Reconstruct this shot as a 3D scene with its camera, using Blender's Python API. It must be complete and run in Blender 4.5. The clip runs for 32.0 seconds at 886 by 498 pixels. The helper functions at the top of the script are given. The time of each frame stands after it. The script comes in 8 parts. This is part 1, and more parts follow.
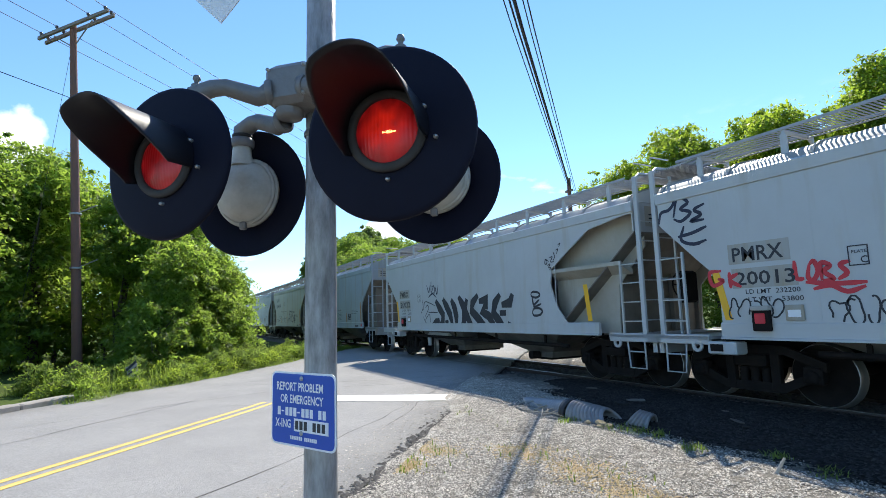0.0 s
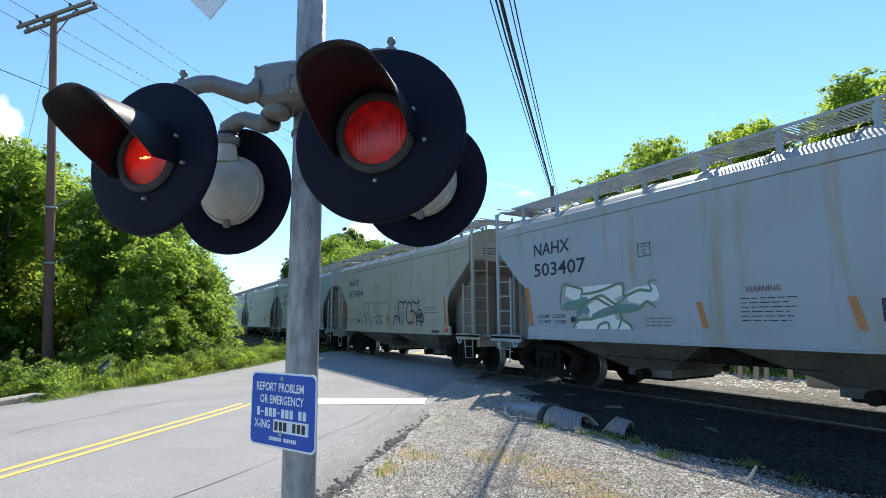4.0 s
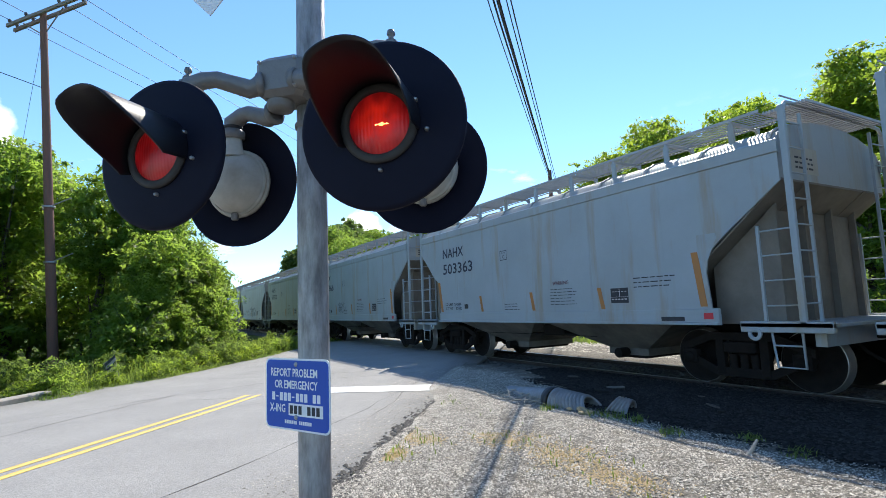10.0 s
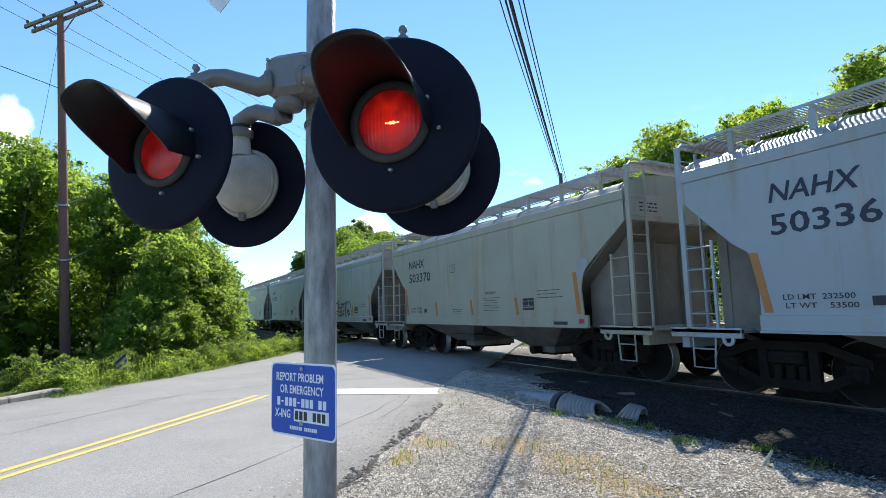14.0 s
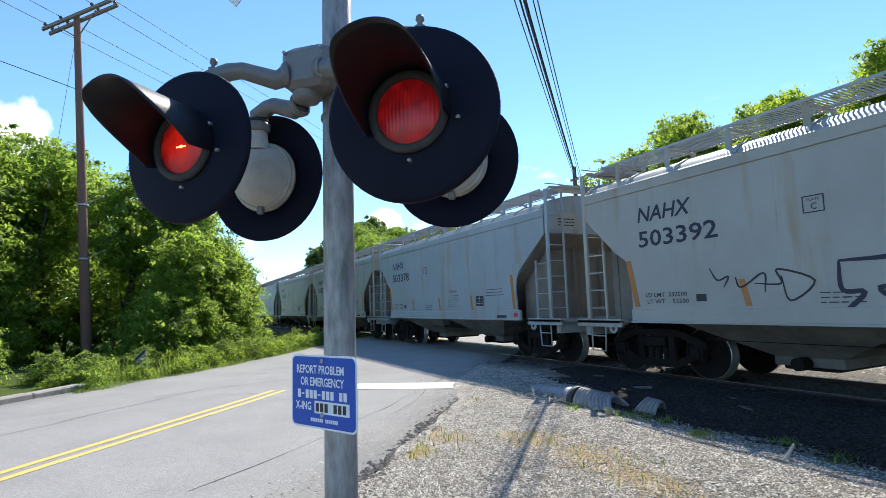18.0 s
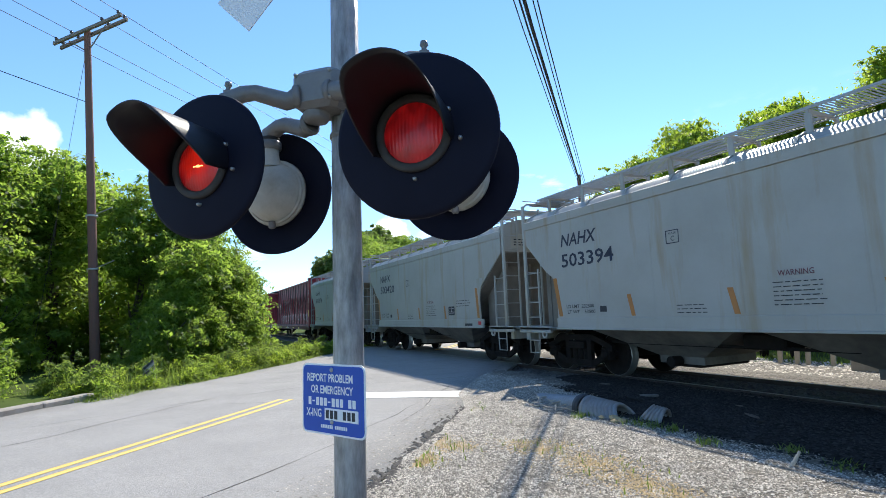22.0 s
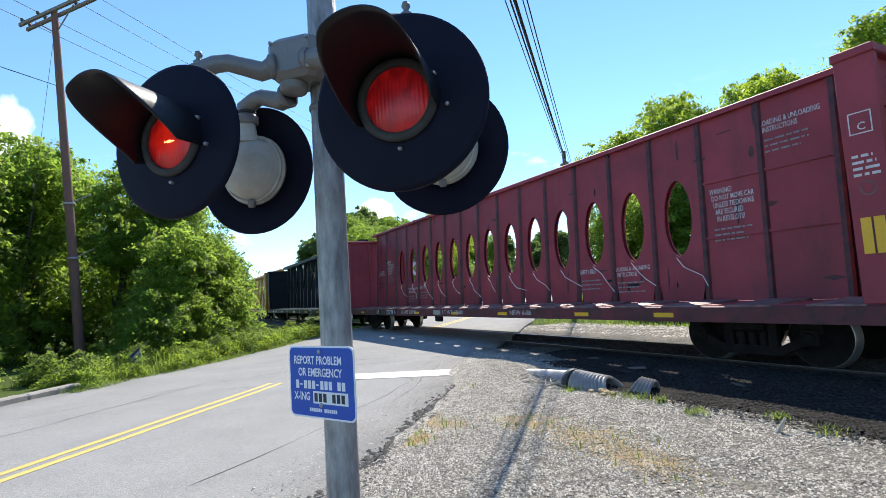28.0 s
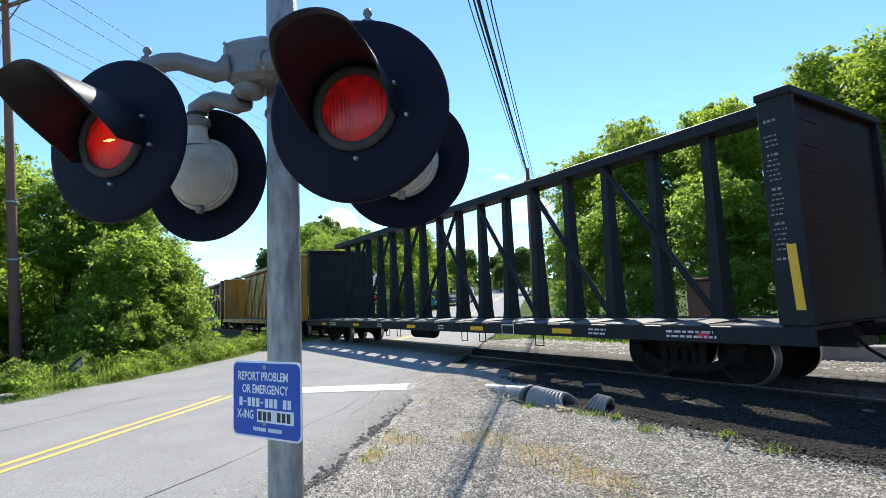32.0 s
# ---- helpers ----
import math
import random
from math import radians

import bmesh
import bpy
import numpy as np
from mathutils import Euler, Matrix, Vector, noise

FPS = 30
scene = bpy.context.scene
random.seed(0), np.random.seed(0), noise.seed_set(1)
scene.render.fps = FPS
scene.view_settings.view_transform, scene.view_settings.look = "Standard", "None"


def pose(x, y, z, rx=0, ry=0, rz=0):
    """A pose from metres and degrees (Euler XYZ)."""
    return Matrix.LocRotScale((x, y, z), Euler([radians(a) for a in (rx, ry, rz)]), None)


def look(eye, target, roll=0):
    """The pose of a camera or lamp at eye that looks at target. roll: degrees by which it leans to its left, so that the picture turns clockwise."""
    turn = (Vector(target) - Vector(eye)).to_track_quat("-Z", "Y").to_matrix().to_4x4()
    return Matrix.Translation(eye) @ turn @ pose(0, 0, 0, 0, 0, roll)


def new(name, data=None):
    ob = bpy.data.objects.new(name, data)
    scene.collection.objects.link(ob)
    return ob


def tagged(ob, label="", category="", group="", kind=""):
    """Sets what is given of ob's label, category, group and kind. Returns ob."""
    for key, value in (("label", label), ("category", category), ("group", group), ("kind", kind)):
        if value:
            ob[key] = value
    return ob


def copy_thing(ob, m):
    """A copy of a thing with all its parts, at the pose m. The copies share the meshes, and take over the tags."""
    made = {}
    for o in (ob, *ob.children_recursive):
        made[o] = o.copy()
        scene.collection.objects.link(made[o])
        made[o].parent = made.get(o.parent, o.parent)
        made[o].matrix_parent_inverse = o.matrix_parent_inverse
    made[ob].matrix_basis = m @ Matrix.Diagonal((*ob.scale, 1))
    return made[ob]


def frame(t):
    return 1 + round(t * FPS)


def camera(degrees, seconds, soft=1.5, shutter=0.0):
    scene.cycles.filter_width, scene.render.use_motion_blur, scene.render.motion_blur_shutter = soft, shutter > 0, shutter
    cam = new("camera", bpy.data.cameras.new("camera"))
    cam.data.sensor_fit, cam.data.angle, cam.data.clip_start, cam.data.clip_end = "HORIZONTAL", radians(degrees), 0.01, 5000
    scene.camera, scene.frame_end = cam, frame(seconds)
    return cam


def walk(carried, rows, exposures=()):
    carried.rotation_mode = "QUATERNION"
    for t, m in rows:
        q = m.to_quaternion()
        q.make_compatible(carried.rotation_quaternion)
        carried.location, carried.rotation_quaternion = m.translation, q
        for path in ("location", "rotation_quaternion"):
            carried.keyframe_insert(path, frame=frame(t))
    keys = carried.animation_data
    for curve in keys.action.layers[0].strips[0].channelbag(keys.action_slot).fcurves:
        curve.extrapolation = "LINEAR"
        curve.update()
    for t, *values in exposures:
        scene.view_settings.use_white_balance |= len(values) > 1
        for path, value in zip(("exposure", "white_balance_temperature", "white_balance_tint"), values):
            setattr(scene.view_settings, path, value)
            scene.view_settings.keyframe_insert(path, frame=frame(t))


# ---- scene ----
cam = camera(80.43, 32.0, soft=0.7)
CAM_ROWS = [
    (0.0, -0.004, 0.034, 1.714, 62.31, 7.24, -1.63),
    (0.5, -0.008, 0.033, 1.714, 62.41, 7.25, -1.46),
    (1.0, -0.008, 0.030, 1.711, 62.35, 7.27, -1.19),
    (1.5, 0.005, 0.029, 1.713, 61.69, 7.41, -1.06),
    (2.0, 0.006, 0.026, 1.713, 60.93, 7.72, -0.97),
    (2.5, 0.001, 0.027, 1.713, 60.82, 7.82, -0.81),
    (4.5, -0.002, 0.024, 1.709, 60.15, 7.46, -0.33),
    (5.0, -0.001, 0.031, 1.708, 59.78, 7.19, -0.37),
    (5.5, -0.004, 0.030, 1.707, 59.45, 7.20, -0.38),
    (6.0, -0.003, 0.029, 1.709, 59.31, 7.31, -0.37),
    (6.5, 0.004, 0.031, 1.709, 58.89, 7.26, -0.82),
    (7.0, 0.000, 0.031, 1.706, 58.53, 6.97, -1.34),
    (7.5, 0.001, 0.007, 1.699, 59.30, 6.41, -1.51),
    (8.0, -0.010, -0.002, 1.693, 60.32, 6.11, -1.38),
    (8.5, 0.006, -0.006, 1.696, 60.30, 5.88, -1.45),
    (9.0, 0.010, -0.007, 1.693, 59.66, 5.76, -1.84),
    (9.5, 0.025, -0.007, 1.697, 59.88, 5.88, -2.21),
    (10.0, 0.034, -0.014, 1.697, 60.34, 6.31, -2.16),
    (10.5, 0.035, -0.014, 1.699, 60.54, 6.55, -2.30),
    (11.0, 0.025, -0.003, 1.700, 60.30, 6.77, -2.78),
    (11.5, 0.018, -0.004, 1.700, 60.59, 6.78, -2.57),
    (12.0, 0.010, -0.005, 1.700, 60.79, 6.55, -2.32),
    (12.5, -0.004, -0.006, 1.696, 60.96, 6.14, -2.05),
    (13.0, -0.011, -0.001, 1.696, 60.99, 5.89, -2.07),
    (13.5, -0.020, 0.002, 1.700, 60.99, 6.34, -1.73),
    (14.0, -0.010, 0.006, 1.705, 61.38, 6.61, -1.42),
    (14.5, -0.009, 0.005, 1.702, 61.83, 6.56, -1.55),
    (16.5, -0.008, 0.015, 1.705, 62.20, 6.27, -2.08),
    (17.0, -0.013, 0.016, 1.701, 61.89, 6.10, -1.92),
    (17.5, -0.015, 0.012, 1.700, 62.26, 6.24, -1.74),
    (18.0, -0.028, -0.005, 1.694, 62.83, 6.14, -1.81),
    (18.5, -0.041, -0.009, 1.692, 63.09, 5.69, -1.82),
    (19.0, -0.037, -0.008, 1.694, 63.28, 5.70, -1.99),
    (19.5, -0.026, -0.012, 1.695, 63.43, 5.91, -1.64),
    (20.0, -0.007, -0.025, 1.697, 63.55, 6.81, -1.76),
    (20.5, 0.016, -0.035, 1.701, 63.00, 7.32, -2.27),
    (21.0, 0.024, -0.035, 1.700, 62.85, 7.45, -2.19),
    (21.5, 0.040, -0.039, 1.698, 62.99, 7.19, -1.98),
    (22.0, 0.039, -0.034, 1.700, 63.40, 7.06, -2.06),
    (22.5, 0.050, -0.026, 1.701, 63.13, 6.91, -2.66),
    (23.0, 0.027, -0.019, 1.700, 62.25, 6.34, -2.99),
    (23.5, -0.001, -0.020, 1.694, 61.88, 5.62, -2.84),
    (24.0, 0.001, -0.023, 1.694, 62.01, 5.56, -2.68),
    (24.5, 0.021, -0.017, 1.696, 61.81, 5.69, -3.00),
    (25.0, 0.028, -0.010, 1.696, 61.50, 5.74, -3.47),
    (25.5, 0.024, -0.015, 1.696, 61.48, 5.44, -3.75),
    (27.5, -0.025, -0.014, 1.694, 61.75, 4.67, -3.34),
    (28.0, -0.023, -0.011, 1.691, 62.04, 4.81, -3.63),
    (28.5, -0.012, -0.006, 1.697, 62.04, 4.95, -3.97),
    (29.0, -0.002, -0.000, 1.697, 61.69, 5.25, -4.38),
    (29.5, 0.011, 0.004, 1.697, 61.19, 5.51, -4.08),
    (30.0, 0.002, -0.003, 1.696, 60.88, 5.84, -3.49),
    (30.5, -0.016, -0.009, 1.695, 60.33, 6.14, -3.10),
    (31.0, -0.023, 0.006, 1.703, 59.07, 6.31, -2.33),
    (31.5, -0.039, 0.020, 1.703, 58.30, 6.20, -2.22),
    (32.0, -0.047, 0.026, 1.699, 57.93, 6.01, -2.31),
]


def cam_pose(x, y, z, yaw, pitch, roll):
    return pose(x, y, z, 0, 0, yaw) @ pose(0, 0, 0, 90 + pitch) @ pose(0, 0, 0, 0, 0, roll)


walk(cam, [(t, cam_pose(*row)) for t, *row in CAM_ROWS], exposures=[(0.0, 0.55), (32.0, 0.55)])

# ---- light: clear noon sky, sun ahead of the camera and beyond the train ----
SUN = Vector((-0.72, 0.67, 1.015)).normalized()
world = bpy.data.worlds.new("clear_sky")
scene.world = world
world.use_nodes = True
wn = world.node_tree.nodes
sky = wn.new("ShaderNodeTexSky")
sky.sky_type, sky.sun_disc = "NISHITA", False
sky.sun_elevation = math.asin(SUN.z)
sky.sun_rotation = math.atan2(SUN.x, SUN.y)
sky.air_density, sky.dust_density, sky.ozone_density = 1.0, 0.0, 1.0
wn["Background"].inputs["Strength"].default_value = 0.14
wl = world.node_tree.links
tone = wn.new("ShaderNodeVectorMath")
tone.operation, tone.inputs[1].default_value = "MULTIPLY", (0.75, 1.0, 1.23)
wl.new(sky.outputs[0], tone.inputs[0])
# a few small fair-weather clouds low over the horizon
way = wn.new("ShaderNodeTexCoord")
flat_way = wn.new("ShaderNodeMapping")
flat_way.inputs["Scale"].default_value = (1.0, 1.0, 2.6)
wl.new(way.outputs["Generated"], flat_way.inputs["Vector"])
puffs = wn.new("ShaderNodeTexNoise")
puffs.inputs["Scale"].default_value, puffs.inputs["Detail"].default_value, puffs.inputs["Roughness"].default_value = 5.5, 8.0, 0.6
wl.new(flat_way.outputs[0], puffs.inputs["Vector"])
cover = wn.new("ShaderNodeMapRange")
cover.inputs["From Min"].default_value, cover.inputs["From Max"].default_value = 0.6, 0.72
wl.new(puffs.outputs["Fac"], cover.inputs["Value"])
split = wn.new("ShaderNodeSeparateXYZ")
wl.new(way.outputs["Generated"], split.inputs[0])
band = wn.new("ShaderNodeMapRange")
band.inputs["From Min"].default_value, band.inputs["From Max"].default_value = 0.34, 0.2
wl.new(split.outputs["Z"], band.inputs["Value"])
both = wn.new("ShaderNodeMath")
both.operation = "MULTIPLY"
wl.new(cover.outputs[0], both.inputs[0])
wl.new(band.outputs[0], both.inputs[1])
clouds = wn.new("ShaderNodeMix")
clouds.data_type = "RGBA"
clouds.inputs["B"].default_value = (7.0, 7.4, 7.8, 1)
# two cumulus heads that stand over the trees: a ragged disc round each bearing
heads = both.outputs[0]
for bearing, wide in (((-0.944, -0.222, 0.262), 0.085), ((-0.922, 0.35, 0.158), 0.05)):
    gap = wn.new("ShaderNodeVectorMath")
    gap.operation, gap.inputs[1].default_value = "DISTANCE", bearing
    wl.new(way.outputs["Generated"], gap.inputs[0])
    rough = wn.new("ShaderNodeTexNoise")
    rough.inputs["Scale"].default_value, rough.inputs["Detail"].default_value = 1.6 / wide, 7.0
    wl.new(way.outputs["Generated"], rough.inputs["Vector"])
    away = wn.new("ShaderNodeMath")
    away.operation, away.inputs[1].default_value = "MULTIPLY_ADD", 1.0 / wide
    wl.new(gap.outputs["Value"], away.inputs[0])
    wl.new(rough.outputs["Fac"], away.inputs[2])
    body = wn.new("ShaderNodeMapRange")
    body.inputs["From Min"].default_value, body.inputs["From Max"].default_value = 1.2, 1.02
    wl.new(away.outputs[0], body.inputs["Value"])
    most = wn.new("ShaderNodeMath")
    most.operation = "MAXIMUM"
    wl.new(heads, most.inputs[0])
    wl.new(body.outputs[0], most.inputs[1])
    heads = most.outputs[0]
wl.new(heads, clouds.inputs["Factor"])
wl.new(tone.outputs[0], clouds.inputs["A"])
wl.new(clouds.outputs["Result"], wn["Background"].inputs["Color"])
lamp = bpy.data.lights.new("sun", "SUN")
lamp.energy, lamp.angle, lamp.color = 5.0, radians(0.45), (1.0, 0.94, 0.83)
sun = new("sun", lamp)
sun.matrix_world = look(SUN * 60, (0, 0, 0))
tagged(sun, kind="structure")


# ---- materials ----
def mat(name, colour, rough=0.6, metal=0.0, tint=None, scale=4.0, amount=0.5, bump=0.0, bump_scale=40.0, vary=0.0, streak=None,
        spec=0.5, detail=6.0, stretch=None, glow=0.0, coat=0.0, thin=None, grain=None):
    """A surface with two scales of variation: colour mixed to tint by large noise, fine grain, and relief."""
    m = bpy.data.materials.new(name)
    m.use_nodes = True
    n, l = m.node_tree.nodes, m.node_tree.links
    b = n["Principled BSDF"]
    b.inputs["Roughness"].default_value, b.inputs["Metallic"].default_value = rough, metal
    b.inputs["Specular IOR Level"].default_value = spec
    b.inputs["Coat Weight"].default_value = coat
    co = n.new("ShaderNodeTexCoord")
    src = co.outputs["Object"]
    if stretch:
        mp = n.new("ShaderNodeMapping")
        mp.inputs["Scale"].default_value = stretch
        l.new(src, mp.inputs["Vector"])
        src = mp.outputs["Vector"]
    big = n.new("ShaderNodeTexNoise")
    big.inputs["Scale"].default_value, big.inputs["Detail"].default_value, big.inputs["Roughness"].default_value = scale, detail, 0.65
    l.new(src, big.inputs["Vector"])
    ramp = n.new("ShaderNodeMapRange")
    ramp.inputs["From Min"].default_value, ramp.inputs["From Max"].default_value = 0.35, 0.7
    l.new(big.outputs["Fac"], ramp.inputs["Value"])
    mixer = n.new("ShaderNodeMix")
    mixer.data_type = "RGBA"
    t = tint or tuple(c * 0.7 for c in colour)
    mixer.inputs["A"].default_value, mixer.inputs["B"].default_value = (*colour, 1), (*t, 1)
    scl = n.new("ShaderNodeMath")
    scl.operation = "MULTIPLY"
    scl.inputs[1].default_value = amount
    l.new(ramp.outputs[0], scl.inputs[0])
    l.new(scl.outputs[0], mixer.inputs["Factor"])
    out = mixer.outputs["Result"]
    if streak:
        # vertical run marks: noise squeezed along z
        mp = n.new("ShaderNodeMapping")
        mp.inputs["Scale"].default_value = (1.5, 1.5, 0.2)
        l.new(co.outputs["Object"], mp.inputs["Vector"])
        sn = n.new("ShaderNodeTexNoise")
        sn.inputs["Scale"].default_value, sn.inputs["Detail"].default_value, sn.inputs["Roughness"].default_value = 1.6, 7.0, 0.6
        l.new(mp.outputs["Vector"], sn.inputs["Vector"])
        sr = n.new("ShaderNodeMapRange")
        sr.inputs["From Min"].default_value, sr.inputs["From Max"].default_value = 0.53, 0.78
        sr.inputs["To Max"].default_value = streak[3]
        l.new(sn.outputs["Fac"], sr.inputs["Value"])
        m2 = n.new("ShaderNodeMix")
        m2.data_type = "RGBA"
        m2.inputs["B"].default_value = (*streak[:3], 1)
        l.new(out, m2.inputs["A"])
        l.new(sr.outputs[0], m2.inputs["Factor"])
        out = m2.outputs["Result"]
    if grain:
        # single stones: each cell its own shade
        cell = n.new("ShaderNodeTexVoronoi")
        cell.inputs["Scale"].default_value = grain[0]
        l.new(src, cell.inputs["Vector"])
        pick = n.new("ShaderNodeSeparateColor")
        l.new(cell.outputs["Color"], pick.inputs[0])
        shade = n.new("ShaderNodeMapRange")
        shade.inputs["To Min"].default_value, shade.inputs["To Max"].default_value = 1 - grain[1], 1 + grain[1]
        l.new(pick.outputs[0], shade.inputs["Value"])
        m4 = n.new("ShaderNodeVectorMath")
        m4.operation = "SCALE"
        l.new(out, m4.inputs[0])
        l.new(shade.outputs[0], m4.inputs["Scale"])
        out = m4.outputs[0]
    if vary:
        oi = n.new("ShaderNodeNewGeometry")
        vr = n.new("ShaderNodeMapRange")
        vr.inputs["To Min"].default_value, vr.inputs["To Max"].default_value = 1 - vary, 1 + vary
        l.new(oi.outputs["Random Per Island"], vr.inputs["Value"])
        m3 = n.new("ShaderNodeVectorMath")
        m3.operation = "SCALE"
        l.new(out, m3.inputs[0])
        l.new(vr.outputs[0], m3.inputs["Scale"])
        out = m3.outputs[0]
    l.new(out, b.inputs["Base Color"])
    if bump:
        fine = n.new("ShaderNodeTexNoise")
        fine.inputs["Scale"].default_value, fine.inputs["Detail"].default_value = bump_scale, 5.0
        l.new(src, fine.inputs["Vector"])
        bp = n.new("ShaderNodeBump")
        bp.inputs["Strength"].default_value, bp.inputs["Distance"].default_value = bump, 0.02
        l.new(fine.outputs["Fac"], bp.inputs["Height"])
        l.new(bp.outputs[0], b.inputs["Normal"])
    if glow:
        l.new(out, b.inputs["Emission Color"])
        b.inputs["Emission Strength"].default_value = glow
    if thin:
        # leaves let part of the light through
        tr = n.new("ShaderNodeBsdfTranslucent")
        tr.inputs["Color"].default_value = (*thin, 1)
        mx = n.new("ShaderNodeMixShader")
        mx.inputs[0].default_value = 0.58
        l.new(b.outputs[0], mx.inputs[1])
        l.new(tr.outputs[0], mx.inputs[2])
        l.new(mx.outputs[0], n["Material Output"].inputs["Surface"])
    return m


M = {}
M["asphalt"] = mat("worn_asphalt", (0.30, 0.288, 0.268), 0.9, tint=(0.215, 0.208, 0.194), scale=0.8, amount=0.6, bump=0.35, bump_scale=70, grain=(90, 0.22))
M["asphalt_edge"] = mat("broken_asphalt", (0.075, 0.07, 0.063), 0.95, tint=(0.09, 0.08, 0.07), scale=6, amount=0.6, bump=0.8, bump_scale=30)
# darker than the loose stones: shade of their gaps put into the colour
M["gravel"] = mat("gap_shaded_gravel", (0.165, 0.148, 0.12), 0.95, tint=(0.10, 0.086, 0.066), scale=1.1, amount=0.8, bump=0.9, bump_scale=55, grain=(42, 0.6))
# cinder tones lowered so that they hold the shade beside the train
M["cinder"] = mat("shade_dark_cinder", (0.036, 0.032, 0.028), 0.95, spec=0.06, tint=(0.018, 0.016, 0.014), scale=1.5, amount=0.8, bump=0.9, bump_scale=40, grain=(30, 0.55))
M["cinder_stone"] = mat("shade_dark_stone", (0.042, 0.038, 0.033), 0.95, spec=0.1, tint=(0.022, 0.021, 0.02), scale=9, amount=0.7, vary=0.5)
M["stone"] = mat("gravel_stone", (0.45, 0.41, 0.345), 0.9, tint=(0.20, 0.178, 0.142), scale=5, amount=0.7, vary=0.65)
M["ballast"] = mat("rail_ballast", (0.055, 0.05, 0.045), 0.95, tint=(0.07, 0.06, 0.055), scale=3, amount=0.7, bump=1.0, bump_scale=18, grain=(22, 0.5))
M["ballast_stone"] = mat("ballast_stone", (0.14, 0.13, 0.12), 0.9, tint=(0.07, 0.062, 0.058), scale=7, amount=0.7, vary=0.5)
M["soil"] = mat("grassy_soil", (0.085, 0.12, 0.03), 0.95, spec=0.05, tint=(0.05, 0.065, 0.022), scale=0.5, amount=0.8, bump=0.6, bump_scale=12)
M["white_line"] = mat("white_road_paint", (0.78, 0.78, 0.75), 0.7, tint=(0.5, 0.49, 0.46), scale=9, amount=0.5, bump=0.2, bump_scale=80)
M["yellow_line"] = mat("yellow_road_paint", (0.78, 0.53, 0.12), 0.7, tint=(0.55, 0.4, 0.14), scale=8, amount=0.55, bump=0.2, bump_scale=80)
M["car_grey"] = mat("pale_grey_car_paint", (0.385, 0.38, 0.35), 0.5, tint=(0.315, 0.305, 0.27), scale=0.7, amount=0.85, bump=0.09, bump_scale=3.5, streak=(0.30, 0.215, 0.10, 0.95))
M["car_blue"] = mat("cool_grey_car_paint", (0.335, 0.38, 0.41), 0.5, tint=(0.28, 0.312, 0.325), scale=0.7, amount=0.85, bump=0.09, bump_scale=3.5, streak=(0.30, 0.215, 0.10, 0.95))
M["car_tan"] = mat("yellowed_grey_car_paint", (0.37, 0.36, 0.29), 0.5, tint=(0.305, 0.295, 0.23), scale=0.7, amount=0.85, bump=0.09, bump_scale=3.5, streak=(0.30, 0.215, 0.10, 0.95))
M["car_white"] = mat("white_car_paint", (0.48, 0.50, 0.50), 0.45, tint=(0.40, 0.405, 0.39), scale=0.8, amount=0.5, bump=0.05, bump_scale=5, streak=(0.36, 0.30, 0.2, 0.6))
M["roof_paint"] = mat("dusty_roof_paint", (0.35, 0.345, 0.32), 0.5, tint=(0.25, 0.24, 0.21), scale=1.4, amount=0.8, bump=0.06, bump_scale=6)
M["bay"] = mat("dusty_hopper_steel", (0.19, 0.172, 0.152), 0.85, tint=(0.06, 0.055, 0.05), scale=2, amount=0.8, bump=0.1)
M["grime"] = mat("grimy_truck_steel", (0.013, 0.011, 0.010), 0.85, spec=0.15, tint=(0.026, 0.019, 0.016), scale=5, amount=0.7, bump=0.3, bump_scale=25)
M["tread"] = mat("polished_wheel_tread", (0.45, 0.43, 0.41), 0.42, 0.85, tint=(0.4, 0.37, 0.35), scale=12, amount=0.5)
M["rail"] = mat("rusty_rail_side", (0.06, 0.04, 0.03), 0.8, tint=(0.06, 0.04, 0.03), scale=9, amount=0.7, bump=0.2)
M["railhead"] = mat("polished_rail_head", (0.4, 0.38, 0.36), 0.4, 0.95, tint=(0.35, 0.33, 0.32), scale=14, amount=0.4)
M["tie"] = mat("creosoted_timber", (0.07, 0.055, 0.045), 0.9, tint=(0.13, 0.11, 0.09), scale=5, amount=0.7, bump=0.6, bump_scale=20)
M["grating"] = mat("galvanised_grating", (0.42, 0.43, 0.43), 0.6, 0.35, tint=(0.3, 0.3, 0.3), scale=8, amount=0.5)
M["black_ink"] = mat("black_stencil_paint", (0.02, 0.022, 0.03), 0.6, tint=(0.05, 0.05, 0.055), scale=7, amount=0.5)
M["navy_ink"] = mat("navy_stencil_paint", (0.018, 0.022, 0.045), 0.6, tint=(0.03, 0.036, 0.06), scale=7, amount=0.5)
M["white_ink"] = mat("white_stencil_paint", (0.75, 0.7, 0.68), 0.7, tint=(0.4, 0.3, 0.3), scale=7, amount=0.6)
M["red_ink"] = mat("red_spray_paint", (0.62, 0.04, 0.05), 0.6, tint=(0.45, 0.03, 0.05), scale=7, amount=0.5)
M["dark_red_ink"] = mat("faded_dark_red_paint", (0.16, 0.05, 0.06), 0.6, tint=(0.1, 0.05, 0.07), scale=7, amount=0.5)
M["green_ink"] = mat("dull_green_spray_paint", (0.12, 0.19, 0.13), 0.6, tint=(0.2, 0.27, 0.18), scale=5, amount=0.5)
M["teal_ink"] = mat("teal_spray_paint", (0.10, 0.22, 0.22), 0.6, tint=(0.16, 0.28, 0.27), scale=5, amount=0.5)
M["silver_ink"] = mat("pale_spray_paint", (0.7, 0.72, 0.7), 0.5, tint=(0.55, 0.58, 0.56), scale=5, amount=0.5)
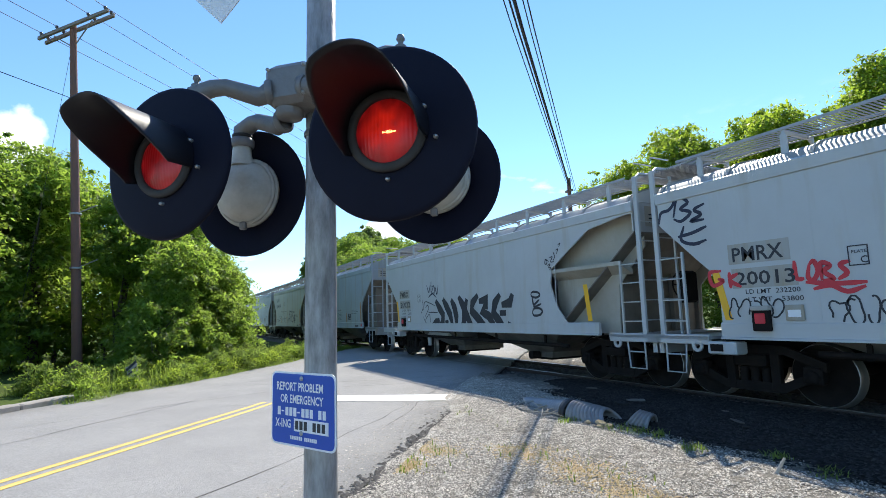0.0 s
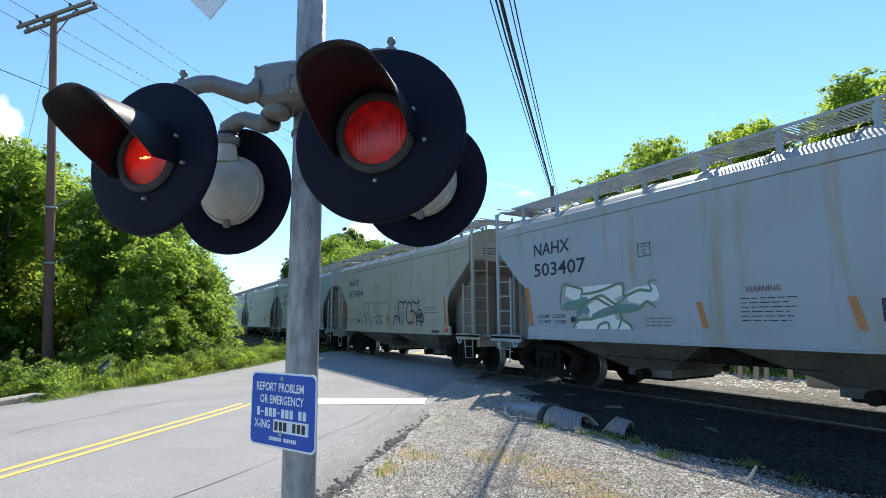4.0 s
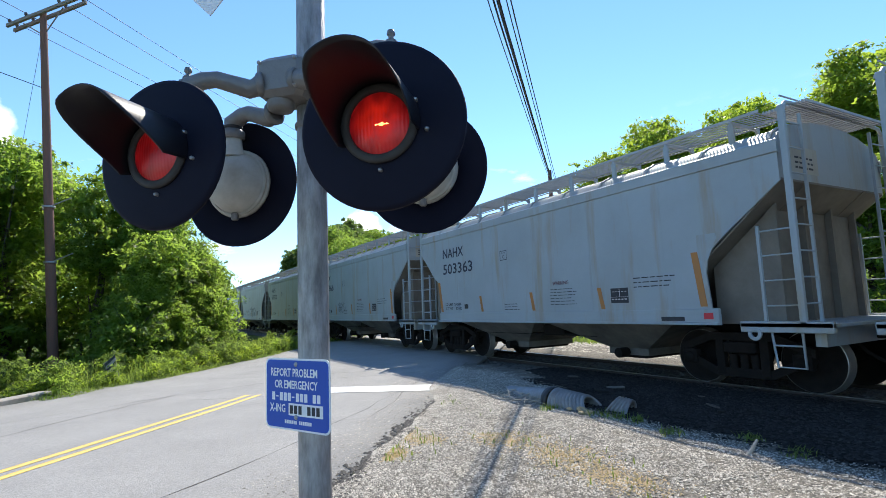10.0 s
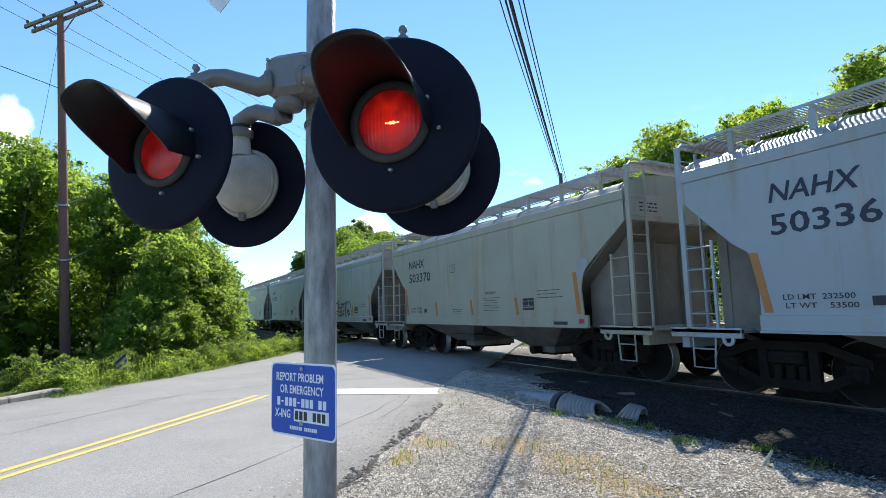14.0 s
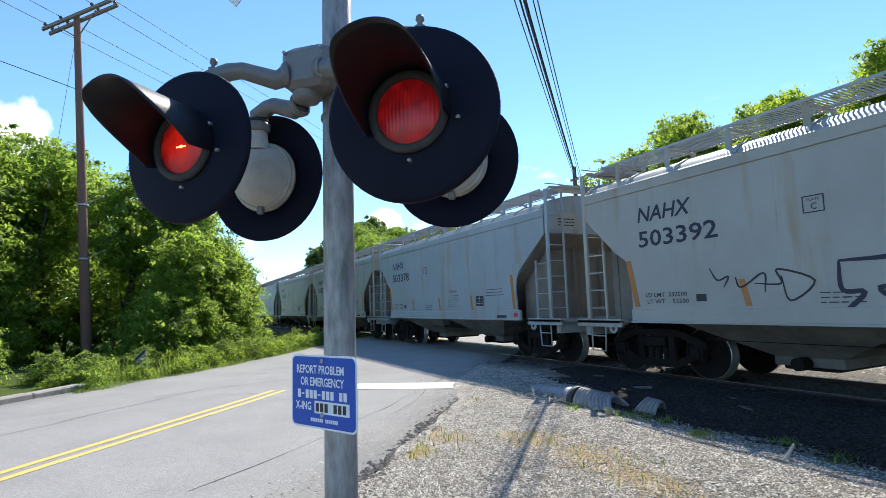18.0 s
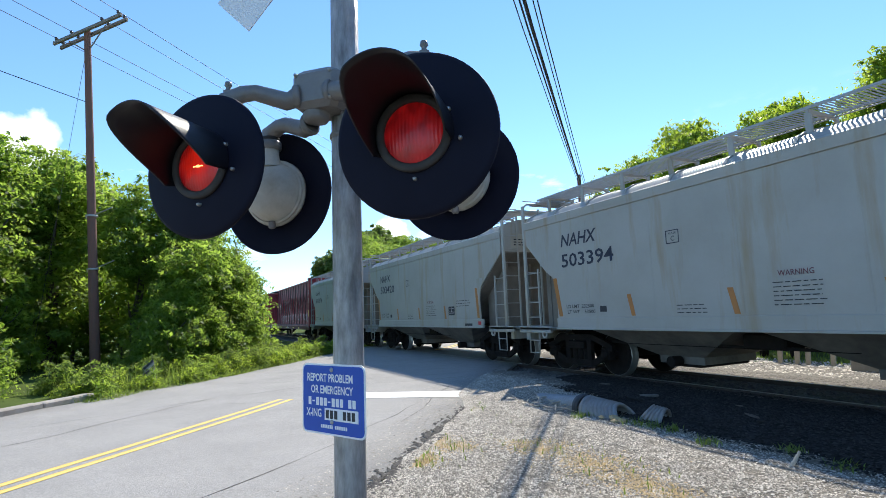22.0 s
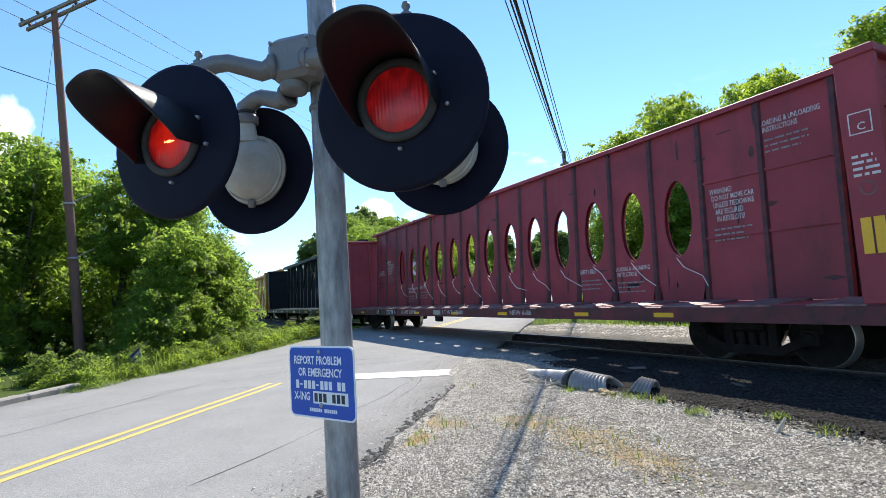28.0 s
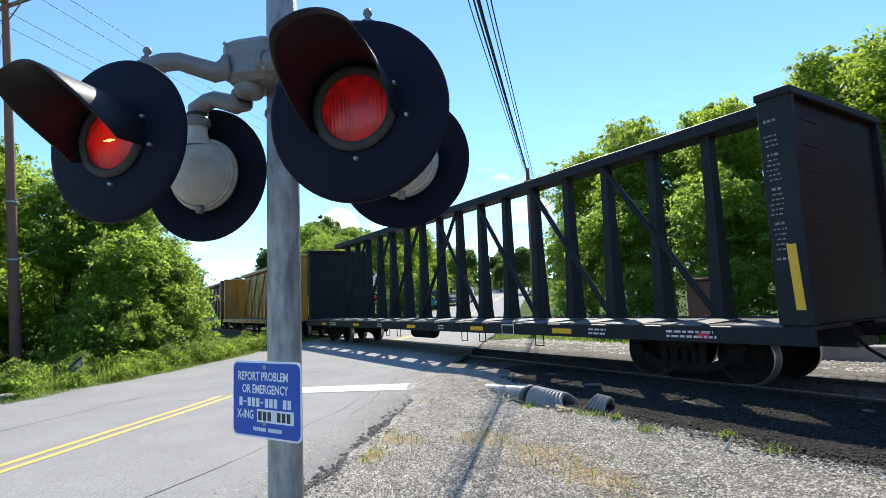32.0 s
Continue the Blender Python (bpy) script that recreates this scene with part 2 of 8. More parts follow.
M["orange_tape"] = mat("faded_orange_reflector", (0.45, 0.18, 0.04), 0.5, tint=(0.3, 0.15, 0.07), scale=6, amount=0.5)
M["yellow_tape"] = mat("yellow_reflector", (0.85, 0.46, 0.02), 0.45, tint=(0.7, 0.37, 0.03), scale=6, amount=0.4)
M["beam_red"] = mat("oxide_red_car_paint", (0.36, 0.045, 0.06), 0.6, tint=(0.2, 0.026, 0.036), scale=0.9, amount=0.8, bump=0.08, bump_scale=7, streak=(0.1, 0.03, 0.03, 0.7))
# darker copy of beam_red: grime, plus shade put into the colour
M["sill_red"] = mat("grimy_shaded_red_sill_paint", (0.16, 0.03, 0.036), 0.7, tint=(0.04, 0.025, 0.024), scale=3.5, amount=0.9, bump=0.1, streak=(0.05, 0.03, 0.03, 0.7))
M["faded_ink"] = mat("faded_white_stencil_paint", (0.33, 0.31, 0.31), 0.7, tint=(0.14, 0.1, 0.1), scale=14, amount=0.8)
M["beam_black"] = mat("black_car_paint", (0.013, 0.014, 0.018), 0.6, spec=0.25, tint=(0.026, 0.025, 0.027), scale=1.5, amount=0.7, bump=0.06, bump_scale=9)
M["beam_yellow"] = mat("yellow_car_paint", (0.62, 0.31, 0.045), 0.55, tint=(0.42, 0.2, 0.045), scale=1.1, amount=0.7, streak=(0.2, 0.11, 0.05, 0.6))
M["beam_brown"] = mat("brown_car_paint", (0.13, 0.055, 0.03), 0.6, tint=(0.08, 0.04, 0.03), scale=1.1, amount=0.7)
M["deck"] = mat("worn_deck_plate", (0.26, 0.17, 0.16), 0.5, tint=(0.09, 0.035, 0.036), scale=3.5, amount=0.9)
M["deck_dark"] = mat("grimy_black_deck_plate", (0.12, 0.112, 0.105), 0.6, tint=(0.06, 0.056, 0.055), scale=3, amount=0.8)
M["cream"] = mat("dusty_cream_car_paint", (0.42, 0.40, 0.34), 0.6, tint=(0.32, 0.28, 0.21), scale=1.3, amount=0.7, streak=(0.2, 0.15, 0.1, 0.6))
M["blue_scuff"] = mat("smeared_blue_paint", (0.2, 0.3, 0.5), 0.6, tint=(0.35, 0.2, 0.25), scale=8, amount=0.7)
M["strap"] = mat("white_webbing", (0.75, 0.74, 0.72), 0.7)
M["mast"] = mat("weathered_aluminium", (0.42, 0.41, 0.405), 0.5, 0.3, tint=(0.16, 0.15, 0.145), scale=28, amount=1.0, bump=0.25, bump_scale=60, stretch=(1.0, 1.0, 0.25), streak=(0.62, 0.61, 0.6, 0.6))
M["casting"] = mat("grey_painted_casting", (0.21, 0.2, 0.195), 0.5, 0.2, tint=(0.15, 0.13, 0.12), scale=12, amount=0.6, bump=0.15, bump_scale=60)
M["visor"] = mat("semi_gloss_black_enamel", (0.009, 0.008, 0.011), 0.42, tint=(0.012, 0.012, 0.018), scale=6, amount=0.6, bump=0.02, bump_scale=8)
M["slope"] = mat("dusty_grey_slope_steel", (0.215, 0.192, 0.16), 0.7, tint=(0.12, 0.10, 0.08), scale=1.6, amount=0.8, streak=(0.12, 0.09, 0.06, 0.7))
M["rib_dark"] = mat("rubbed_dark_red_rib", (0.13, 0.03, 0.036), 0.6, tint=(0.03, 0.022, 0.024), scale=5, amount=1.0)
M["disc"] = mat("black_enamel", (0.0075, 0.008, 0.018), 0.72, spec=0.16, tint=(0.010, 0.011, 0.024), scale=6, amount=0.6, bump=0.02, bump_scale=8)
M["rim"] = mat("dark_grey_rim", (0.055, 0.05, 0.048), 0.7, spec=0.3, tint=(0.03, 0.026, 0.026), scale=18, amount=0.6)
M["housing"] = mat("off_white_lamp_housing", (0.52, 0.51, 0.46), 0.5, tint=(0.30, 0.285, 0.24), scale=9, amount=0.8, bump=0.05)
M["sign_blue"] = mat("blue_sign_sheeting", (0.006, 0.07, 0.42), 0.5, tint=(0.008, 0.078, 0.45), scale=5, amount=0.4)
M["sign_white"] = mat("white_sign_sheeting", (0.82, 0.83, 0.84), 0.4, tint=(0.7, 0.71, 0.72), scale=5, amount=0.4)
M["sign_back"] = mat("bare_aluminium_sheet", (0.5, 0.5, 0.5), 0.4, 0.7)
M["pole"] = mat("weathered_pole_timber", (0.24, 0.105, 0.075), 0.85, tint=(0.15, 0.1, 0.08), scale=3, amount=0.8, bump=0.5, bump_scale=10, stretch=(6, 6, 0.4))
M["arm"] = mat("grey_weathered_timber", (0.3, 0.25, 0.21), 0.9, tint=(0.18, 0.15, 0.13), scale=5, amount=0.7, bump=0.4, bump_scale=16)
M["porcelain"] = mat("dark_insulator", (0.07, 0.06, 0.06), 0.3)
M["wire"] = mat("dark_cable", (0.03, 0.032, 0.036), 0.6)
M["wire_dark"] = mat("steel_bolt", (0.4, 0.4, 0.39), 0.4, 0.7)
M["pipe"] = mat("galvanised_corrugated_steel", (0.31, 0.31, 0.31), 0.5, 0.3, tint=(0.2, 0.17, 0.15), scale=7, amount=0.7, bump=0.1)
M["wood_pale"] = mat("bleached_stick", (0.5, 0.43, 0.34), 0.85, tint=(0.32, 0.26, 0.2), scale=9, amount=0.6, bump=0.3, stretch=(1, 8, 1))
M["concrete"] = mat("worn_concrete", (0.36, 0.33, 0.29), 0.9, tint=(0.22, 0.19, 0.16), scale=3, amount=0.7, bump=0.3, bump_scale=25)
M["bark"] = mat("tree_bark", (0.10, 0.08, 0.06), 0.95, tint=(0.05, 0.04, 0.03), scale=4, amount=0.7, bump=0.7, bump_scale=14, stretch=(3, 3, 0.7))
M["leaf_a"] = mat("sunlit_maple_leaf", (0.08, 0.135, 0.02), 0.5, tint=(0.045, 0.085, 0.014), scale=0.5, amount=0.8, vary=0.8, thin=(0.42, 0.58, 0.08), spec=0.3)
M["leaf_b"] = mat("deep_green_leaf", (0.072, 0.125, 0.022), 0.5, tint=(0.04, 0.078, 0.014), scale=0.5, amount=0.8, vary=0.8, thin=(0.38, 0.54, 0.075), spec=0.3)
M["leaf_far"] = mat("distant_tree_leaf", (0.075, 0.13, 0.04), 0.6, tint=(0.05, 0.09, 0.03), scale=0.5, amount=0.8, vary=0.5, thin=(0.24, 0.34, 0.07))
M["leaf_c"] = mat("yellow_green_leaf", (0.1, 0.155, 0.024), 0.5, tint=(0.07, 0.11, 0.016), scale=0.5, amount=0.8, vary=0.6, thin=(0.46, 0.6, 0.06), spec=0.3)
M["grass"] = mat("roadside_grass", (0.085, 0.145, 0.03), 0.7, tint=(0.13, 0.14, 0.045), scale=0.8, amount=0.7, vary=0.5, thin=(0.26, 0.36, 0.06))
M["dry_grass"] = mat("dry_grass", (0.6, 0.46, 0.22), 0.85, tint=(0.45, 0.36, 0.16), scale=2, amount=0.8, vary=0.35, thin=(0.4, 0.33, 0.12))
M["dirt_red"] = mat("rusty_dirt_patch", (0.5, 0.36, 0.19), 0.95, tint=(0.38, 0.29, 0.17), scale=5, amount=0.8, bump=0.7, bump_scale=50)


def lens_material():
    """Red ribbed glass over a lit bulb: brightest round the bulb."""
    m = bpy.data.materials.new("red_signal_lens")
    m.use_nodes = True
    n, l = m.node_tree.nodes, m.node_tree.links
    b = n["Principled BSDF"]
    b.inputs["Base Color"].default_value = (0.3, 0.004, 0.008, 1)
    b.inputs["Roughness"].default_value = 0.32
    co = n.new("ShaderNodeTexCoord")
    grad = n.new("ShaderNodeTexNoise")
    grad.inputs["Scale"].default_value, grad.inputs["Detail"].default_value = 38.0, 5.0
    l.new(co.outputs["Object"], grad.inputs["Vector"])
    mr = n.new("ShaderNodeMapRange")
    mr.inputs["From Min"].default_value, mr.inputs["From Max"].default_value = 0.3, 0.75
    mr.inputs["To Min"].default_value, mr.inputs["To Max"].default_value = 0.008, 0.10
    l.new(grad.outputs["Fac"], mr.inputs["Value"])
    b.inputs["Emission Color"].default_value = (1.0, 0.02, 0.02, 1)
    l.new(mr.outputs[0], b.inputs["Emission Strength"])
    wv = n.new("ShaderNodeTexWave")
    wv.inputs["Scale"].default_value = 30.0
    l.new(co.outputs["Object"], wv.inputs["Vector"])
    bp = n.new("ShaderNodeBump")
    bp.inputs["Strength"].default_value, bp.inputs["Distance"].default_value = 0.15, 0.004
    l.new(wv.outputs["Fac"], bp.inputs["Height"])
    l.new(bp.outputs[0], b.inputs["Normal"])
    return m


M["lens"] = lens_material()
M["glow"] = mat("lit_bulb_glow", (1.0, 0.42, 0.12), 0.4, tint=(1.0, 0.2, 0.08), scale=30, amount=0.6, glow=3.0)


def halo_material():
    """The glare of a burning bulb in ribbed glass: strong in the middle, gone at the edge, broken by the ribs."""
    m = bpy.data.materials.new("red_bulb_halo")
    m.use_nodes = True
    n, l = m.node_tree.nodes, m.node_tree.links
    n.remove(n["Principled BSDF"])
    glow, clear, mix = n.new("ShaderNodeEmission"), n.new("ShaderNodeBsdfTransparent"), n.new("ShaderNodeMixShader")
    glow.inputs["Color"].default_value, glow.inputs["Strength"].default_value = (1.0, 0.03, 0.01, 1), 0.55
    co, far = n.new("ShaderNodeTexCoord"), n.new("ShaderNodeVectorMath")
    far.operation = "LENGTH"
    l.new(co.outputs["Object"], far.inputs[0])
    fade = n.new("ShaderNodeMapRange")
    fade.interpolation_type = "SMOOTHSTEP"
    fade.inputs["From Min"].default_value, fade.inputs["From Max"].default_value = 0.085, 0.012
    fade.inputs["To Max"].default_value = 0.9
    l.new(far.outputs["Value"], fade.inputs["Value"])
    ribs = n.new("ShaderNodeTexNoise")
    ribs.inputs["Scale"].default_value, ribs.inputs["Detail"].default_value = 45.0, 3.0
    l.new(co.outputs["Object"], ribs.inputs["Vector"])
    part_of = n.new("ShaderNodeMath")
    part_of.operation = "MULTIPLY"
    l.new(fade.outputs[0], part_of.inputs[0])
    l.new(ribs.outputs["Fac"], part_of.inputs[1])
    l.new(part_of.outputs[0], mix.inputs[0])
    l.new(clear.outputs[0], mix.inputs[1])
    l.new(glow.outputs[0], mix.inputs[2])
    l.new(mix.outputs[0], n["Material Output"].inputs["Surface"])
    return m


M["halo"] = halo_material()


# ---- mesh helpers ----
class Build:
    """Collects vertices and faces for one mesh."""

    def __init__(self):
        self.v, self.f, self.smooth = [], [], []

    def add(self, verts, faces, m=None, smooth=False):
        k = len(self.v)
        self.v += [tuple(m @ Vector(p)) for p in verts] if m else [tuple(p) for p in verts]
        self.f += [tuple(i + k for i in f) for f in faces]
        self.smooth += [smooth] * len(faces)
        return self

    def box(self, x0, x1, y0, y1, z0, z1, m=None, bevel=0.0):
        if bevel:
            b = bevel
            vs, fs = [], []
            rings = []
            for z, i in ((z0, b), (z0 + b, 0), (z1 - b, 0), (z1, b)):
                ring = []
                for sx, sy in ((0, 0), (1, 0), (1, 1), (0, 1)):
                    cx, cy = (x1 if sx else x0), (y1 if sy else y0)
                    dx, dy = (-1 if sx else 1), (-1 if sy else 1)
                    if sx == sy:
                        ring += [(cx + dx * i, cy + dy * (b + i), z), (cx + dx * (b + i), cy + dy * i, z)]
                    else:
                        ring += [(cx + dx * (b + i), cy + dy * i, z), (cx + dx * i, cy + dy * (b + i), z)]
                rings.append(ring)
            return self.loft(rings, m=m, caps=True)
        vs = [(x, y, z) for z in (z0, z1) for x, y in ((x0, y0), (x1, y0), (x1, y1), (x0, y1))]
        return self.add(vs, [(3, 2, 1, 0), (4, 5, 6, 7), (0, 1, 5, 4), (1, 2, 6, 5), (2, 3, 7, 6), (3, 0, 4, 7)], m)

    def loft(self, rings, m=None, caps=True, closed=True, smooth=False):
        n = len(rings[0])
        vs = [p for r in rings for p in r]
        fs = []
        for a in range(len(rings) - 1):
            for i in range(n if closed else n - 1):
                j = (i + 1) % n
                fs.append((a * n + i, a * n + j, (a + 1) * n + j, (a + 1) * n + i))
        k = len(self.f)
        self.add(vs, fs, m, smooth)
        if caps:
            self.add(rings[0], [tuple(range(n))[::-1]], m)
            self.add(rings[-1], [tuple(range(n))], m)
        return self

    def tube(self, pts, r, seg=8, caps=True, smooth=True):
        """A round bar along a line of points; r may be a list."""
        pts = [Vector(p) for p in pts]
        rs = r if isinstance(r, (list, tuple)) else [r] * len(pts)
        rings, side = [], None
        for i, p in enumerate(pts):
            d = (pts[min(i + 1, len(pts) - 1)] - pts[max(i - 1, 0)]).normalized()
            if side is None:
                side = d.cross(Vector((0, 0, 1)) if abs(d.z) < 0.9 else Vector((1, 0, 0))).normalized()
            side = (side - d * side.dot(d)).normalized()
            up = d.cross(side)
            rings.append([p + (side * math.cos(a) + up * math.sin(a)) * rs[i] for a in (2 * math.pi * k / seg for k in range(seg))])
        return self.loft(rings, caps=caps, smooth=smooth)

    def spin(self, profile, seg=24, m=None, smooth=True, caps=False):
        """A body turned round the local z axis from (radius, height) pairs."""
        rings = [[(r * math.cos(2 * math.pi * k / seg), r * math.sin(2 * math.pi * k / seg), z) for k in range(seg)] for r, z in profile]
        return self.loft(rings, m=m, caps=caps, smooth=smooth)

    def prism(self, outline, a, b, axis="y", m=None):
        """An outline pushed from a to b along an axis; outline pairs are the other two axes in order."""
        def put(p, q):
            return {"x": (q, p[0], p[1]), "y": (p[0], q, p[1]), "z": (p[0], p[1], q)}[axis]
        return self.loft([[put(p, a) for p in outline], [put(p, b) for p in outline]], m=m)

    def mesh(self, name, material):
        me = bpy.data.meshes.new(name)
        me.from_pydata(self.v, [], self.f)
        me.polygons.foreach_set("use_smooth", self.smooth)
        me.materials.append(material)
        bm = bmesh.new()
        bm.from_mesh(me)
        if len(bm.faces) < 60000:
            bmesh.ops.recalc_face_normals(bm, faces=bm.faces)
        bm.to_mesh(me)
        bm.free()
        me.update()
        return me


def part(name, built, material, parent=None, label="", at=None):
    """One mesh object of its own, under a thing or a part."""
    ob = new(name, built if isinstance(built, bpy.types.Mesh) else built.mesh(name, material))
    if parent:
        ob.parent = parent
    if at is not None:
        ob.matrix_local = at
    if label:
        tagged(ob, label)
    return ob


def thing(name, label, category, group="", kind="", at=None, mesh=None):
    ob = new(name, mesh)
    if mesh is None:
        ob.empty_display_size = 0.2
    if at is not None:
        ob.matrix_world = at
    return tagged(ob, label, category, group, kind)


def lettering(text, height, material, wide=1.0, span=0.0, slant=0.0, bold=0.012):
    """A flat mesh of words in the built-in font, lower left corner at the origin, in the x-z plane facing -y."""
    cu = bpy.data.curves.new("lettering", "FONT")
    cu.body, cu.size, cu.resolution_u, cu.offset = text, height / 0.72, 2, height * bold
    cu.shear = slant
    ob = bpy.data.objects.new("lettering", cu)
    me = bpy.data.meshes.new_from_object(ob)
    bpy.data.objects.remove(ob)
    if span:
        xs = [v.co.x for v in me.vertices]
        wide = span / (max(xs) - min(xs))
    me.transform(Matrix.Diagonal((wide, 1, 1, 1)))
    me.transform(pose(0, 0, 0, 90))
    me.materials.clear()
    me.materials.append(material)
    return me


def smoothstep(v, a, b):
    u = min(max((v - a) / (b - a), 0), 1)
    return u * u * (3 - 2 * u)


def ground_z(x, y):
    """The height of the bare ground: it climbs a little to the track bed."""
    return 0.15 * smoothstep(y, 1, 7.2) + 0.035 * noise.noise(Vector((x * 0.35, y * 0.35, 0))) * smoothstep(abs(y - 9.3), 2.2, 4)


def road_z(y):
    return 0.205 * smoothstep(y, 1, 8) + 0.02


# unit vectors along the road (away over the crossing) and across it (to the near verge)
ALONG, ACROSS = Vector((-0.737, 0.676, 0)), Vector((0.676, 0.737, 0))
ROAD_MID = -6.37        # the yellow line's place across
TRACK_Y, RAIL_TOP = 9.36, 0.227


# ---- ground, road, track ----
def hill(x, y):
    """Beyond the track the land climbs away along the road."""
    u = -0.737 * x + 0.676 * y
    return 0.05 * max(0.0, u - 38) * smoothstep(y, 14, 24) if u < 400 else 18.0 * smoothstep(y, 14, 24)


def land_z(x, y):
    return ground_z(x, y) + hill(x, y)


def ground():
    """One sheet from the camera's feet to the horizon."""
    near_x = [-46 + 0.8 * i for i in range(76)]
    near_y = [-16 + 0.8 * i for i in range(62)]
    far = [8, 20, 40, 80, 160, 320, 640, 1300, 2400]
    xs = [near_x[0] - d for d in reversed(far)] + near_x + [near_x[-1] + d for d in far]
    ys = [near_y[0] - d for d in reversed(far)] + near_y + [near_y[-1] + d for d in far]
    b = Build()
    vs = [(x, y, land_z(x, y) - 0.13 * (1 - smoothstep(abs(y - TRACK_Y), 1.7, 2.6))) for y in ys for x in xs]
    n = len(xs)
    fs = [(j * n + i, j * n + i + 1, (j + 1) * n + i + 1, (j + 1) * n + i) for j in range(len(ys) - 1) for i in range(n - 1)]
    b.add(vs, fs, smooth=True)
    tagged(new("ground", b.mesh("ground", M["soil"])), "grassy earth reaching to the far tree line", "ground", kind="structure")


ground()


def strip(name, label, category, u0, u1, lo, hi, step, material, lift=0.0, height=road_z, cells=1, ragged=0.0, thick=0.04, skew=0.0, drift=0.0):
    """A band along the road between two offsets from its middle, following the rise to the rails."""
    b = Build()
    top, under = [], []
    us = [u0 + (u1 - u0) * i / max(1, round((u1 - u0) / step)) for i in range(max(1, round((u1 - u0) / step)) + 1)]
    ws = [lo + (hi - lo) * j / cells for j in range(cells + 1)]
    for u in us:
        for w in ws:
            k = ragged * (noise.noise(Vector((u * 0.9, w, 3))) + 0.6 * noise.noise(Vector((u * 3.1, w, 7))) + 0.5 * noise.noise(Vector((u * 9.0, w, 2)))) if w in (ws[0], ws[-1]) else 0
            p = ALONG * (u - skew * (w - lo)) + ACROSS * (ROAD_MID + w + k + drift * (9 - max(u, 0.0)))
            top.append((p.x, p.y, height(p.y) + hill(p.x, p.y) + lift))
    n = len(ws)
    fs = [(i * n + j, i * n + j + 1, (i + 1) * n + j + 1, (i + 1) * n + j) for i in range(len(us) - 1) for j in range(cells)]
    k = len(top)
    b.add(top + [(x, y, z - thick) for x, y, z in top], fs, smooth=True)
    rim = []
    for i in range(len(us) - 1):
        for j in (0, n - 1):
            rim.append((i * n + j, (i + 1) * n + j, (i + 1) * n + j + k, i * n + j + k))
    b.f += rim
    b.smooth += [False] * len(rim)
    return tagged(new(name, b.mesh(name, material)), label, category, kind="structure")


strip("road", "worn grey two-lane asphalt road over a level crossing", "road", -30, 150, -4.95, 4.1, 0.5, M["asphalt"], cells=8, ragged=0.12, thick=0.06)
strip("road_edge", "crumbled dark asphalt edge beside the gravel", "road edge", -12, 9.2, 3.97, 4.22, 0.06, M["asphalt_edge"], lift=-0.006, cells=2, ragged=0.13, thick=0.05)
for off in (-0.19, 0.07):
    strip("yellow_line", "double yellow centre line on the asphalt", "road marking", -30, 9.9, off, off + 0.12, 0.5, M["yellow_line"], lift=0.006, ragged=0.006, thick=0.004, drift=0.034)
for off in (-0.19, 0.07):
    strip("yellow_line", "double yellow centre line beyond the crossing", "road marking", 21, 150, off, off + 0.12, 1.0, M["yellow_line"], lift=0.006, thick=0.004)
strip("stop_line", "white painted stop line across the lane", "road marking", 9.98, 10.62, 0.35, 3.85, 0.64, M["white_line"], lift=0.008, cells=6, ragged=0.02, thick=0.004, skew=0.06)


def lot_rim(u):
    """How far from the road's middle the gravel begins: it spills over the asphalt near the crossing."""
    return 4.25 - 0.5 * smoothstep(u, 8.6, 10.4) + 0.09 * noise.noise(Vector((u * 1.6, 0, 2)))


def lot_z(u, w):
    p = ALONG * u + ACROSS * (ROAD_MID + w)
    z = ground_z(p.x, p.y) + 0.028 + 0.03 * noise.noise(Vector((p.x * 1.3, p.y * 1.3, 5))) + 0.012 * noise.noise(Vector((p.x * 5, p.y * 5, 9)))
    z += 0.08 * math.exp(-((w - 4.9) / 0.8) ** 2) * smoothstep(u, 8.4, 11)
    shed = 1 - smoothstep(w, 4.4, 5.8)
    z = max(z, shed * (road_z(p.y) + 0.004 + 0.02 * smoothstep(w, lot_rim(u), 4.6)) + (1 - shed) * z)
    return p.x, p.y, z if p.y < 7.4 else min(z, 0.14)


def gravel_lot():
    """The gravel beside the road, from the verge to the track."""
    b = Build()
    rows, cols = 90, 64
    vs = []
    for i in range(rows + 1):
        u = -12 + 26 * i / rows
        vs += [lot_z(u, lot_rim(u) + 15 * (j / cols) ** 1.4) for j in range(cols + 1)]
    n = cols + 1
    b.add(vs, [(i * n + j, i * n + j + 1, (i + 1) * n + j + 1, (i + 1) * n + j) for i in range(rows) for j in range(cols)], smooth=True)
    tagged(new("gravel_lot", b.mesh("gravel_lot", M["gravel"])), "pale crushed-stone lot beside the road", "gravel", kind="structure")


gravel_lot()


def band_sheet(name, label, category, y0, y1, x0, x1, lift, material, rough=0.02):
    """A loose surface along the track."""
    b = Build()
    nx, ny = int((x1 - x0) / 0.4), 12
    vs = []
    for i in range(nx + 1):
        x = x0 + (x1 - x0) * i / nx
        for j in range(ny + 1):
            e = j / ny
            ya = y0(x) if callable(y0) else y0
            y = ya + (y1 - ya) * e + 0.22 * noise.noise(Vector((x * 0.7, 3 * e, 4)))
            edge = -0.06 if j in (0, ny) else 0.0
            vs.append((x, y, land_z(x, y) + lift + edge + rough * noise.noise(Vector((x * 1.7, y * 1.7, 6)))))
    n = ny + 1
    b.add(vs, [(i * n + j, (i + 1) * n + j, (i + 1) * n + j + 1, i * n + j + 1) for i in range(nx) for j in range(ny)], smooth=True)
    tagged(new(name, b.mesh(name, material)), label, category, kind="structure")


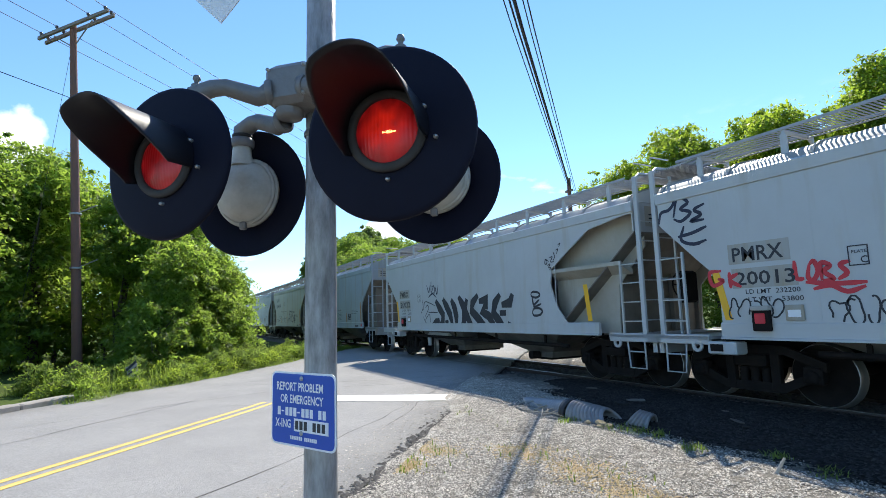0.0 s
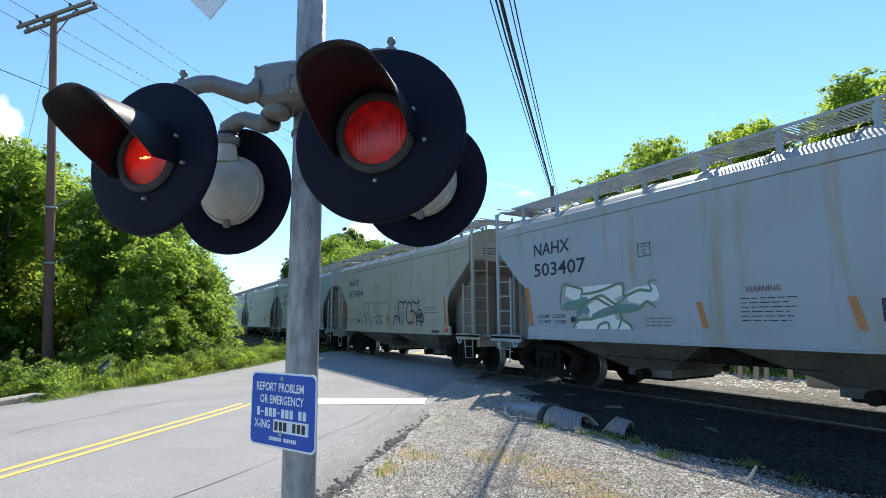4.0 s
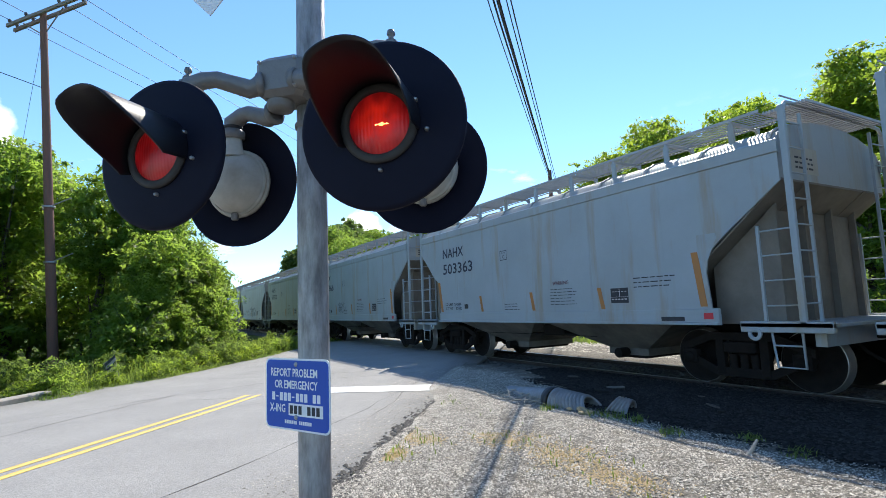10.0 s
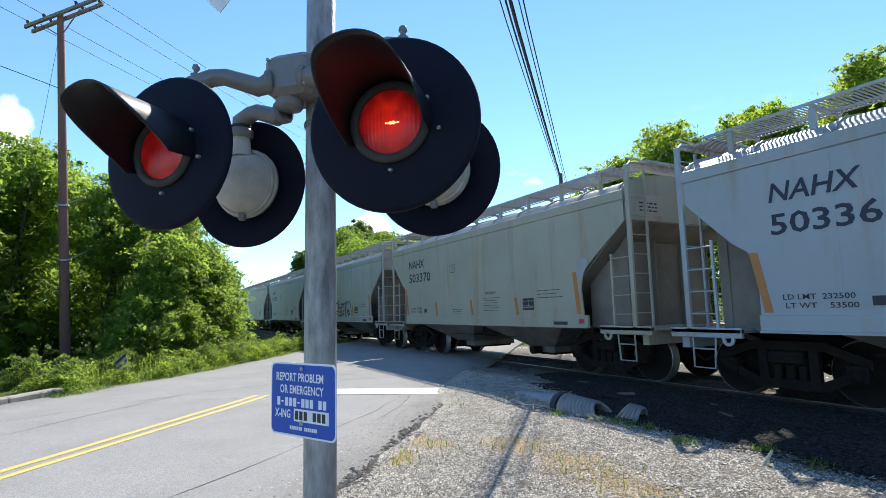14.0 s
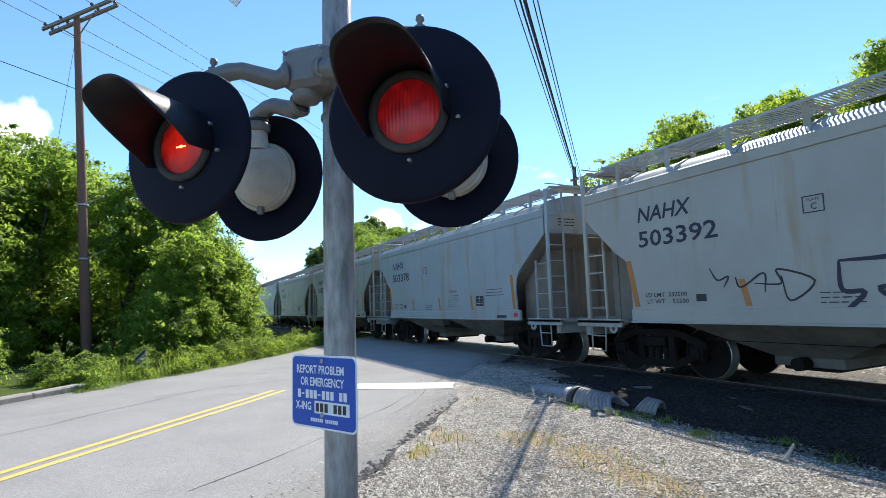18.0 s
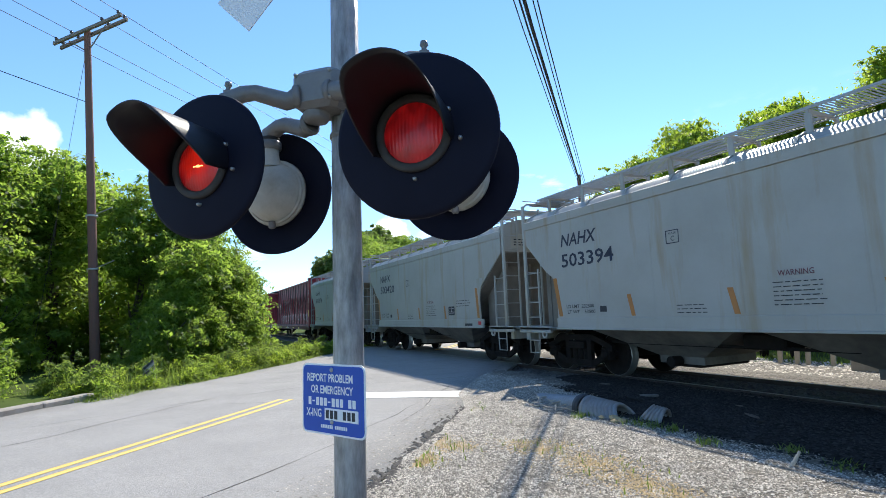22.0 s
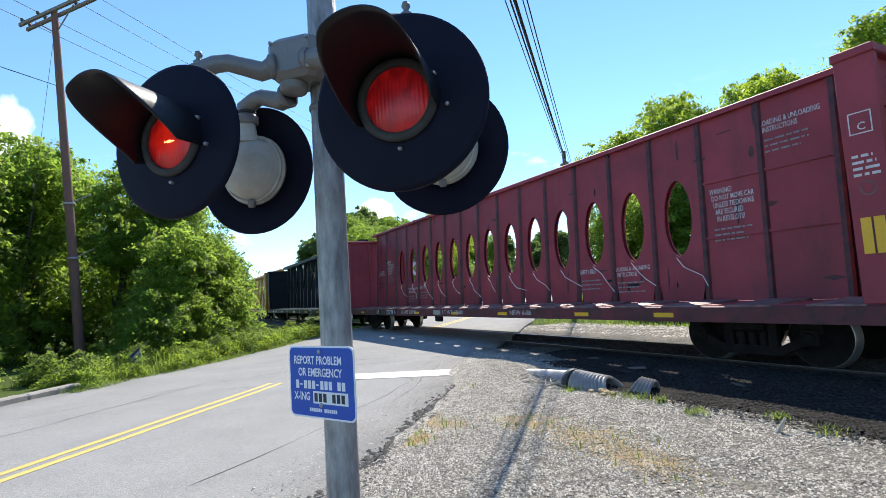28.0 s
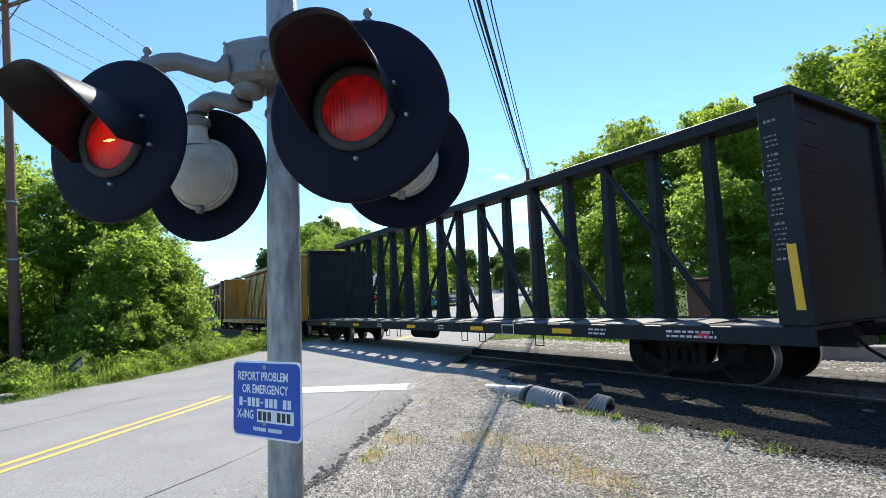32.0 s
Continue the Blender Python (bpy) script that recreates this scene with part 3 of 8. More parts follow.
def shade_edge(x):
    """The lot side of the shade-dark cinders bends away from the track past the culvert."""
    return 6.5 - 1.0 * smoothstep(x, -7.5, -5.6)


# the train's cast shade is put into the colour of this strip
band_sheet("cinder_strip", "cinders between the lot and the track, train shade in their colour", "cinders", shade_edge, 8.45, -9.6, 8.0, 0.055, M["cinder"])
band_sheet("far_gravel_lot", "sunlit gravel strip beyond the track", "gravel", 11.0, 13.4, -18.0, 10.0, 0.02, M["gravel"])


def track():
    b = Build()
    xs = [-140 + 1.0 * i for i in range(190)]
    prof = [(-2.6, -0.12), (-1.95, 0.03), (-1.5, 0.075), (1.5, 0.075), (1.95, 0.03), (2.8, -0.12)]
    vs = []
    for x in xs:
        for dy, dz in prof:
            vs.append((x, TRACK_Y + dy + 0.1 * noise.noise(Vector((x * 0.8, dy, 1))), RAIL_TOP - 0.17 + dz + 0.03 * noise.noise(Vector((x, dy * 3, 2)))))
    n = len(prof)
    b.add(vs, [(i * n + j, (i + 1) * n + j, (i + 1) * n + j + 1, i * n + j + 1) for i in range(len(xs) - 1) for j in range(n - 1)], smooth=True)
    tagged(new("track_bed", b.mesh("track_bed", M["ballast"])), "oily dark ballast bed under the rails", "track bed", kind="structure")
    for side in (-1, 1):
        b = Build()
        y = TRACK_Y + side * 0.755
        head = [(-0.036, 0), (-0.036, -0.03), (-0.009, -0.042), (-0.009, -0.13), (-0.07, -0.15), (-0.07, -0.16), (0.07, -0.16), (0.07, -0.15), (0.009, -0.13), (0.009, -0.042), (0.036, -0.03), (0.036, 0)]
        b.prism([(y + p, RAIL_TOP - 0.004 + q) for p, q in head], -140, 50, "x")
        r = thing("rail", "rusty steel running rail with a polished head", "rail", "track rails", mesh=b.mesh("rail", M["rail"]))
        c = Build().box(-140, 50, y - 0.03, y + 0.03, RAIL_TOP - 0.006, RAIL_TOP)
        part("rail_head", c, M["railhead"], r, "polished steel rail head")


track()


def ties():
    """Timber sleepers between the road and the far end of view."""
    b = Build().box(-0.115, 0.115, -1.3, 1.3, -0.15, 0, bevel=0.012)
    me = b.mesh("railway_tie", M["tie"])
    rnd = random.Random(4)
    for i in range(60):
        x = 3.0 - 0.55 * i
        if -17.5 < x < -9.2:
            continue
        m = pose(x + rnd.uniform(-0.03, 0.03), TRACK_Y + rnd.uniform(-0.06, 0.06), RAIL_TOP - 0.152 + rnd.uniform(-0.01, 0.012), 0, 0, rnd.uniform(-1.5, 1.5))
        tagged(new("railway_tie", me), "dark creosoted timber sleeper in the ballast", "sleeper", "track sleepers").matrix_world = m


ties()


def scatter(name, label, category, n, seed, place, size, material, flat=0.7):
    """Many small stones as one object of countless pieces."""
    rng = np.random.default_rng(seed)
    base = np.array([(1, 0, -.2), (0.3, 0.9, -.1), (-0.8, 0.5, -.2), (-0.7, -0.6, -.1), (0.4, -0.9, -.2), (0.25, 0.1, 0.75), (-0.3, -0.1, 0.65)])
    tri = [(0, 1, 5), (1, 2, 6), (1, 6, 5), (2, 3, 6), (3, 4, 6), (4, 5, 6), (4, 0, 5)]
    at = np.array([place(rng) for _ in range(n)])
    sizes = size * (0.5 + rng.random(n) ** 2 * 1.3)
    turn = rng.random(n) * 6.283
    c, q = np.cos(turn)[:, None], np.sin(turn)[:, None]
    u = base[None, :, 0] * sizes[:, None]
    v = base[None, :, 1] * (sizes * rng.uniform(0.6, 1, n))[:, None]
    w = base[None, :, 2] * (sizes * flat * rng.uniform(0.7, 1.2, n))[:, None]
    jit = 1 + 0.25 * rng.normal(size=(n, 7))
    vs = np.stack([at[:, :1] + (c * u - q * v) * jit, at[:, 1:2] + (q * u + c * v) * jit, at[:, 2:] + w], 2).reshape(-1, 3)
    fs = (np.array(tri)[None] + 7 * np.arange(n)[:, None, None]).reshape(-1)
    me = bpy.data.meshes.new(name)
    me.vertices.add(len(vs))
    me.vertices.foreach_set("co", vs.ravel())
    me.loops.add(len(fs))
    me.loops.foreach_set("vertex_index", fs)
    me.polygons.add(len(fs) // 3)
    me.polygons.foreach_set("loop_start", np.arange(0, len(fs), 3))
    me.polygons.foreach_set("loop_total", np.full(len(fs) // 3, 3))
    me.update()
    me.validate()
    me.materials.append(material)
    return tagged(new(name, me), label, category, kind="stuff")


def lot_point(rng):
    while True:
        u = rng.uniform(2.0, 13.0)
        x, y, z = lot_z(u, lot_rim(u) - 0.1 + 9.2 * rng.random() ** 1.3)
        # pale stones stop where the shade-coloured strip begins
        if y < shade_edge(x) + 0.1 + 0.35 * rng.normal() * rng.random():
            return x, y, z + 0.003


scatter("gravel_stones", "loose pale crushed stone on the lot", "gravel", 170000, 11, lot_point, 0.0092, M["stone"], 0.7)


def spill_point(rng):
    u = rng.uniform(4.0, 12.5)
    w = lot_rim(u) + 0.1 - 1.1 * rng.random() ** 2.2
    p = ALONG * u + ACROSS * (ROAD_MID + w)
    return p.x, p.y, max(road_z(p.y), ground_z(p.x, p.y)) + 0.004


scatter("spilled_gravel", "pale stones spilled over the road edge", "gravel", 6000, 15, spill_point, 0.009, M["stone"], 0.55)


def edge_point(rng):
    u, w = rng.uniform(0.5, 9.4), 4.16 + 0.09 * rng.normal()
    p = ALONG * u + ACROSS * (ROAD_MID + w)
    return p.x, p.y, max(road_z(p.y), ground_z(p.x, p.y) + 0.03) - 0.002


scatter("asphalt_crumbs", "dark crumbs of broken asphalt", "asphalt crumbs", 1500, 16, edge_point, 0.026, M["asphalt_edge"], 0.5)


def shade_point(rng):
    x = rng.uniform(-9.4, 0.5)
    y = rng.uniform(shade_edge(x) - 0.1, 8.4)
    return x, y, ground_z(x, y) + 0.06 + 0.02 * noise.noise(Vector((x * 1.7, y * 1.7, 6)))


# stones on the strip carry the same painted shade
scatter("cinder_stones", "loose cinders coloured dark for the train shade", "cinders", 22000, 12, shade_point, 0.018, M["cinder_stone"], 0.6)


def road_cracks():
    """Thin wandering cracks in the old asphalt."""
    rnd = random.Random(64)
    for u, w, du, dw, n in ((6.0, -3.6, 0.5, 0.25, 14), (9.2, -1.5, 0.1, 0.34, 12), (12.2, -4.0, 0.06, 0.42, 18), (13.0, -3.2, 0.08, 0.4, 16), (4.0, 2.6, 0.5, 0.03, 12), (11.6, 0.2, 0.12, 0.36, 9), (7.5, 3.4, 0.45, -0.05, 9), (2.0, -2.2, 0.5, 0.02, 16)):
        left, right = [], []
        for i in range(n):
            u, w = u + du * rnd.uniform(0.5, 1.4) + rnd.uniform(-0.05, 0.05), w + dw * rnd.uniform(0.5, 1.4) + rnd.uniform(-0.07, 0.07)
            wide = rnd.uniform(0.003, 0.011) * (0.3 if i in (0, n - 1) else 1)
            p = ALONG * u + ACROSS * (ROAD_MID + w)
            side = (ALONG * dw - ACROSS * du).normalized() * wide
            z = road_z(p.y) + 0.0025
            left.append((p.x + side.x, p.y + side.y, z))
            right.append((p.x - side.x, p.y - side.y, z))
        b = Build().loft([left, right], caps=False, closed=False)
        tagged(new("road_crack", b.mesh("road_crack", M["asphalt_edge"])), "thin dark crack in the asphalt", "crack", kind="structure")


road_cracks()


# ---- the crossing signal beside the camera ----
FACE = Vector((0.727, -0.687, 0))       # towards the traffic on the near lane
SIDE = Vector((0.707, 0.707, 0))        # along the arms
MAST = Vector((-1.732, 0.48, 0))


def facing(origin, n):
    """A pose whose local -y looks along n, x along the arm and z up."""
    n = n.normalized()
    x = (-n).cross(Vector((0, 0, 1))).normalized()
    m = Matrix.Identity(4)
    for r in range(3):
        m[r][0], m[r][1], m[r][2], m[r][3] = x[r], -n[r], (0, 0, 1)[r], origin[r]
    return m


BULBS = []


def signal_lamp(parent, origin, n, lit):
    """One flashing light: background disc, lens in its rim, long visor, housing and pipe elbow behind."""
    m = facing(origin, n)
    turn = m @ pose(0, 0, 0, 90)            # local z of turned bodies looks out along n
    R = 0.229
    b = Build()
    b.spin([(0.08, 0.0), (R - 0.012, 0.0), (R, -0.006), (R + 0.002, -0.016), (R - 0.006, -0.016), (R - 0.016, -0.008), (0.08, -0.008), (0.08, 0.0)], 56)
    disc = part("background_disc", b, M["disc"], parent, "round black background board", at=turn)
    b = Build()
    b.spin([(0.082, -0.004), (0.107, 0.002), (0.108, 0.010), (0.102, 0.016), (0.088, 0.017), (0.084, 0.01), (0.082, -0.004)], 48)
    part("lens_rim", b, M["rim"], disc, "dark metal lens ring")
    b = Build()
    b.spin([(0.0, 0.020), (0.03, 0.0185), (0.055, 0.015), (0.072, 0.011), (0.087, 0.005)], 40)
    part("lens", b, M["lens"], disc, "glowing red glass lens" if lit else "dark red glass lens")
    if lit:
        # the burning bulb slides up to the glass while its lamp is on
        rnd = random.Random(8)
        b = Build()
        b.spin([(0.0, 0.0222), (0.03, 0.0207), (0.055, 0.0172), (0.072, 0.0132), (0.084, 0.008)], 32)
        bulb = part("bulb", b, M["halo"], parent, "red glare of the burning bulb", at=turn)
        b = Build()
        for k in range(11):
            w = 0.0012 + 0.0012 * rnd.random()
            x, h = -0.017 + 0.0034 * k, (0.009 if abs(k - 5) < 3 else 0.004) * rnd.uniform(0.6, 1.2)
            b.box(x, x + w, -0.004 - h * 0.5, -0.004 + h * 0.5, 0.0236, 0.0242)
        b.box(-0.016, 0.02, -0.0055, -0.0035, 0.0235, 0.0241)
        part("filament", b, M["glow"], bulb, "bright filament glint", at=pose(0.012, -0.006, 0))
        BULBS.append(bulb)
    # visor: a sheet tunnel open below, longest on top
    b = Build()
    seg, rings = 40, 10
    outer, inner = [], []
    for k in range(seg + 1):
        deg = -16 + 226 * k / seg
        a = radians(deg)
        reach = 0.02 + 0.232 * smoothstep(deg, -52, 48) * (1 - 0.93 * smoothstep(deg, 128, 214))
        for s in range(rings + 1):
            v = s / rings
            rr = 0.112 + 0.006 * v
            p = Vector((rr * math.cos(a), rr * math.sin(a) - 0.004 * v, 0.004 + reach * v))
            outer.append(p)
            inner.append(p - Vector((math.cos(a), math.sin(a), 0)) * 0.003)
    n0 = rings + 1
    fs = [(k * n0 + s, (k + 1) * n0 + s, (k + 1) * n0 + s + 1, k * n0 + s + 1) for k in range(seg) for s in range(rings)]
    k0 = len(outer)
    fs2 = [tuple(i + k0 for i in f[::-1]) for f in fs]
    lip = [(k * n0 + rings, (k + 1) * n0 + rings, (k + 1) * n0 + rings + k0, k * n0 + rings + k0) for k in range(seg)]
    lip += [(e * n0 + s, e * n0 + s + 1, e * n0 + s + 1 + k0, e * n0 + s + k0) for e in (0, seg) for s in range(rings)]
    b.add(outer + inner, fs + fs2, smooth=True)
    b.f += lip
    b.smooth += [False] * len(lip)
    part("visor", b, M["visor"], disc, "long black tunnel visor")
    for x, y in ((0.10, 0.052), (-0.105, 0.05), (0.0, -0.125), (0.128, -0.03)):
        part("bolt", Build().spin([(0, 0.012), (0.004, 0.012), (0.006, 0.007), (0.006, 0.0)], 8), M["wire_dark"], disc, "small bolt head", at=pose(x, y, 0))
    # housing behind
    b = Build()
    b.spin([(0.0, -0.105), (0.05, -0.102), (0.085, -0.088), (0.104, -0.06), (0.112, -0.03), (0.126, -0.022), (0.126, -0.01), (0.1, -0.008)], 32)
    hs = part("housing", b, M["housing"], parent, "off-white round lamp housing", at=turn)
    b = Build()
    b.box(-0.012, 0.012, -0.138, -0.11, -0.05, -0.03, bevel=0.004)
    part("latch", b, M["casting"], hs, "metal latch")
    part("hinge", Build().box(0.105, 0.128, -0.035, 0.035, -0.06, -0.02, bevel=0.004), M["casting"], hs, "metal hinge")
    part("clamp_ring", Build().spin([(0.113, -0.038), (0.121, -0.036), (0.121, -0.028), (0.113, -0.026)], 32), M["housing"], hs, "raised clamp ring")
    b = Build()
    b.tube([(0, 0.09, -0.055), (0, 0.13, -0.055), (0, 0.175, -0.055)], [0.042, 0.034, 0.03], 16)
    part("neck", b, M["housing"], hs, "off-white neck of the lamp")
    b = Build()
    b.spin([(0.026, 0.0), (0.035, 0.003), (0.035, 0.012), (0.028, 0.014), (0.028, 0.018), (0.035, 0.02), (0.035, 0.03), (0.026, 0.034)], 16, m=pose(0, 0.172, -0.055, -90))
    part("neck_joint", b, M["rim"], hs, "dark clamped joint on the neck")
    b = Build().prism([(0.118, 0.012), (0.15, 0.03), (0.156, 0.026), (0.144, -0.012), (0.12, -0.02)], -0.036, -0.028, "z")
    part("hasp", b, M["housing"], hs, "off-white hasp ear")
    return disc


def crossing_signal():
    s = thing("crossing_signal", "crossing signal with red lights on a weathered aluminium mast", "crossing signal", at=pose(*MAST))
    inv = pose(-MAST.x, -MAST.y, 0)
    b = Build()
    b.spin([(0.058, 0.0), (0.056, 0.4), (0.053, 1.0), (0.051, 2.0), (0.049, 3.6), (0.0, 3.62)], 28)
    part("mast", b, M["mast"], s, "weathered aluminium mast")
    b = Build().spin([(0.16, 0.0), (0.16, 0.05), (0.1, 0.1), (0.075, 0.3), (0.066, 0.32), (0.06, 0.32)], 24)
    part("base_casting", b, M["casting"], s, "cast mast base")
    b = Build()
    b.spin([(0.0545, 0), (0.057, 0.004), (0.057, 0.016), (0.0545, 0.02)], 24, m=pose(0, 0, 2.33))
    part("clamp_band", b, M["casting"], s)
    # junction box and arms
    c = Vector((-1.70, 0.385, 2.475)) - MAST
    m = facing(c, FACE)
    b = Build().box(-0.082, 0.095, -0.065, 0.1, -0.068, 0.07, m=m, bevel=0.02)
    b.spin([(0.0, 0.0), (0.04, 0.002), (0.045, 0.012), (0.045, 0.05)], 20, m=m @ pose(-0.02, 0.0, -0.1))
    jb = part("junction_box", b, M["casting"], s, "grey cast junction box")
    for x in (-0.06, 0.07):
        for z in (-0.046, 0.048):
            part("bolt", Build().spin([(0, 0.012), (0.006, 0.01), (0.007, 0)], 8), M["wire_dark"], jb, at=m @ pose(x, -0.062, z, 90))
    for name, lampc, n in (("front", LAMPS[0], FACE), ("front", LAMPS[1], Vector((0.682, -0.731, 0))), ("rear", LAMPS[2], -FACE), ("rear", LAMPS[3], -FACE)):
        o = lampc - MAST
        signal_lamp(s, o, n, name == "front")
        top = o - n * (0.11 if name == "front" else 0.055) + Vector((0, 0, 0.24 if name == "front" else 0.205))
        hub = c + n * 0.02 + Vector((0, 0, -0.012 if name == "front" else -0.085))
        d = (top - hub)
        end = hub + d.normalized() * 0.07
        b = Build()
        b.tube([end, hub + d * 0.35 + Vector((0, 0, -0.012)), hub + d * 0.7 + Vector((0, 0, 0.03)), top + Vector((0, 0, 0.03)) - d.normalized() * 0.05, top + Vector((0, 0, 0.015)), top - Vector((0, 0, 0.04))],
               [0.034, 0.031, 0.027, 0.028, 0.032, 0.032], 16)
        arm = part("arm", b, M["casting"], s, "curved cast lamp arm")
        b = Build()
        b.spin([(0.036, 0), (0.042, 0.006), (0.042, 0.03), (0.034, 0.036)], 14, m=Matrix.Translation(top - Vector((0, 0, 0.05))))
        part("hub_collar", b, M["casting"], arm, "round lamp collar")
        if name == "front":
            b = Build()
            b.spin([(0.014, 0.0), (0.017, 0.01), (0.008, 0.016), (0.008, 0.024), (0.013, 0.03), (0.01, 0.042), (0.0, 0.046)], 10, m=Matrix.Translation(top + Vector((0, 0, 0.035))))
            part("finial", b, M["casting"], arm, "small cast finial")
        b = Build()
        q = (d.normalized()).to_track_quat("Z", "Y").to_matrix().to_4x4()
        b.spin([(0.032, -0.012), (0.041, -0.01), (0.041, 0.006), (0.036, 0.012)], 14, m=Matrix.Translation(end) @ q)
        part("collar", b, M["casting"], arm, "bolted arm collar")
    # crossbuck boards above
    m = facing(Vector((0, 0, 3.235)) + FACE * 0.075 - SIDE * 0.04, FACE)
    for a in (45, -45):
        b = Build().box(-0.55, 0.55, -0.004, 0.0, -0.1, 0.1)
        part("crossbuck_board", b, M["sign_white"], s, "white crossbuck board", at=m @ pose(0, -0.006 if a > 0 else 0, 0, 0, a, 0))
    return s


LAMPS = [Vector((-1.199, 0.512, 2.181)), Vector((-1.708, 0.010, 2.185)), Vector((-1.980, 0.287, 2.173)), Vector((-1.607, 0.858, 2.190))]
crossing_signal()


def rounded(w, h, r, seg=6):
    out = []
    for cx, cy, a0 in ((w / 2 - r, h / 2 - r, 0), (-w / 2 + r, h / 2 - r, 90), (-w / 2 + r, -h / 2 + r, 180), (w / 2 - r, -h / 2 + r, 270)):
        out += [(cx + r * math.cos(radians(a0 + 90 * k / seg)), cy + r * math.sin(radians(a0 + 90 * k / seg))) for k in range(seg + 1)]
    return out


def notice_sign():
    """The blue notice clamped on the mast."""
    tl, tr = Vector((-1.824, 0.345, 0)), Vector((-1.556, 0.477, 0))
    mid = (tl + tr) / 2
    x = (tr - tl).normalized()
    n = x.cross(Vector((0, 0, 1)))
    W, H = (tr - tl).length + 0.006, 0.226
    m = facing(Vector((mid.x, mid.y, 1.437)), n)
    s = thing("notice_sign", "blue enamel notice with white border and lettering bolted to the mast", "sign", at=m)
    part("plate", Build().prism(rounded(W, H, 0.022), 0.0, 0.0025, "y"), M["sign_white"], s, "white-bordered sheet")
    part("face", Build().prism(rounded(W - 0.012, H - 0.012, 0.018), -0.0012, 0.0005, "y"), M["sign_blue"], s, "blue sheeting")
    for text, size, wide, x0, z0 in (("REPORT PROBLEM", 0.026, 0.76, -0.125, 0.056), ("OR EMERGENCY", 0.026, 0.76, -0.105, 0.018), ("X-ING", 0.026, 0.76, -0.128, -0.058)):
        part("lettering", lettering(text, size, M["sign_white"], wide, bold=0.03), None, s, "white capitals", at=pose(x0, -0.002, z0))
    for k in range(12):                             # a number that is not spelt out
        x = -0.118 + 0.0195 * k
        if k not in (1, 5, 9):
            part("number_bar", Build().box(x, x + 0.014, -0.002, -0.001, -0.022, 0.004), M["sign_white"], s)
        elif k < 9:
            part("number_bar", Build().box(x, x + 0.012, -0.002, -0.001, -0.011, -0.007), M["sign_white"], s)
    plate = part("number_plate", Build().box(-0.036, 0.122, -0.0024, -0.0008, -0.066, -0.028), M["sign_white"], s, "white number strip")
    for k in (0, 1, 2, 4, 5, 6):
        part("number_bar", Build().box(-0.029 + 0.0205 * k, -0.015 + 0.0205 * k, -0.0034, -0.0022, -0.06, -0.034), M["black_ink"], plate, "black bar")
    for k in range(15):
        if k != 7:
            part("maker_bar", Build().box(-0.055 + 0.0085 * k, -0.049 + 0.0085 * k, -0.002, -0.001, -0.092, -0.081), M["sign_white"], s)
    for z in (0.095, -0.07):
        part("bolt", Build().spin([(0, 0.004), (0.006, 0.003), (0.008, 0)], 10), M["wire_dark"], s, "bolt head", at=pose(0, -0.003, z, 90))


notice_sign()


# ---- the train ----
def wheel_mesh():
    """One wheel round the local y axis, outer face towards -y, with a bright tread."""
    b = Build()
    b.spin([(0.0, 0.055), (0.1, 0.06), (0.12, 0.03), (0.36, 0.02), (0.4, 0.06), (0.446, 0.062)], 36, m=pose(0, 0, 0, 90))
    b.spin([(0.485, -0.1), (0.4, -0.1), (0.36, -0.03), (0.1, -0.04), (0.0, -0.04)], 36, m=pose(0, 0, 0, 90))
    for k in range(2):
        b.box(0.2, 0.26, -0.04, -0.034, -0.02 + 0.05 * k, 0.0 + 0.05 * k)
    n = len(b.f)
    b.spin([(0.446, 0.062), (0.457, 0.06), (0.4585, 0.05), (0.4585, -0.055), (0.485, -0.075), (0.485, -0.1)], 36, m=pose(0, 0, 0, 90))
    me = b.mesh("wheel", M["grime"])
    me.materials.append(M["tread"])
    for p in me.polygons[n:]:
        p.material_index = 1
    return me


def frame_meshes():
    """The bolster, one cast side frame of bars with open windows (near side, and the far one turned), and one coil spring."""
    b = Build()

    def bar(pts, h, y0, y1):
        for (xa, za), (xb, zb) in zip(pts, pts[1:]):
            b.prism([(xa, za - h / 2), (xb, zb - h / 2), (xb, zb + h / 2), (xa, za + h / 2)], y0, y1, "y")

    bar([(-1.08, 0.6), (-0.5, 0.82), (0.5, 0.82), (1.08, 0.6)], 0.13, -1.08, -0.98)
    bar([(-0.98, 0.5), (-0.45, 0.25), (0.45, 0.25), (0.98, 0.5)], 0.14, -1.07, -0.99)
    for x in (-0.36, 0.36):
        b.box(x - 0.07, x + 0.07, -1.085, -0.975, 0.205, 0.855, bevel=0.01)
    for x in (-0.9, 0.9):
        b.box(x - 0.13, x + 0.13, -1.12, -0.96, 0.35, 0.6, bevel=0.02)
        b.spin([(0.0, 0.05), (0.085, 0.045), (0.095, 0.0)], 12, m=pose(x, -1.12, 0.458, 90))
    b.box(-0.26, 0.26, -1.14, -0.95, 0.56, 0.74, bevel=0.02)
    side = b.mesh("side_frame", M["grime"])
    coil = Build().tube([(0, 0, 0.3 + 0.03 * k) for k in range(9)], [0.075, 0.062] * 4 + [0.075], 10).mesh("spring", M["grime"])
    return Build().box(-0.2, 0.2, -1.0, 1.0, 0.5, 0.8, bevel=0.02).mesh("truck", M["grime"]), side, coil


WHEEL = wheel_mesh()
BOLSTER, SIDE_FRAME, SPRING = frame_meshes()
AXLE = Build().tube([(0, -1.0, 0), (0, 1.0, 0)], 0.085, 10).mesh("axle", M["grime"])


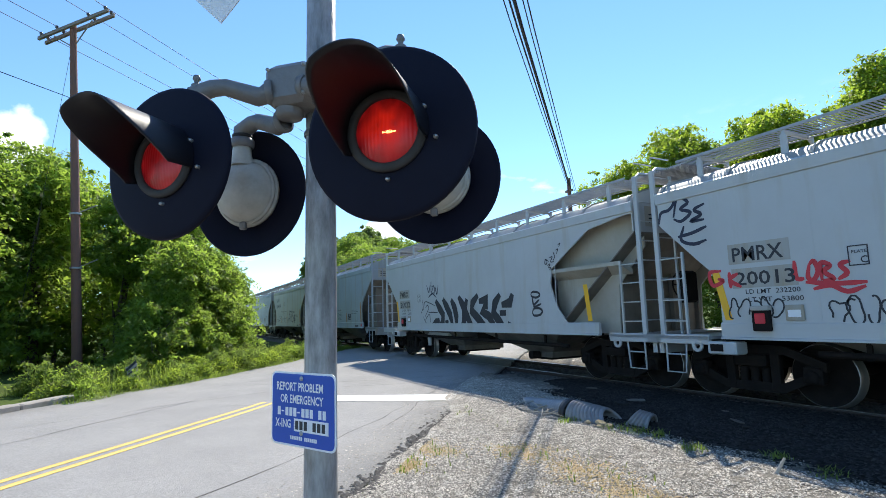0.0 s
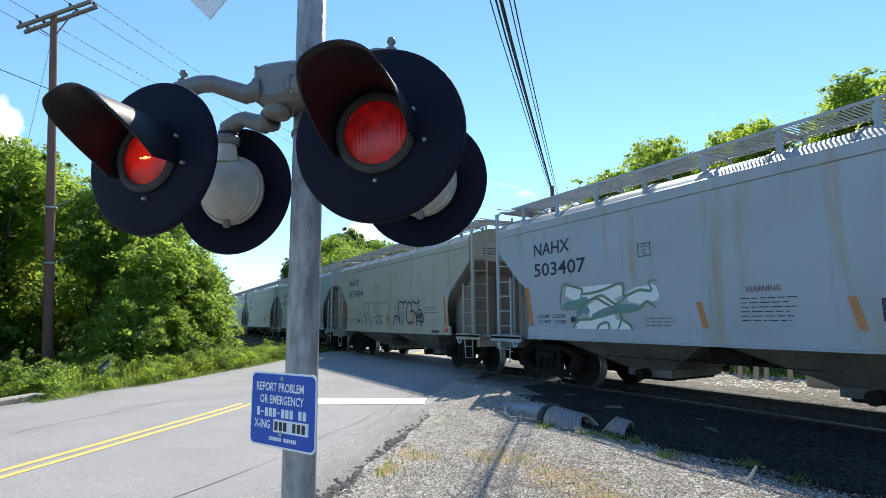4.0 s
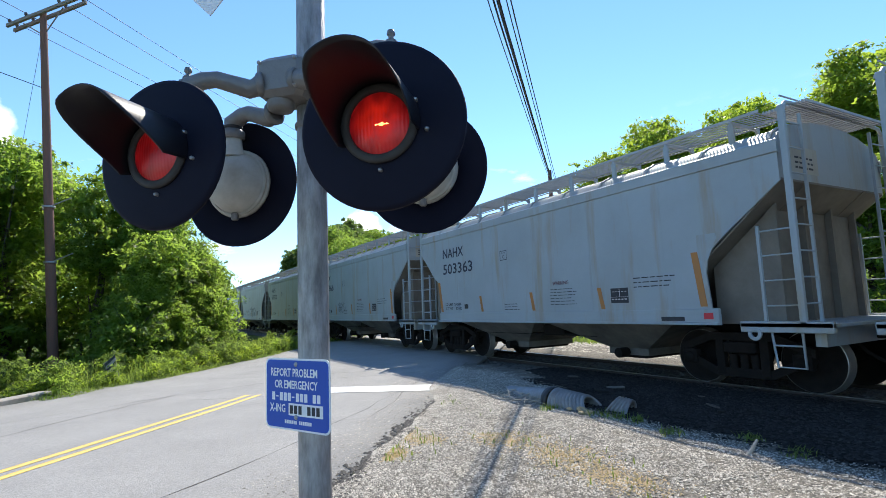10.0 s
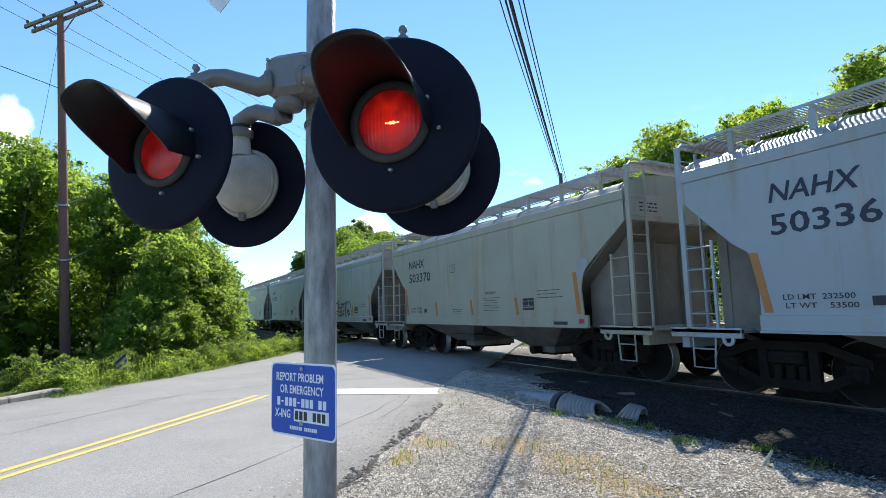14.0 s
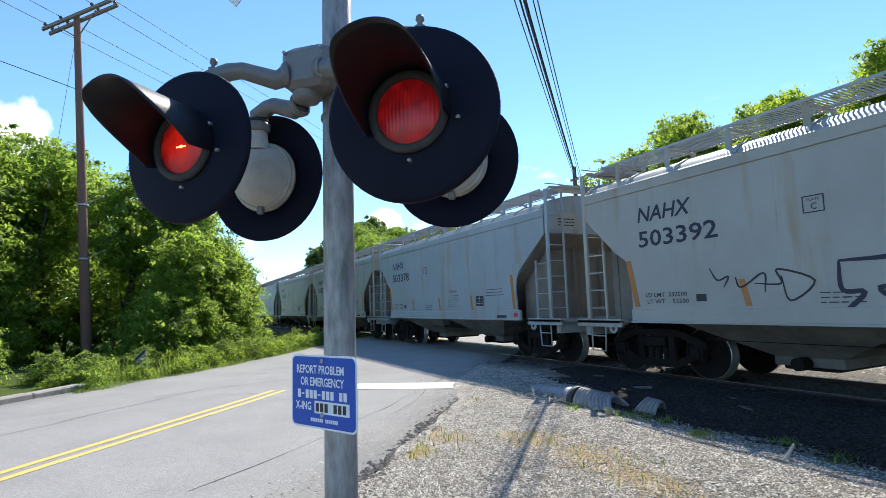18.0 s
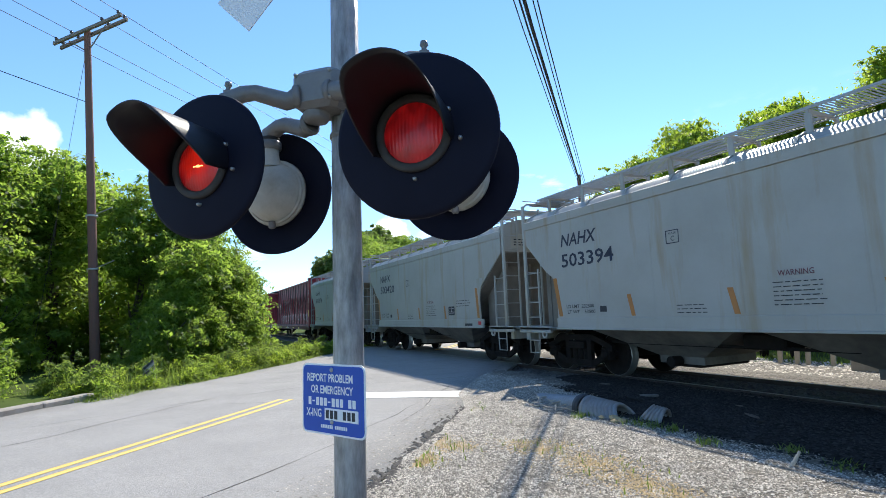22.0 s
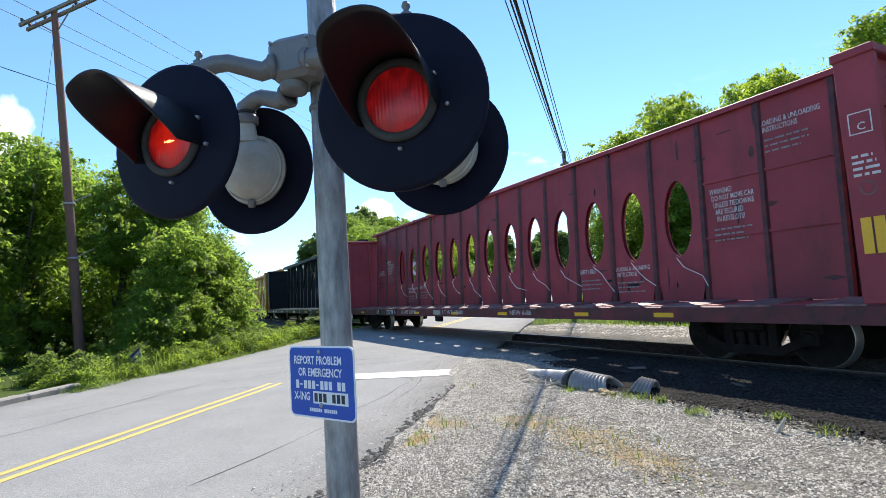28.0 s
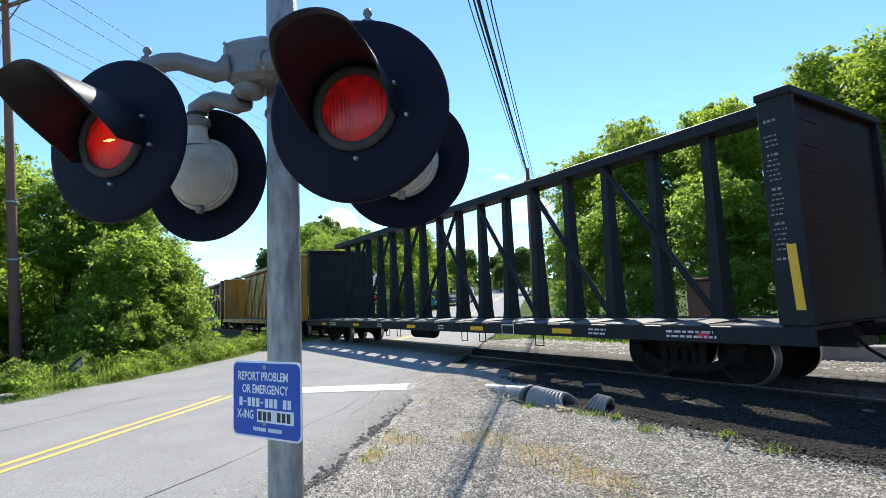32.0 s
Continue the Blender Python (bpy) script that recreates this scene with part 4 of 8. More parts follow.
def truck(car, x):
    f = part("truck", BOLSTER, None, car, "grimy cast-steel truck", at=pose(x, 0, 0))
    for turn in (0, 180):
        part("side_frame", SIDE_FRAME, None, f, "cast side frame", at=pose(0, 0, 0, 0, 0, turn))
        for dx in (-0.18, 0.0, 0.18):
            part("spring", SPRING, None, f, "coil spring", at=pose(dx, -1.0 if turn == 0 else 1.0, 0))
    for dx in (-0.89, 0.89):
        part("axle", AXLE, None, f, "dark steel axle", at=pose(dx, 0, 0.458))
        for y in (-0.72, 0.72):
            part("wheel", WHEEL, None, f, "steel wheel with a bright worn tread", at=pose(dx, y, 0.458, 0, 0, 0 if y < 0 else 180))


def coupler(car, x, s):
    b = Build()
    b.box(min(x, x + s * 0.5), max(x, x + s * 0.5), -0.09, 0.09, 0.78, 0.96, bevel=0.02)
    b.box(min(x + s * 0.4, x + s * 0.72), max(x + s * 0.4, x + s * 0.72), -0.16, 0.14, 0.74, 1.0, bevel=0.05)
    part("coupler", b, M["grime"], car, "rusty knuckle coupler")
    b = Build()
    b.tube([(x, -0.35, 0.82), (x + s * 0.2, -0.36, 0.6), (x + s * 0.45, -0.3, 0.42), (x + s * 0.62, -0.2, 0.5)], 0.025, 8)
    part("air_hose", b, M["grime"], car, "black rubber air hose")


def strokes(lines, width, y, tips=0.3):
    """Flat painted strokes along polylines in the x-z plane at depth y; each point may carry a width factor."""
    out = []
    for j, line in enumerate(lines):
        b = Build()
        n = len(line)
        left, right = [], []
        for i, p in enumerate(line):
            a, c = Vector(line[max(i - 1, 0)][:2]), Vector(line[min(i + 1, n - 1)][:2])
            d = (c - a).normalized() if (c - a).length else Vector((1, 0))
            w = width * (p[2] if len(p) > 2 else 1) / 2
            left.append((p[0] - d.y * w, y - 0.0002 * j, p[1] + d.x * w))
            right.append((p[0] + d.y * w, y - 0.0002 * j, p[1] - d.x * w))
        out.append(b.loft([left, right], caps=False, closed=False))
    return out


def loopy(rnd, x0, z0, w, h, letters, bends=7):
    """A row of loose hand-drawn loops, one for each letter."""
    lines = []
    for k in range(letters):
        cx, cz = x0 + w * (k + 0.5) / letters, z0 + h / 2
        a0, turn = rnd.uniform(0, 6.28), rnd.choice((-1, 1)) * rnd.uniform(3.6, 7.5)
        rx, rz = w / letters * rnd.uniform(0.42, 0.62), h * rnd.uniform(0.4, 0.55)
        k1, k2 = rnd.uniform(0.5, 1.6), rnd.uniform(1.5, 3.2)
        pts = []
        for i in range(bends * 3):
            u = i / (bends * 3 - 1)
            a = a0 + turn * u
            r = 1 + 0.28 * math.sin(k2 * a + k1 * 4)
            pts.append((cx + rx * r * math.cos(a), cz + rz * r * math.sin(a) * (1 - 0.2 * u)))
        lines.append(pts)
    return lines


def small_print(rnd, x, z, w, rows, pitch=0.07, size=0.035):
    """Lines of writing too small to read, as short bars."""
    b = Build()
    for r in range(rows):
        u, end = x, x + w * rnd.uniform(0.75, 1)
        while u < end:
            k = rnd.uniform(0.05, 0.16)
            b.box(u, min(u + k, end), -0.001, 0.0, z - r * pitch, z - r * pitch + size)
            u += k + 0.03
    return b


def hopper_car(name, label, E=5.54, paint="car_blue", text=None, sill=1.03, eave=3.65, bottom=None, cut=0.42, sill_drop=0.0, white_roof="roof_paint"):
    """A covered hopper: length at the eaves is 2E; local x along the track, -y towards the lot."""
    car = thing(name, label, "hopper car", "freight train")
    P = M[paint]
    Bt = bottom or E - 1.11
    half = [(E, eave), (E, eave - 0.53), (E - 0.75, eave - 1.27), (Bt + 0.13, eave - 1.42), (Bt + 0.03, eave - 1.6), (Bt, eave - 2.0), (Bt, sill)]
    right = [(E, eave), (E, eave - 0.57), (E - 0.82, eave - 1.18), (E - 1.1, eave - 1.41), (E - 1.2, eave - 1.55), (E - 1.25, eave - 1.8), (E - 1.18, sill)] if text != "PMRX" else [(E, eave), (E, eave - 0.18), (E - 0.3, eave - 0.2), (E - 1.2, eave - 0.32), (E - 2.45, eave - 1.03), (E - 2.5, eave - 1.4), (E - 2.3, eave - 1.9), (E - 1.75, sill)]
    outline = right + [(-x, z) for x, z in reversed(half)]
    for s in (-1, 1):
        b = Build().prism(outline, s * 1.6, s * 1.57, "y")
        side = part("side_sheet", b, P, car, "painted steel side sheet with dirt runs")
        b = Build()
        for k in (-0.62, -0.31, 0.0, 0.31, 0.62):
            x = k * E + 0.08
            b = Build().box(x - 0.012, x + 0.012, min(s * 1.6, s * 1.603), max(s * 1.6, s * 1.603), sill + 0.26, eave - 0.2)
            part("weld_seam", b, P, side)
        b = Build().prism([(s * 1.58, eave - 0.17), (s * 1.63, eave - 0.15), (s * 1.64, eave + 0.02), (s * 1.6, eave + 0.05), (s * 1.55, eave + 0.02)], -E - 0.02, E + 0.02, "x")
        part("eave_rail", b, P, side, "pressed eave rail")
        b = Build().prism([(s * 1.55, sill), (s * 1.65, sill), (s * 1.65, sill + 0.03), (s * 1.615, sill + 0.04), (s * 1.615, sill + 0.24), (s * 1.59, sill + 0.26), (s * 1.55, sill + 0.25)], -Bt - 0.02, Bt + 0.02, "x")
        part("side_sill", b, P, side, "flanged side sill")
        for xb, xt in ((-Bt + 0.06, -Bt - 0.1), (Bt - 0.28, Bt - 0.38)):
            b = Build().prism([(xb, sill + 0.29), (xb + 0.12, sill + 0.29), (xt + 0.12, eave - 1.45), (xt, eave - 1.45)], s * 1.606, s * 1.6, "y")
            part("reflector", b, M["orange_tape" if paint != "car_white" else "yellow_tape"], side, "upright orange reflective stripe")
        if text == "PMRX":
            b = Build().prism([(E - 2.65, eave - 0.1), (E - 0.05, eave - 0.1), (E - 0.05, eave - 0.8), (E - 0.75, eave - 1.5), (E - 0.8, sill + 0.03), (E - 2.65, sill + 0.03)], s * 1.26, s * 1.23, "y")
            part("end_side_panel", b, M["cream"], car, "set-back cream end panel")
            b = Build().prism([(s * 1.57, eave - 1.05), (s * 1.57, eave - 1.13), (s * 1.24, eave - 1.3), (s * 1.24, eave - 1.2)], E - 2.6, E - 0.4, "x")
            part("end_stiffener", b, M["cream"], car, "folded stiffener")
    # roof, a shallow vault with end panels
    arc = [(-1.6, eave + 0.03), (-1.52, eave + 0.14), (-1.3, eave + 0.25), (-0.9, eave + 0.36), (-0.45, eave + 0.42), (0, eave + 0.44)]
    arc = arc + [(-y, z) for y, z in reversed(arc[:-1])]
    b = Build()
    b.loft([[(x, y, z) for y, z in arc] for x in [-E + 2 * E * i / 40 for i in range(41)]], caps=False, closed=False, smooth=True)
    roof = part("roof", b, M[white_roof], car, "vaulted pale roof sheet")
    for i in range(11):
        x = -E + 0.1 + (2 * E - 0.2) * i / 10
        b = Build()
        b.loft([[(x - 0.03, y * 1.0, z + 0.002) for y, z in arc], [(x - 0.03, y, z + 0.03) for y, z in arc], [(x + 0.03, y, z + 0.03) for y, z in arc], [(x + 0.03, y, z + 0.002) for y, z in arc]], caps=False, closed=False)
        part("roof_rib", b, M[white_roof], roof)
    b = Build().box(-E + 0.5, E - 0.5, -0.32, 0.32, eave + 0.42, eave + 0.52, bevel=0.03)
    part("hatch_trough", b, M[white_roof], roof, "long roof hatch")
    for s in (-1, 1):
        x = s * E
        b = Build().prism([(y, z) for y, z in arc] + [(1.57, eave - 0.53), (-1.57, eave - 0.53)], x - s * 0.03, x, "x")
        part("end_panel", b, P, car, "flat upper end panel")
        b = Build()
        lo, hi = (s * (E - 2.4), sill + 0.1), (s * E, eave - 0.53)
        b.add([(hi[0], -1.57, hi[1]), (hi[0], 1.57, hi[1]), (lo[0], 1.565, lo[1]), (lo[0], -1.565, lo[1]),
               (hi[0], -1.57, hi[1] - 0.03), (hi[0], 1.57, hi[1] - 0.03), (lo[0], 1.565, lo[1] - 0.03), (lo[0], -1.565, lo[1] - 0.03)],
              [(0, 1, 2, 3), (4, 7, 6, 5), (0, 4, 5, 1), (3, 2, 6, 7), (0, 3, 7, 4), (1, 5, 6, 2)])
        part("slope_sheet", b, M["slope"], car, "dusty sloping end sheet")
        def on_slope(x):
            return lo[1] + (x - abs(lo[0])) / 2.4 * (hi[1] - lo[1])
        web = Bt + (0.12 if text == "PMRX" else 0.72)
        b = Build().prism([(s * (Bt - 0.25), sill), (s * web, sill), (s * web, on_slope(web) - 0.05), (s * (Bt - 0.25), on_slope(Bt - 0.25) - 0.05)], -1.22, 1.22, "y")
        part("bolster_web", b, M["slope"], car, "grimy shear plate over the truck")
        for y in (-1.24, -0.45, 0.4, 1.19):
            b = Build().prism([(s * (web - 0.05), sill), (s * (web + 0.1), sill), (s * (web + 0.1), on_slope(web + 0.1) - 0.05), (s * (web - 0.05), on_slope(web - 0.05) - 0.05)], y, y + 0.05, "y")
            part("web_rib", b, M["slope"], car, "upright stiffener under the slope")
        for y in (-0.9, 0.86):
            b = Build().prism([(s * (E - 0.02), eave - 0.55), (s * (E + 0.03), eave - 0.55), (s * (E - 1.9), sill + 0.5), (s * (E - 1.95), sill + 0.5)], y, y + 0.06, "y")
            part("slope_rib", b, M["slope"], car, "flat bar down the slope")
        part("end_stencil", Build().box(-0.5, 0.25, -0.001, 0.001, eave - 0.42, eave - 0.02), M["cream"], car, "weathered pale stencil field", at=pose(s * (E + 0.003), -0.75, 0, 0, 0, 90))
        tagged(part("small_print", small_print(random.Random(int(E * 10) + s), -0.4, eave - 0.2, 0.5, 3, 0.075, 0.03), M["black_ink"], car, "end stencil as bars", at=pose(s * (E + 0.006), -0.75, 0, 0, 0, 90 * s)), kind="stuff")
        # end platform and its lug
        b = Build()
        x0, x1 = sorted((s * (E - 0.78), s * (E + 0.46)))
        b.box(x0, x1, -1.6, 1.6, sill - 0.02, sill + 0.03)
        for y in (-1.6, 1.52):
            b.box(x0, x1, y, y + 0.08, sill - 0.1, sill + 0.06, bevel=0.01)
        b.box(min(s * (E + 0.18), s * (E + 0.32)), max(s * (E + 0.18), s * (E + 0.32)), -1.5, 1.5, sill - 0.28, sill - 0.02)
        plat = part("end_platform", b, P, car, "end platform with pale flange")
        for y in (-1.61, 1.59):
            b = Build()
            ring = [[(s * (E - 0.57) + r * math.cos(a), y + dy, sill - 0.12 + r * math.sin(a)) for a in [2 * math.pi * k / 14 for k in range(14)]] for r, dy in ((0.1, 0), (0.05, 0), (0.05, 0.03), (0.1, 0.03), (0.1, 0))]
            b.loft(ring, caps=False)
            part("towing_lug", b, P, plat, "round towing lug")
        # ladders: posts, rungs, stirrup and top rail
        X = s * (E + 0.1)
        for y, k in ((-1.57, 1), (1.57, -1)):
            ladder = part("ladder", Build().box(X - 0.045, X + 0.045, y - 0.03, y + 0.03, sill, eave + 0.5, bevel=0.006), P, car, "steel corner ladder with rungs")
            part("ladder_rail", Build().box(X - 0.02, X + 0.02, y + k * 0.48 - 0.02, y + k * 0.48 + 0.02, sill, eave + 0.45), P, ladder)
            xi = s * (E - 0.4)
            part("ladder_rail", Build().box(xi - 0.02, xi + 0.02, y - 0.02, y + 0.02, sill, sill + 1.45), P, ladder)
            for z in [sill + 0.28 + 0.36 * i for i in range(4)]:
                part("rung", Build().tube([(X, y, z), (xi, y, z)], 0.013, 6), P, ladder)
            for z in [sill + 0.3 + 0.37 * i for i in range(9)]:
                part("rung", Build().tube([(X, y, z), (X, y + k * 0.48, z)], 0.013, 6), P, ladder)
            b = Build().tube([(X - s * 0.04, y, sill), (X - s * 0.03, y, sill - 0.58), (xi + s * 0.1, y, sill - 0.58), (xi + s * 0.05, y, sill)], 0.018, 6)
            part("stirrup", b, P, ladder, "bent steel step")
            b = Build().tube([(X - s * 0.04, y, sill - 0.28), (xi + s * 0.08, y, sill - 0.28)], 0.014, 6)
            part("rung", b, P, ladder)
        b = Build().tube([(X, -1.57, eave + 0.45), (X, -1.45, eave + 0.56), (X, -0.5, eave + 0.62), (X, 0.5, eave + 0.62), (X, 1.45, eave + 0.56), (X, 1.57, eave + 0.45)], 0.03, 8)
        part("end_handrail", b, P, car, "arched end handrail")
        b = Build()
        for i in range(14):
            u0 = min(s * (E - 0.35), s * (E + 0.3)) + 0.046 * i
            b.box(u0, u0 + 0.022, -1.2, 1.2, eave + 0.56, eave + 0.6)
        tagged(part("crossover_board", b, M["grating"], car, "grated crossover walkway"), kind="stuff")
        coupler(car, s * (E + 0.1), s)
        truck(car, s * (E - 1.12))
    # running boards along both sides of the roof, on brackets
    for s in (-1, 1):
        b = Build()
        n = int(2 * E / 0.062)
        for i in range(n):
            x = -E + 0.3 + i * (2 * E - 0.6) / n
            b.box(x, x + 0.02, min(s * 0.72, s * 1.4), max(s * 0.72, s * 1.4), eave + 0.56, eave + 0.572)
        for y in (0.72, 1.4):
            b.box(-E + 0.3, E - 0.3, s * y - 0.01, s * y + 0.01, eave + 0.556, eave + 0.6)
        b.tube([(-E + 0.4, s * 0.78, eave + 0.51), (E - 0.4, s * 0.78, eave + 0.51)], 0.013, 6)
        board = part("running_board", b, M["grating"], car, "grated steel running board")
        for i in range(9):
            x = -E + 0.75 + (2 * E - 1.5) * i / 8
            b = Build()
            b.box(x - 0.045, x + 0.045, min(s * 1.36, s * 1.4), max(s * 1.36, s * 1.4), eave + 0.2, eave + 0.5)
            b.prism([(s * 1.4, eave + 0.5), (s * 1.4, eave + 0.55), (s * 0.6, eave + 0.55), (s * 0.6, eave + 0.4), (s * 0.7, eave + 0.5)], x - 0.02, x + 0.02, "x")
            part("board_bracket", b, P, board)
    # two discharge bays and the centre sill
    for s in (-1, 1):
        c = s * Bt * 0.42
        b = Build()
        top, low = [(c - 1.7, -1.5), (c + 1.7, -1.5), (c + 1.7, 1.5), (c - 1.7, 1.5)], [(c - 0.5, -0.75), (c + 0.5, -0.75), (c + 0.5, 0.75), (c - 0.5, 0.75)]
        b.loft([[(x, y, sill + 0.02) for x, y in top], [(x, y, 0.5) for x, y in low], [(x, y, 0.36) for x, y in low]])
        bay = part("discharge_bay", b, M["bay"], car, "dusty pyramidal discharge bay")
        b = Build().box(c - 0.4, c + 0.4, -0.7, 0.7, 0.3, 0.4, bevel=0.02)
        b.tube([(c, -1.05, 0.42), (c, -0.8, 0.42)], 0.1, 10)
        part("outlet_gate", b, M["grime"], bay, "dark outlet gate")
    b = Build().box(-E, E, -0.3, 0.3, 0.72, sill)
    part("centre_sill", b, M["grime"], car, "dark centre sill")
    b = Build()
    b.tube([(-Bt * 0.75, -1.05, 0.75), (Bt * 0.3, -1.05, 0.75)], 0.03, 6)
    b.box(-0.35, 0.35, -1.1, -0.6, 0.72, 0.98, bevel=0.03)
    part("brake_rigging", b, M["grime"], car, "brake pipe and reservoir")
    return car


def repaint(car, colours):
    """Give one copy its own paint, keeping the shared shapes."""
    for o in car.children_recursive:
        for slot in o.material_slots:
            if slot.material and slot.material.name in colours:
                new_one = colours[slot.material.name]
                slot.link = "OBJECT"
                slot.material = new_one


def write_on(car, items):
    """Painted writing on the near side."""
    for text, size, x, z, ink, wide, *slant in items:
        words = lettering(text, size, M[ink], span=-wide, slant=slant[0] if slant else 0.0, bold=0.02 if size > 0.15 else 0.012) if wide < 0 else lettering(text, size, M[ink], wide)
        part("lettering", words, None, car, "painted car marking", at=pose(x, -1.607, z))


def flat(car, built, ink, label, y=-1.606):
    first = part("graffiti", built[0], M[ink], car, label, at=pose(0, y, 0))
    for b in built[1:]:
        part("stroke", b, M[ink], first)
    return first


def standard_marks(car, number, seed, E=5.54):
    rnd = random.Random(seed)
    Bt = E - 1.11
    write_on(car, [("NAHX", 0.28, -4.2, 2.9, "navy_ink", -1.17, 0.22 if number in ("503392", "503378", "503394", "503366") else 0.04), (number, 0.3, -4.2, 2.43, "navy_ink", -1.62),
                   ("LD LMT  232500", 0.075, -4.11, 1.5, "black_ink", -0.88), ("LT WT    53500", 0.075, -4.08, 1.38, "black_ink", -0.88),
                   ("WARNING", 0.085, 0.65, 1.85, "dark_red_ink", -0.5), ("VENT CAR WHEN UNLOADING", 0.06, -0.5, 1.1, "navy_ink", -0.95), ("C", 0.09, -1.16, 2.62, "navy_ink", 1.0), ("PLATE", 0.035, -1.2, 2.74, "navy_ink", -0.16)])
    b = Build()
    for x0, x1, z0, z1 in ((-1.26, -0.98, 2.8, 2.815), (-1.26, -0.98, 2.575, 2.59), (-1.26, -1.245, 2.59, 2.8), (-0.995, -0.98, 2.59, 2.8)):
        b.box(x0, x1, -0.001, 0, z0, z1)
    part("plate_mark", b, M["navy_ink"], car, "outlined square mark", at=pose(0, -1.607, 0))
    b = small_print(rnd, 0.56, 1.75, 0.85, 6, 0.065, 0.013)
    b.v += []
    tagged(part("small_print", b, M["black_ink"], car, "rows of small print as bars", at=pose(0, -1.607, 0)), kind="stuff")
    tagged(part("small_print", small_print(rnd, -1.15, 1.47, 0.6, 3, 0.065, 0.014), M["black_ink"], car, "rows of small print as bars", at=pose(0, -1.607, 0)), kind="stuff")
    tagged(part("small_print", small_print(rnd, 2.85, 1.85, 0.9, 3, 0.08, 0.018), M["black_ink"], car, "rows of small print as bars", at=pose(0, -1.607, 0)), kind="stuff")
    b = Build().box(2.29, 2.71, -0.001, 0.0, 1.42, 1.7)
    blk = part("stencil_block", b, M["black_ink"], car, "black stencil block", at=pose(0, -1.606, 0))
    b = Build()
    for i in range(5):
        b.box(2.32 + 0.075 * i, 2.32 + 0.075 * i + 0.05, -0.001, 0, 1.63, 1.638)
        b.box(2.32 + 0.075 * i, 2.32 + 0.075 * i + 0.045, -0.001, 0, 1.48, 1.5)
    b.box(2.5, 2.51, -0.001, 0, 1.53, 1.69)
    b.box(2.3, 2.7, -0.001, 0, 1.53, 1.535)
    part("stencil_bars", b, M["white_ink"], blk, at=pose(0, -0.003, 0))
    for x in (-2.2, -0.08, 2.03):
        b = Build().prism([(x, 1.31), (x + 0.1, 1.31), (x + 0.01, 1.73), (x - 0.09, 1.73)], -0.002, 0, "y")
        part("reflector", b, M["orange_tape"], car, "upright orange reflective stripe", at=pose(0, -1.604, 0))
    part("warning_label", Build().box(4.2, 4.36, -0.001, 0, 1.12, 1.22), M["red_ink"], car, "faded red label", at=pose(0, -1.62, 0))
    part("patch_plate", Build().prism([(4.16, 2.12), (4.28, 2.02), (4.34, 2.05), (4.52, 2.4), (4.5, 2.47), (4.18, 2.47)], -0.004, 0, "y"), M["car_grey"] if number in ("503392", "503394", "503420") else M["car_blue"], car, "welded patch plate", at=pose(0, -1.601, 0))
    part("data_box", Build().box(-3.05, -2.86, -0.001, 0, 1.4, 1.52), M["black_ink"], car, "small stencilled square", at=pose(0, -1.604, 0))
    part("sill_label", Build().box(3.4, 3.85, -0.001, 0, 1.09, 1.16), M["black_ink"], car, "dark stencil on the sill", at=pose(0, -1.62, 0))


def spray(lines, width, y, steps=5):
    """Hand-drawn lines as smooth flat strokes, thinner at both ends."""
    out = []
    for line in lines:
        p = [Vector(q) for q in line]
        p = [p[0] * 2 - p[1]] + p + [p[-1] * 2 - p[-2]]
        run = []
        for i in range(1, len(p) - 2):
            a, b, c, d = p[i - 1:i + 3]
            for k in range(steps):
                u = k / steps
                q = (b * 2 + (c - a) * u + (a * 2 - b * 5 + c * 4 - d) * u * u + (b * 3 - a - c * 3 + d) * u ** 3) / 2
                run.append((q.x, q.y))
        run.append(tuple(line[-1]))
        n = len(run) - 1
        out.append([(x, z, 0.55 + 0.45 * min(1.0, 5 * min(i, n - i) / max(n, 1))) for i, (x, z) in enumerate(run)])
    return strokes(out, width, y)


# hand-drawn lettering on the car sides, as strokes in each car's own length and height
LOOPS_414 = (
    ((-3.21, 1.64), (-3.01, 1.82), (-2.81, 1.79), (-2.73, 1.57)),
    ((-2.36, 1.66), (-2.48, 1.91), (-2.4, 2.1), (-2.15, 2.16), (-1.97, 2.05), (-1.96, 1.83), (-2.11, 1.71), (-2.29, 1.78), (-2.34, 1.97)),
    ((-1.9, 1.47), (-1.92, 1.95), (-1.78, 2.13), (-1.52, 2.15), (-1.33, 2.04), (-1.31, 1.75)),
    ((-1.3, 1.93), (-1.16, 2.12), (-0.91, 2.14), (-0.79, 2.04), (-0.78, 1.74), (-0.94, 1.63), (-1.09, 1.75), (-1.11, 1.92), (-0.98, 2.0)),
    ((-0.77, 2.1), (-0.03, 2.09), (0.01, 1.62), (0.09, 1.28)),
    ((-2.61, 1.28), (-2.65, 1.57), (-2.45, 1.62), (-2.23, 1.47), (-2.14, 1.04)),
    ((-2.12, 1.47), (-1.9, 1.61), (-1.73, 1.53), (-1.66, 1.17), (-1.79, 0.99)),
    ((-1.66, 1.17), (-1.55, 1.52), (-1.3, 1.6), (-1.1, 1.46), (-1.08, 1.18), (-1.25, 1.03)),
    ((-1.14, 1.58), (-0.76, 1.61), (-0.47, 1.6)),
    ((-0.91, 1.55), (-0.69, 1.46), (-0.51, 1.3), (-0.61, 1.05)),
    ((-0.23, 1.59), (0.07, 1.54), (0.25, 1.31), (0.11, 1.07)),
    ((-2.56, 1.47), (-2.54, 1.09), (-2.38, 1.03), (-2.19, 1.16)),
)
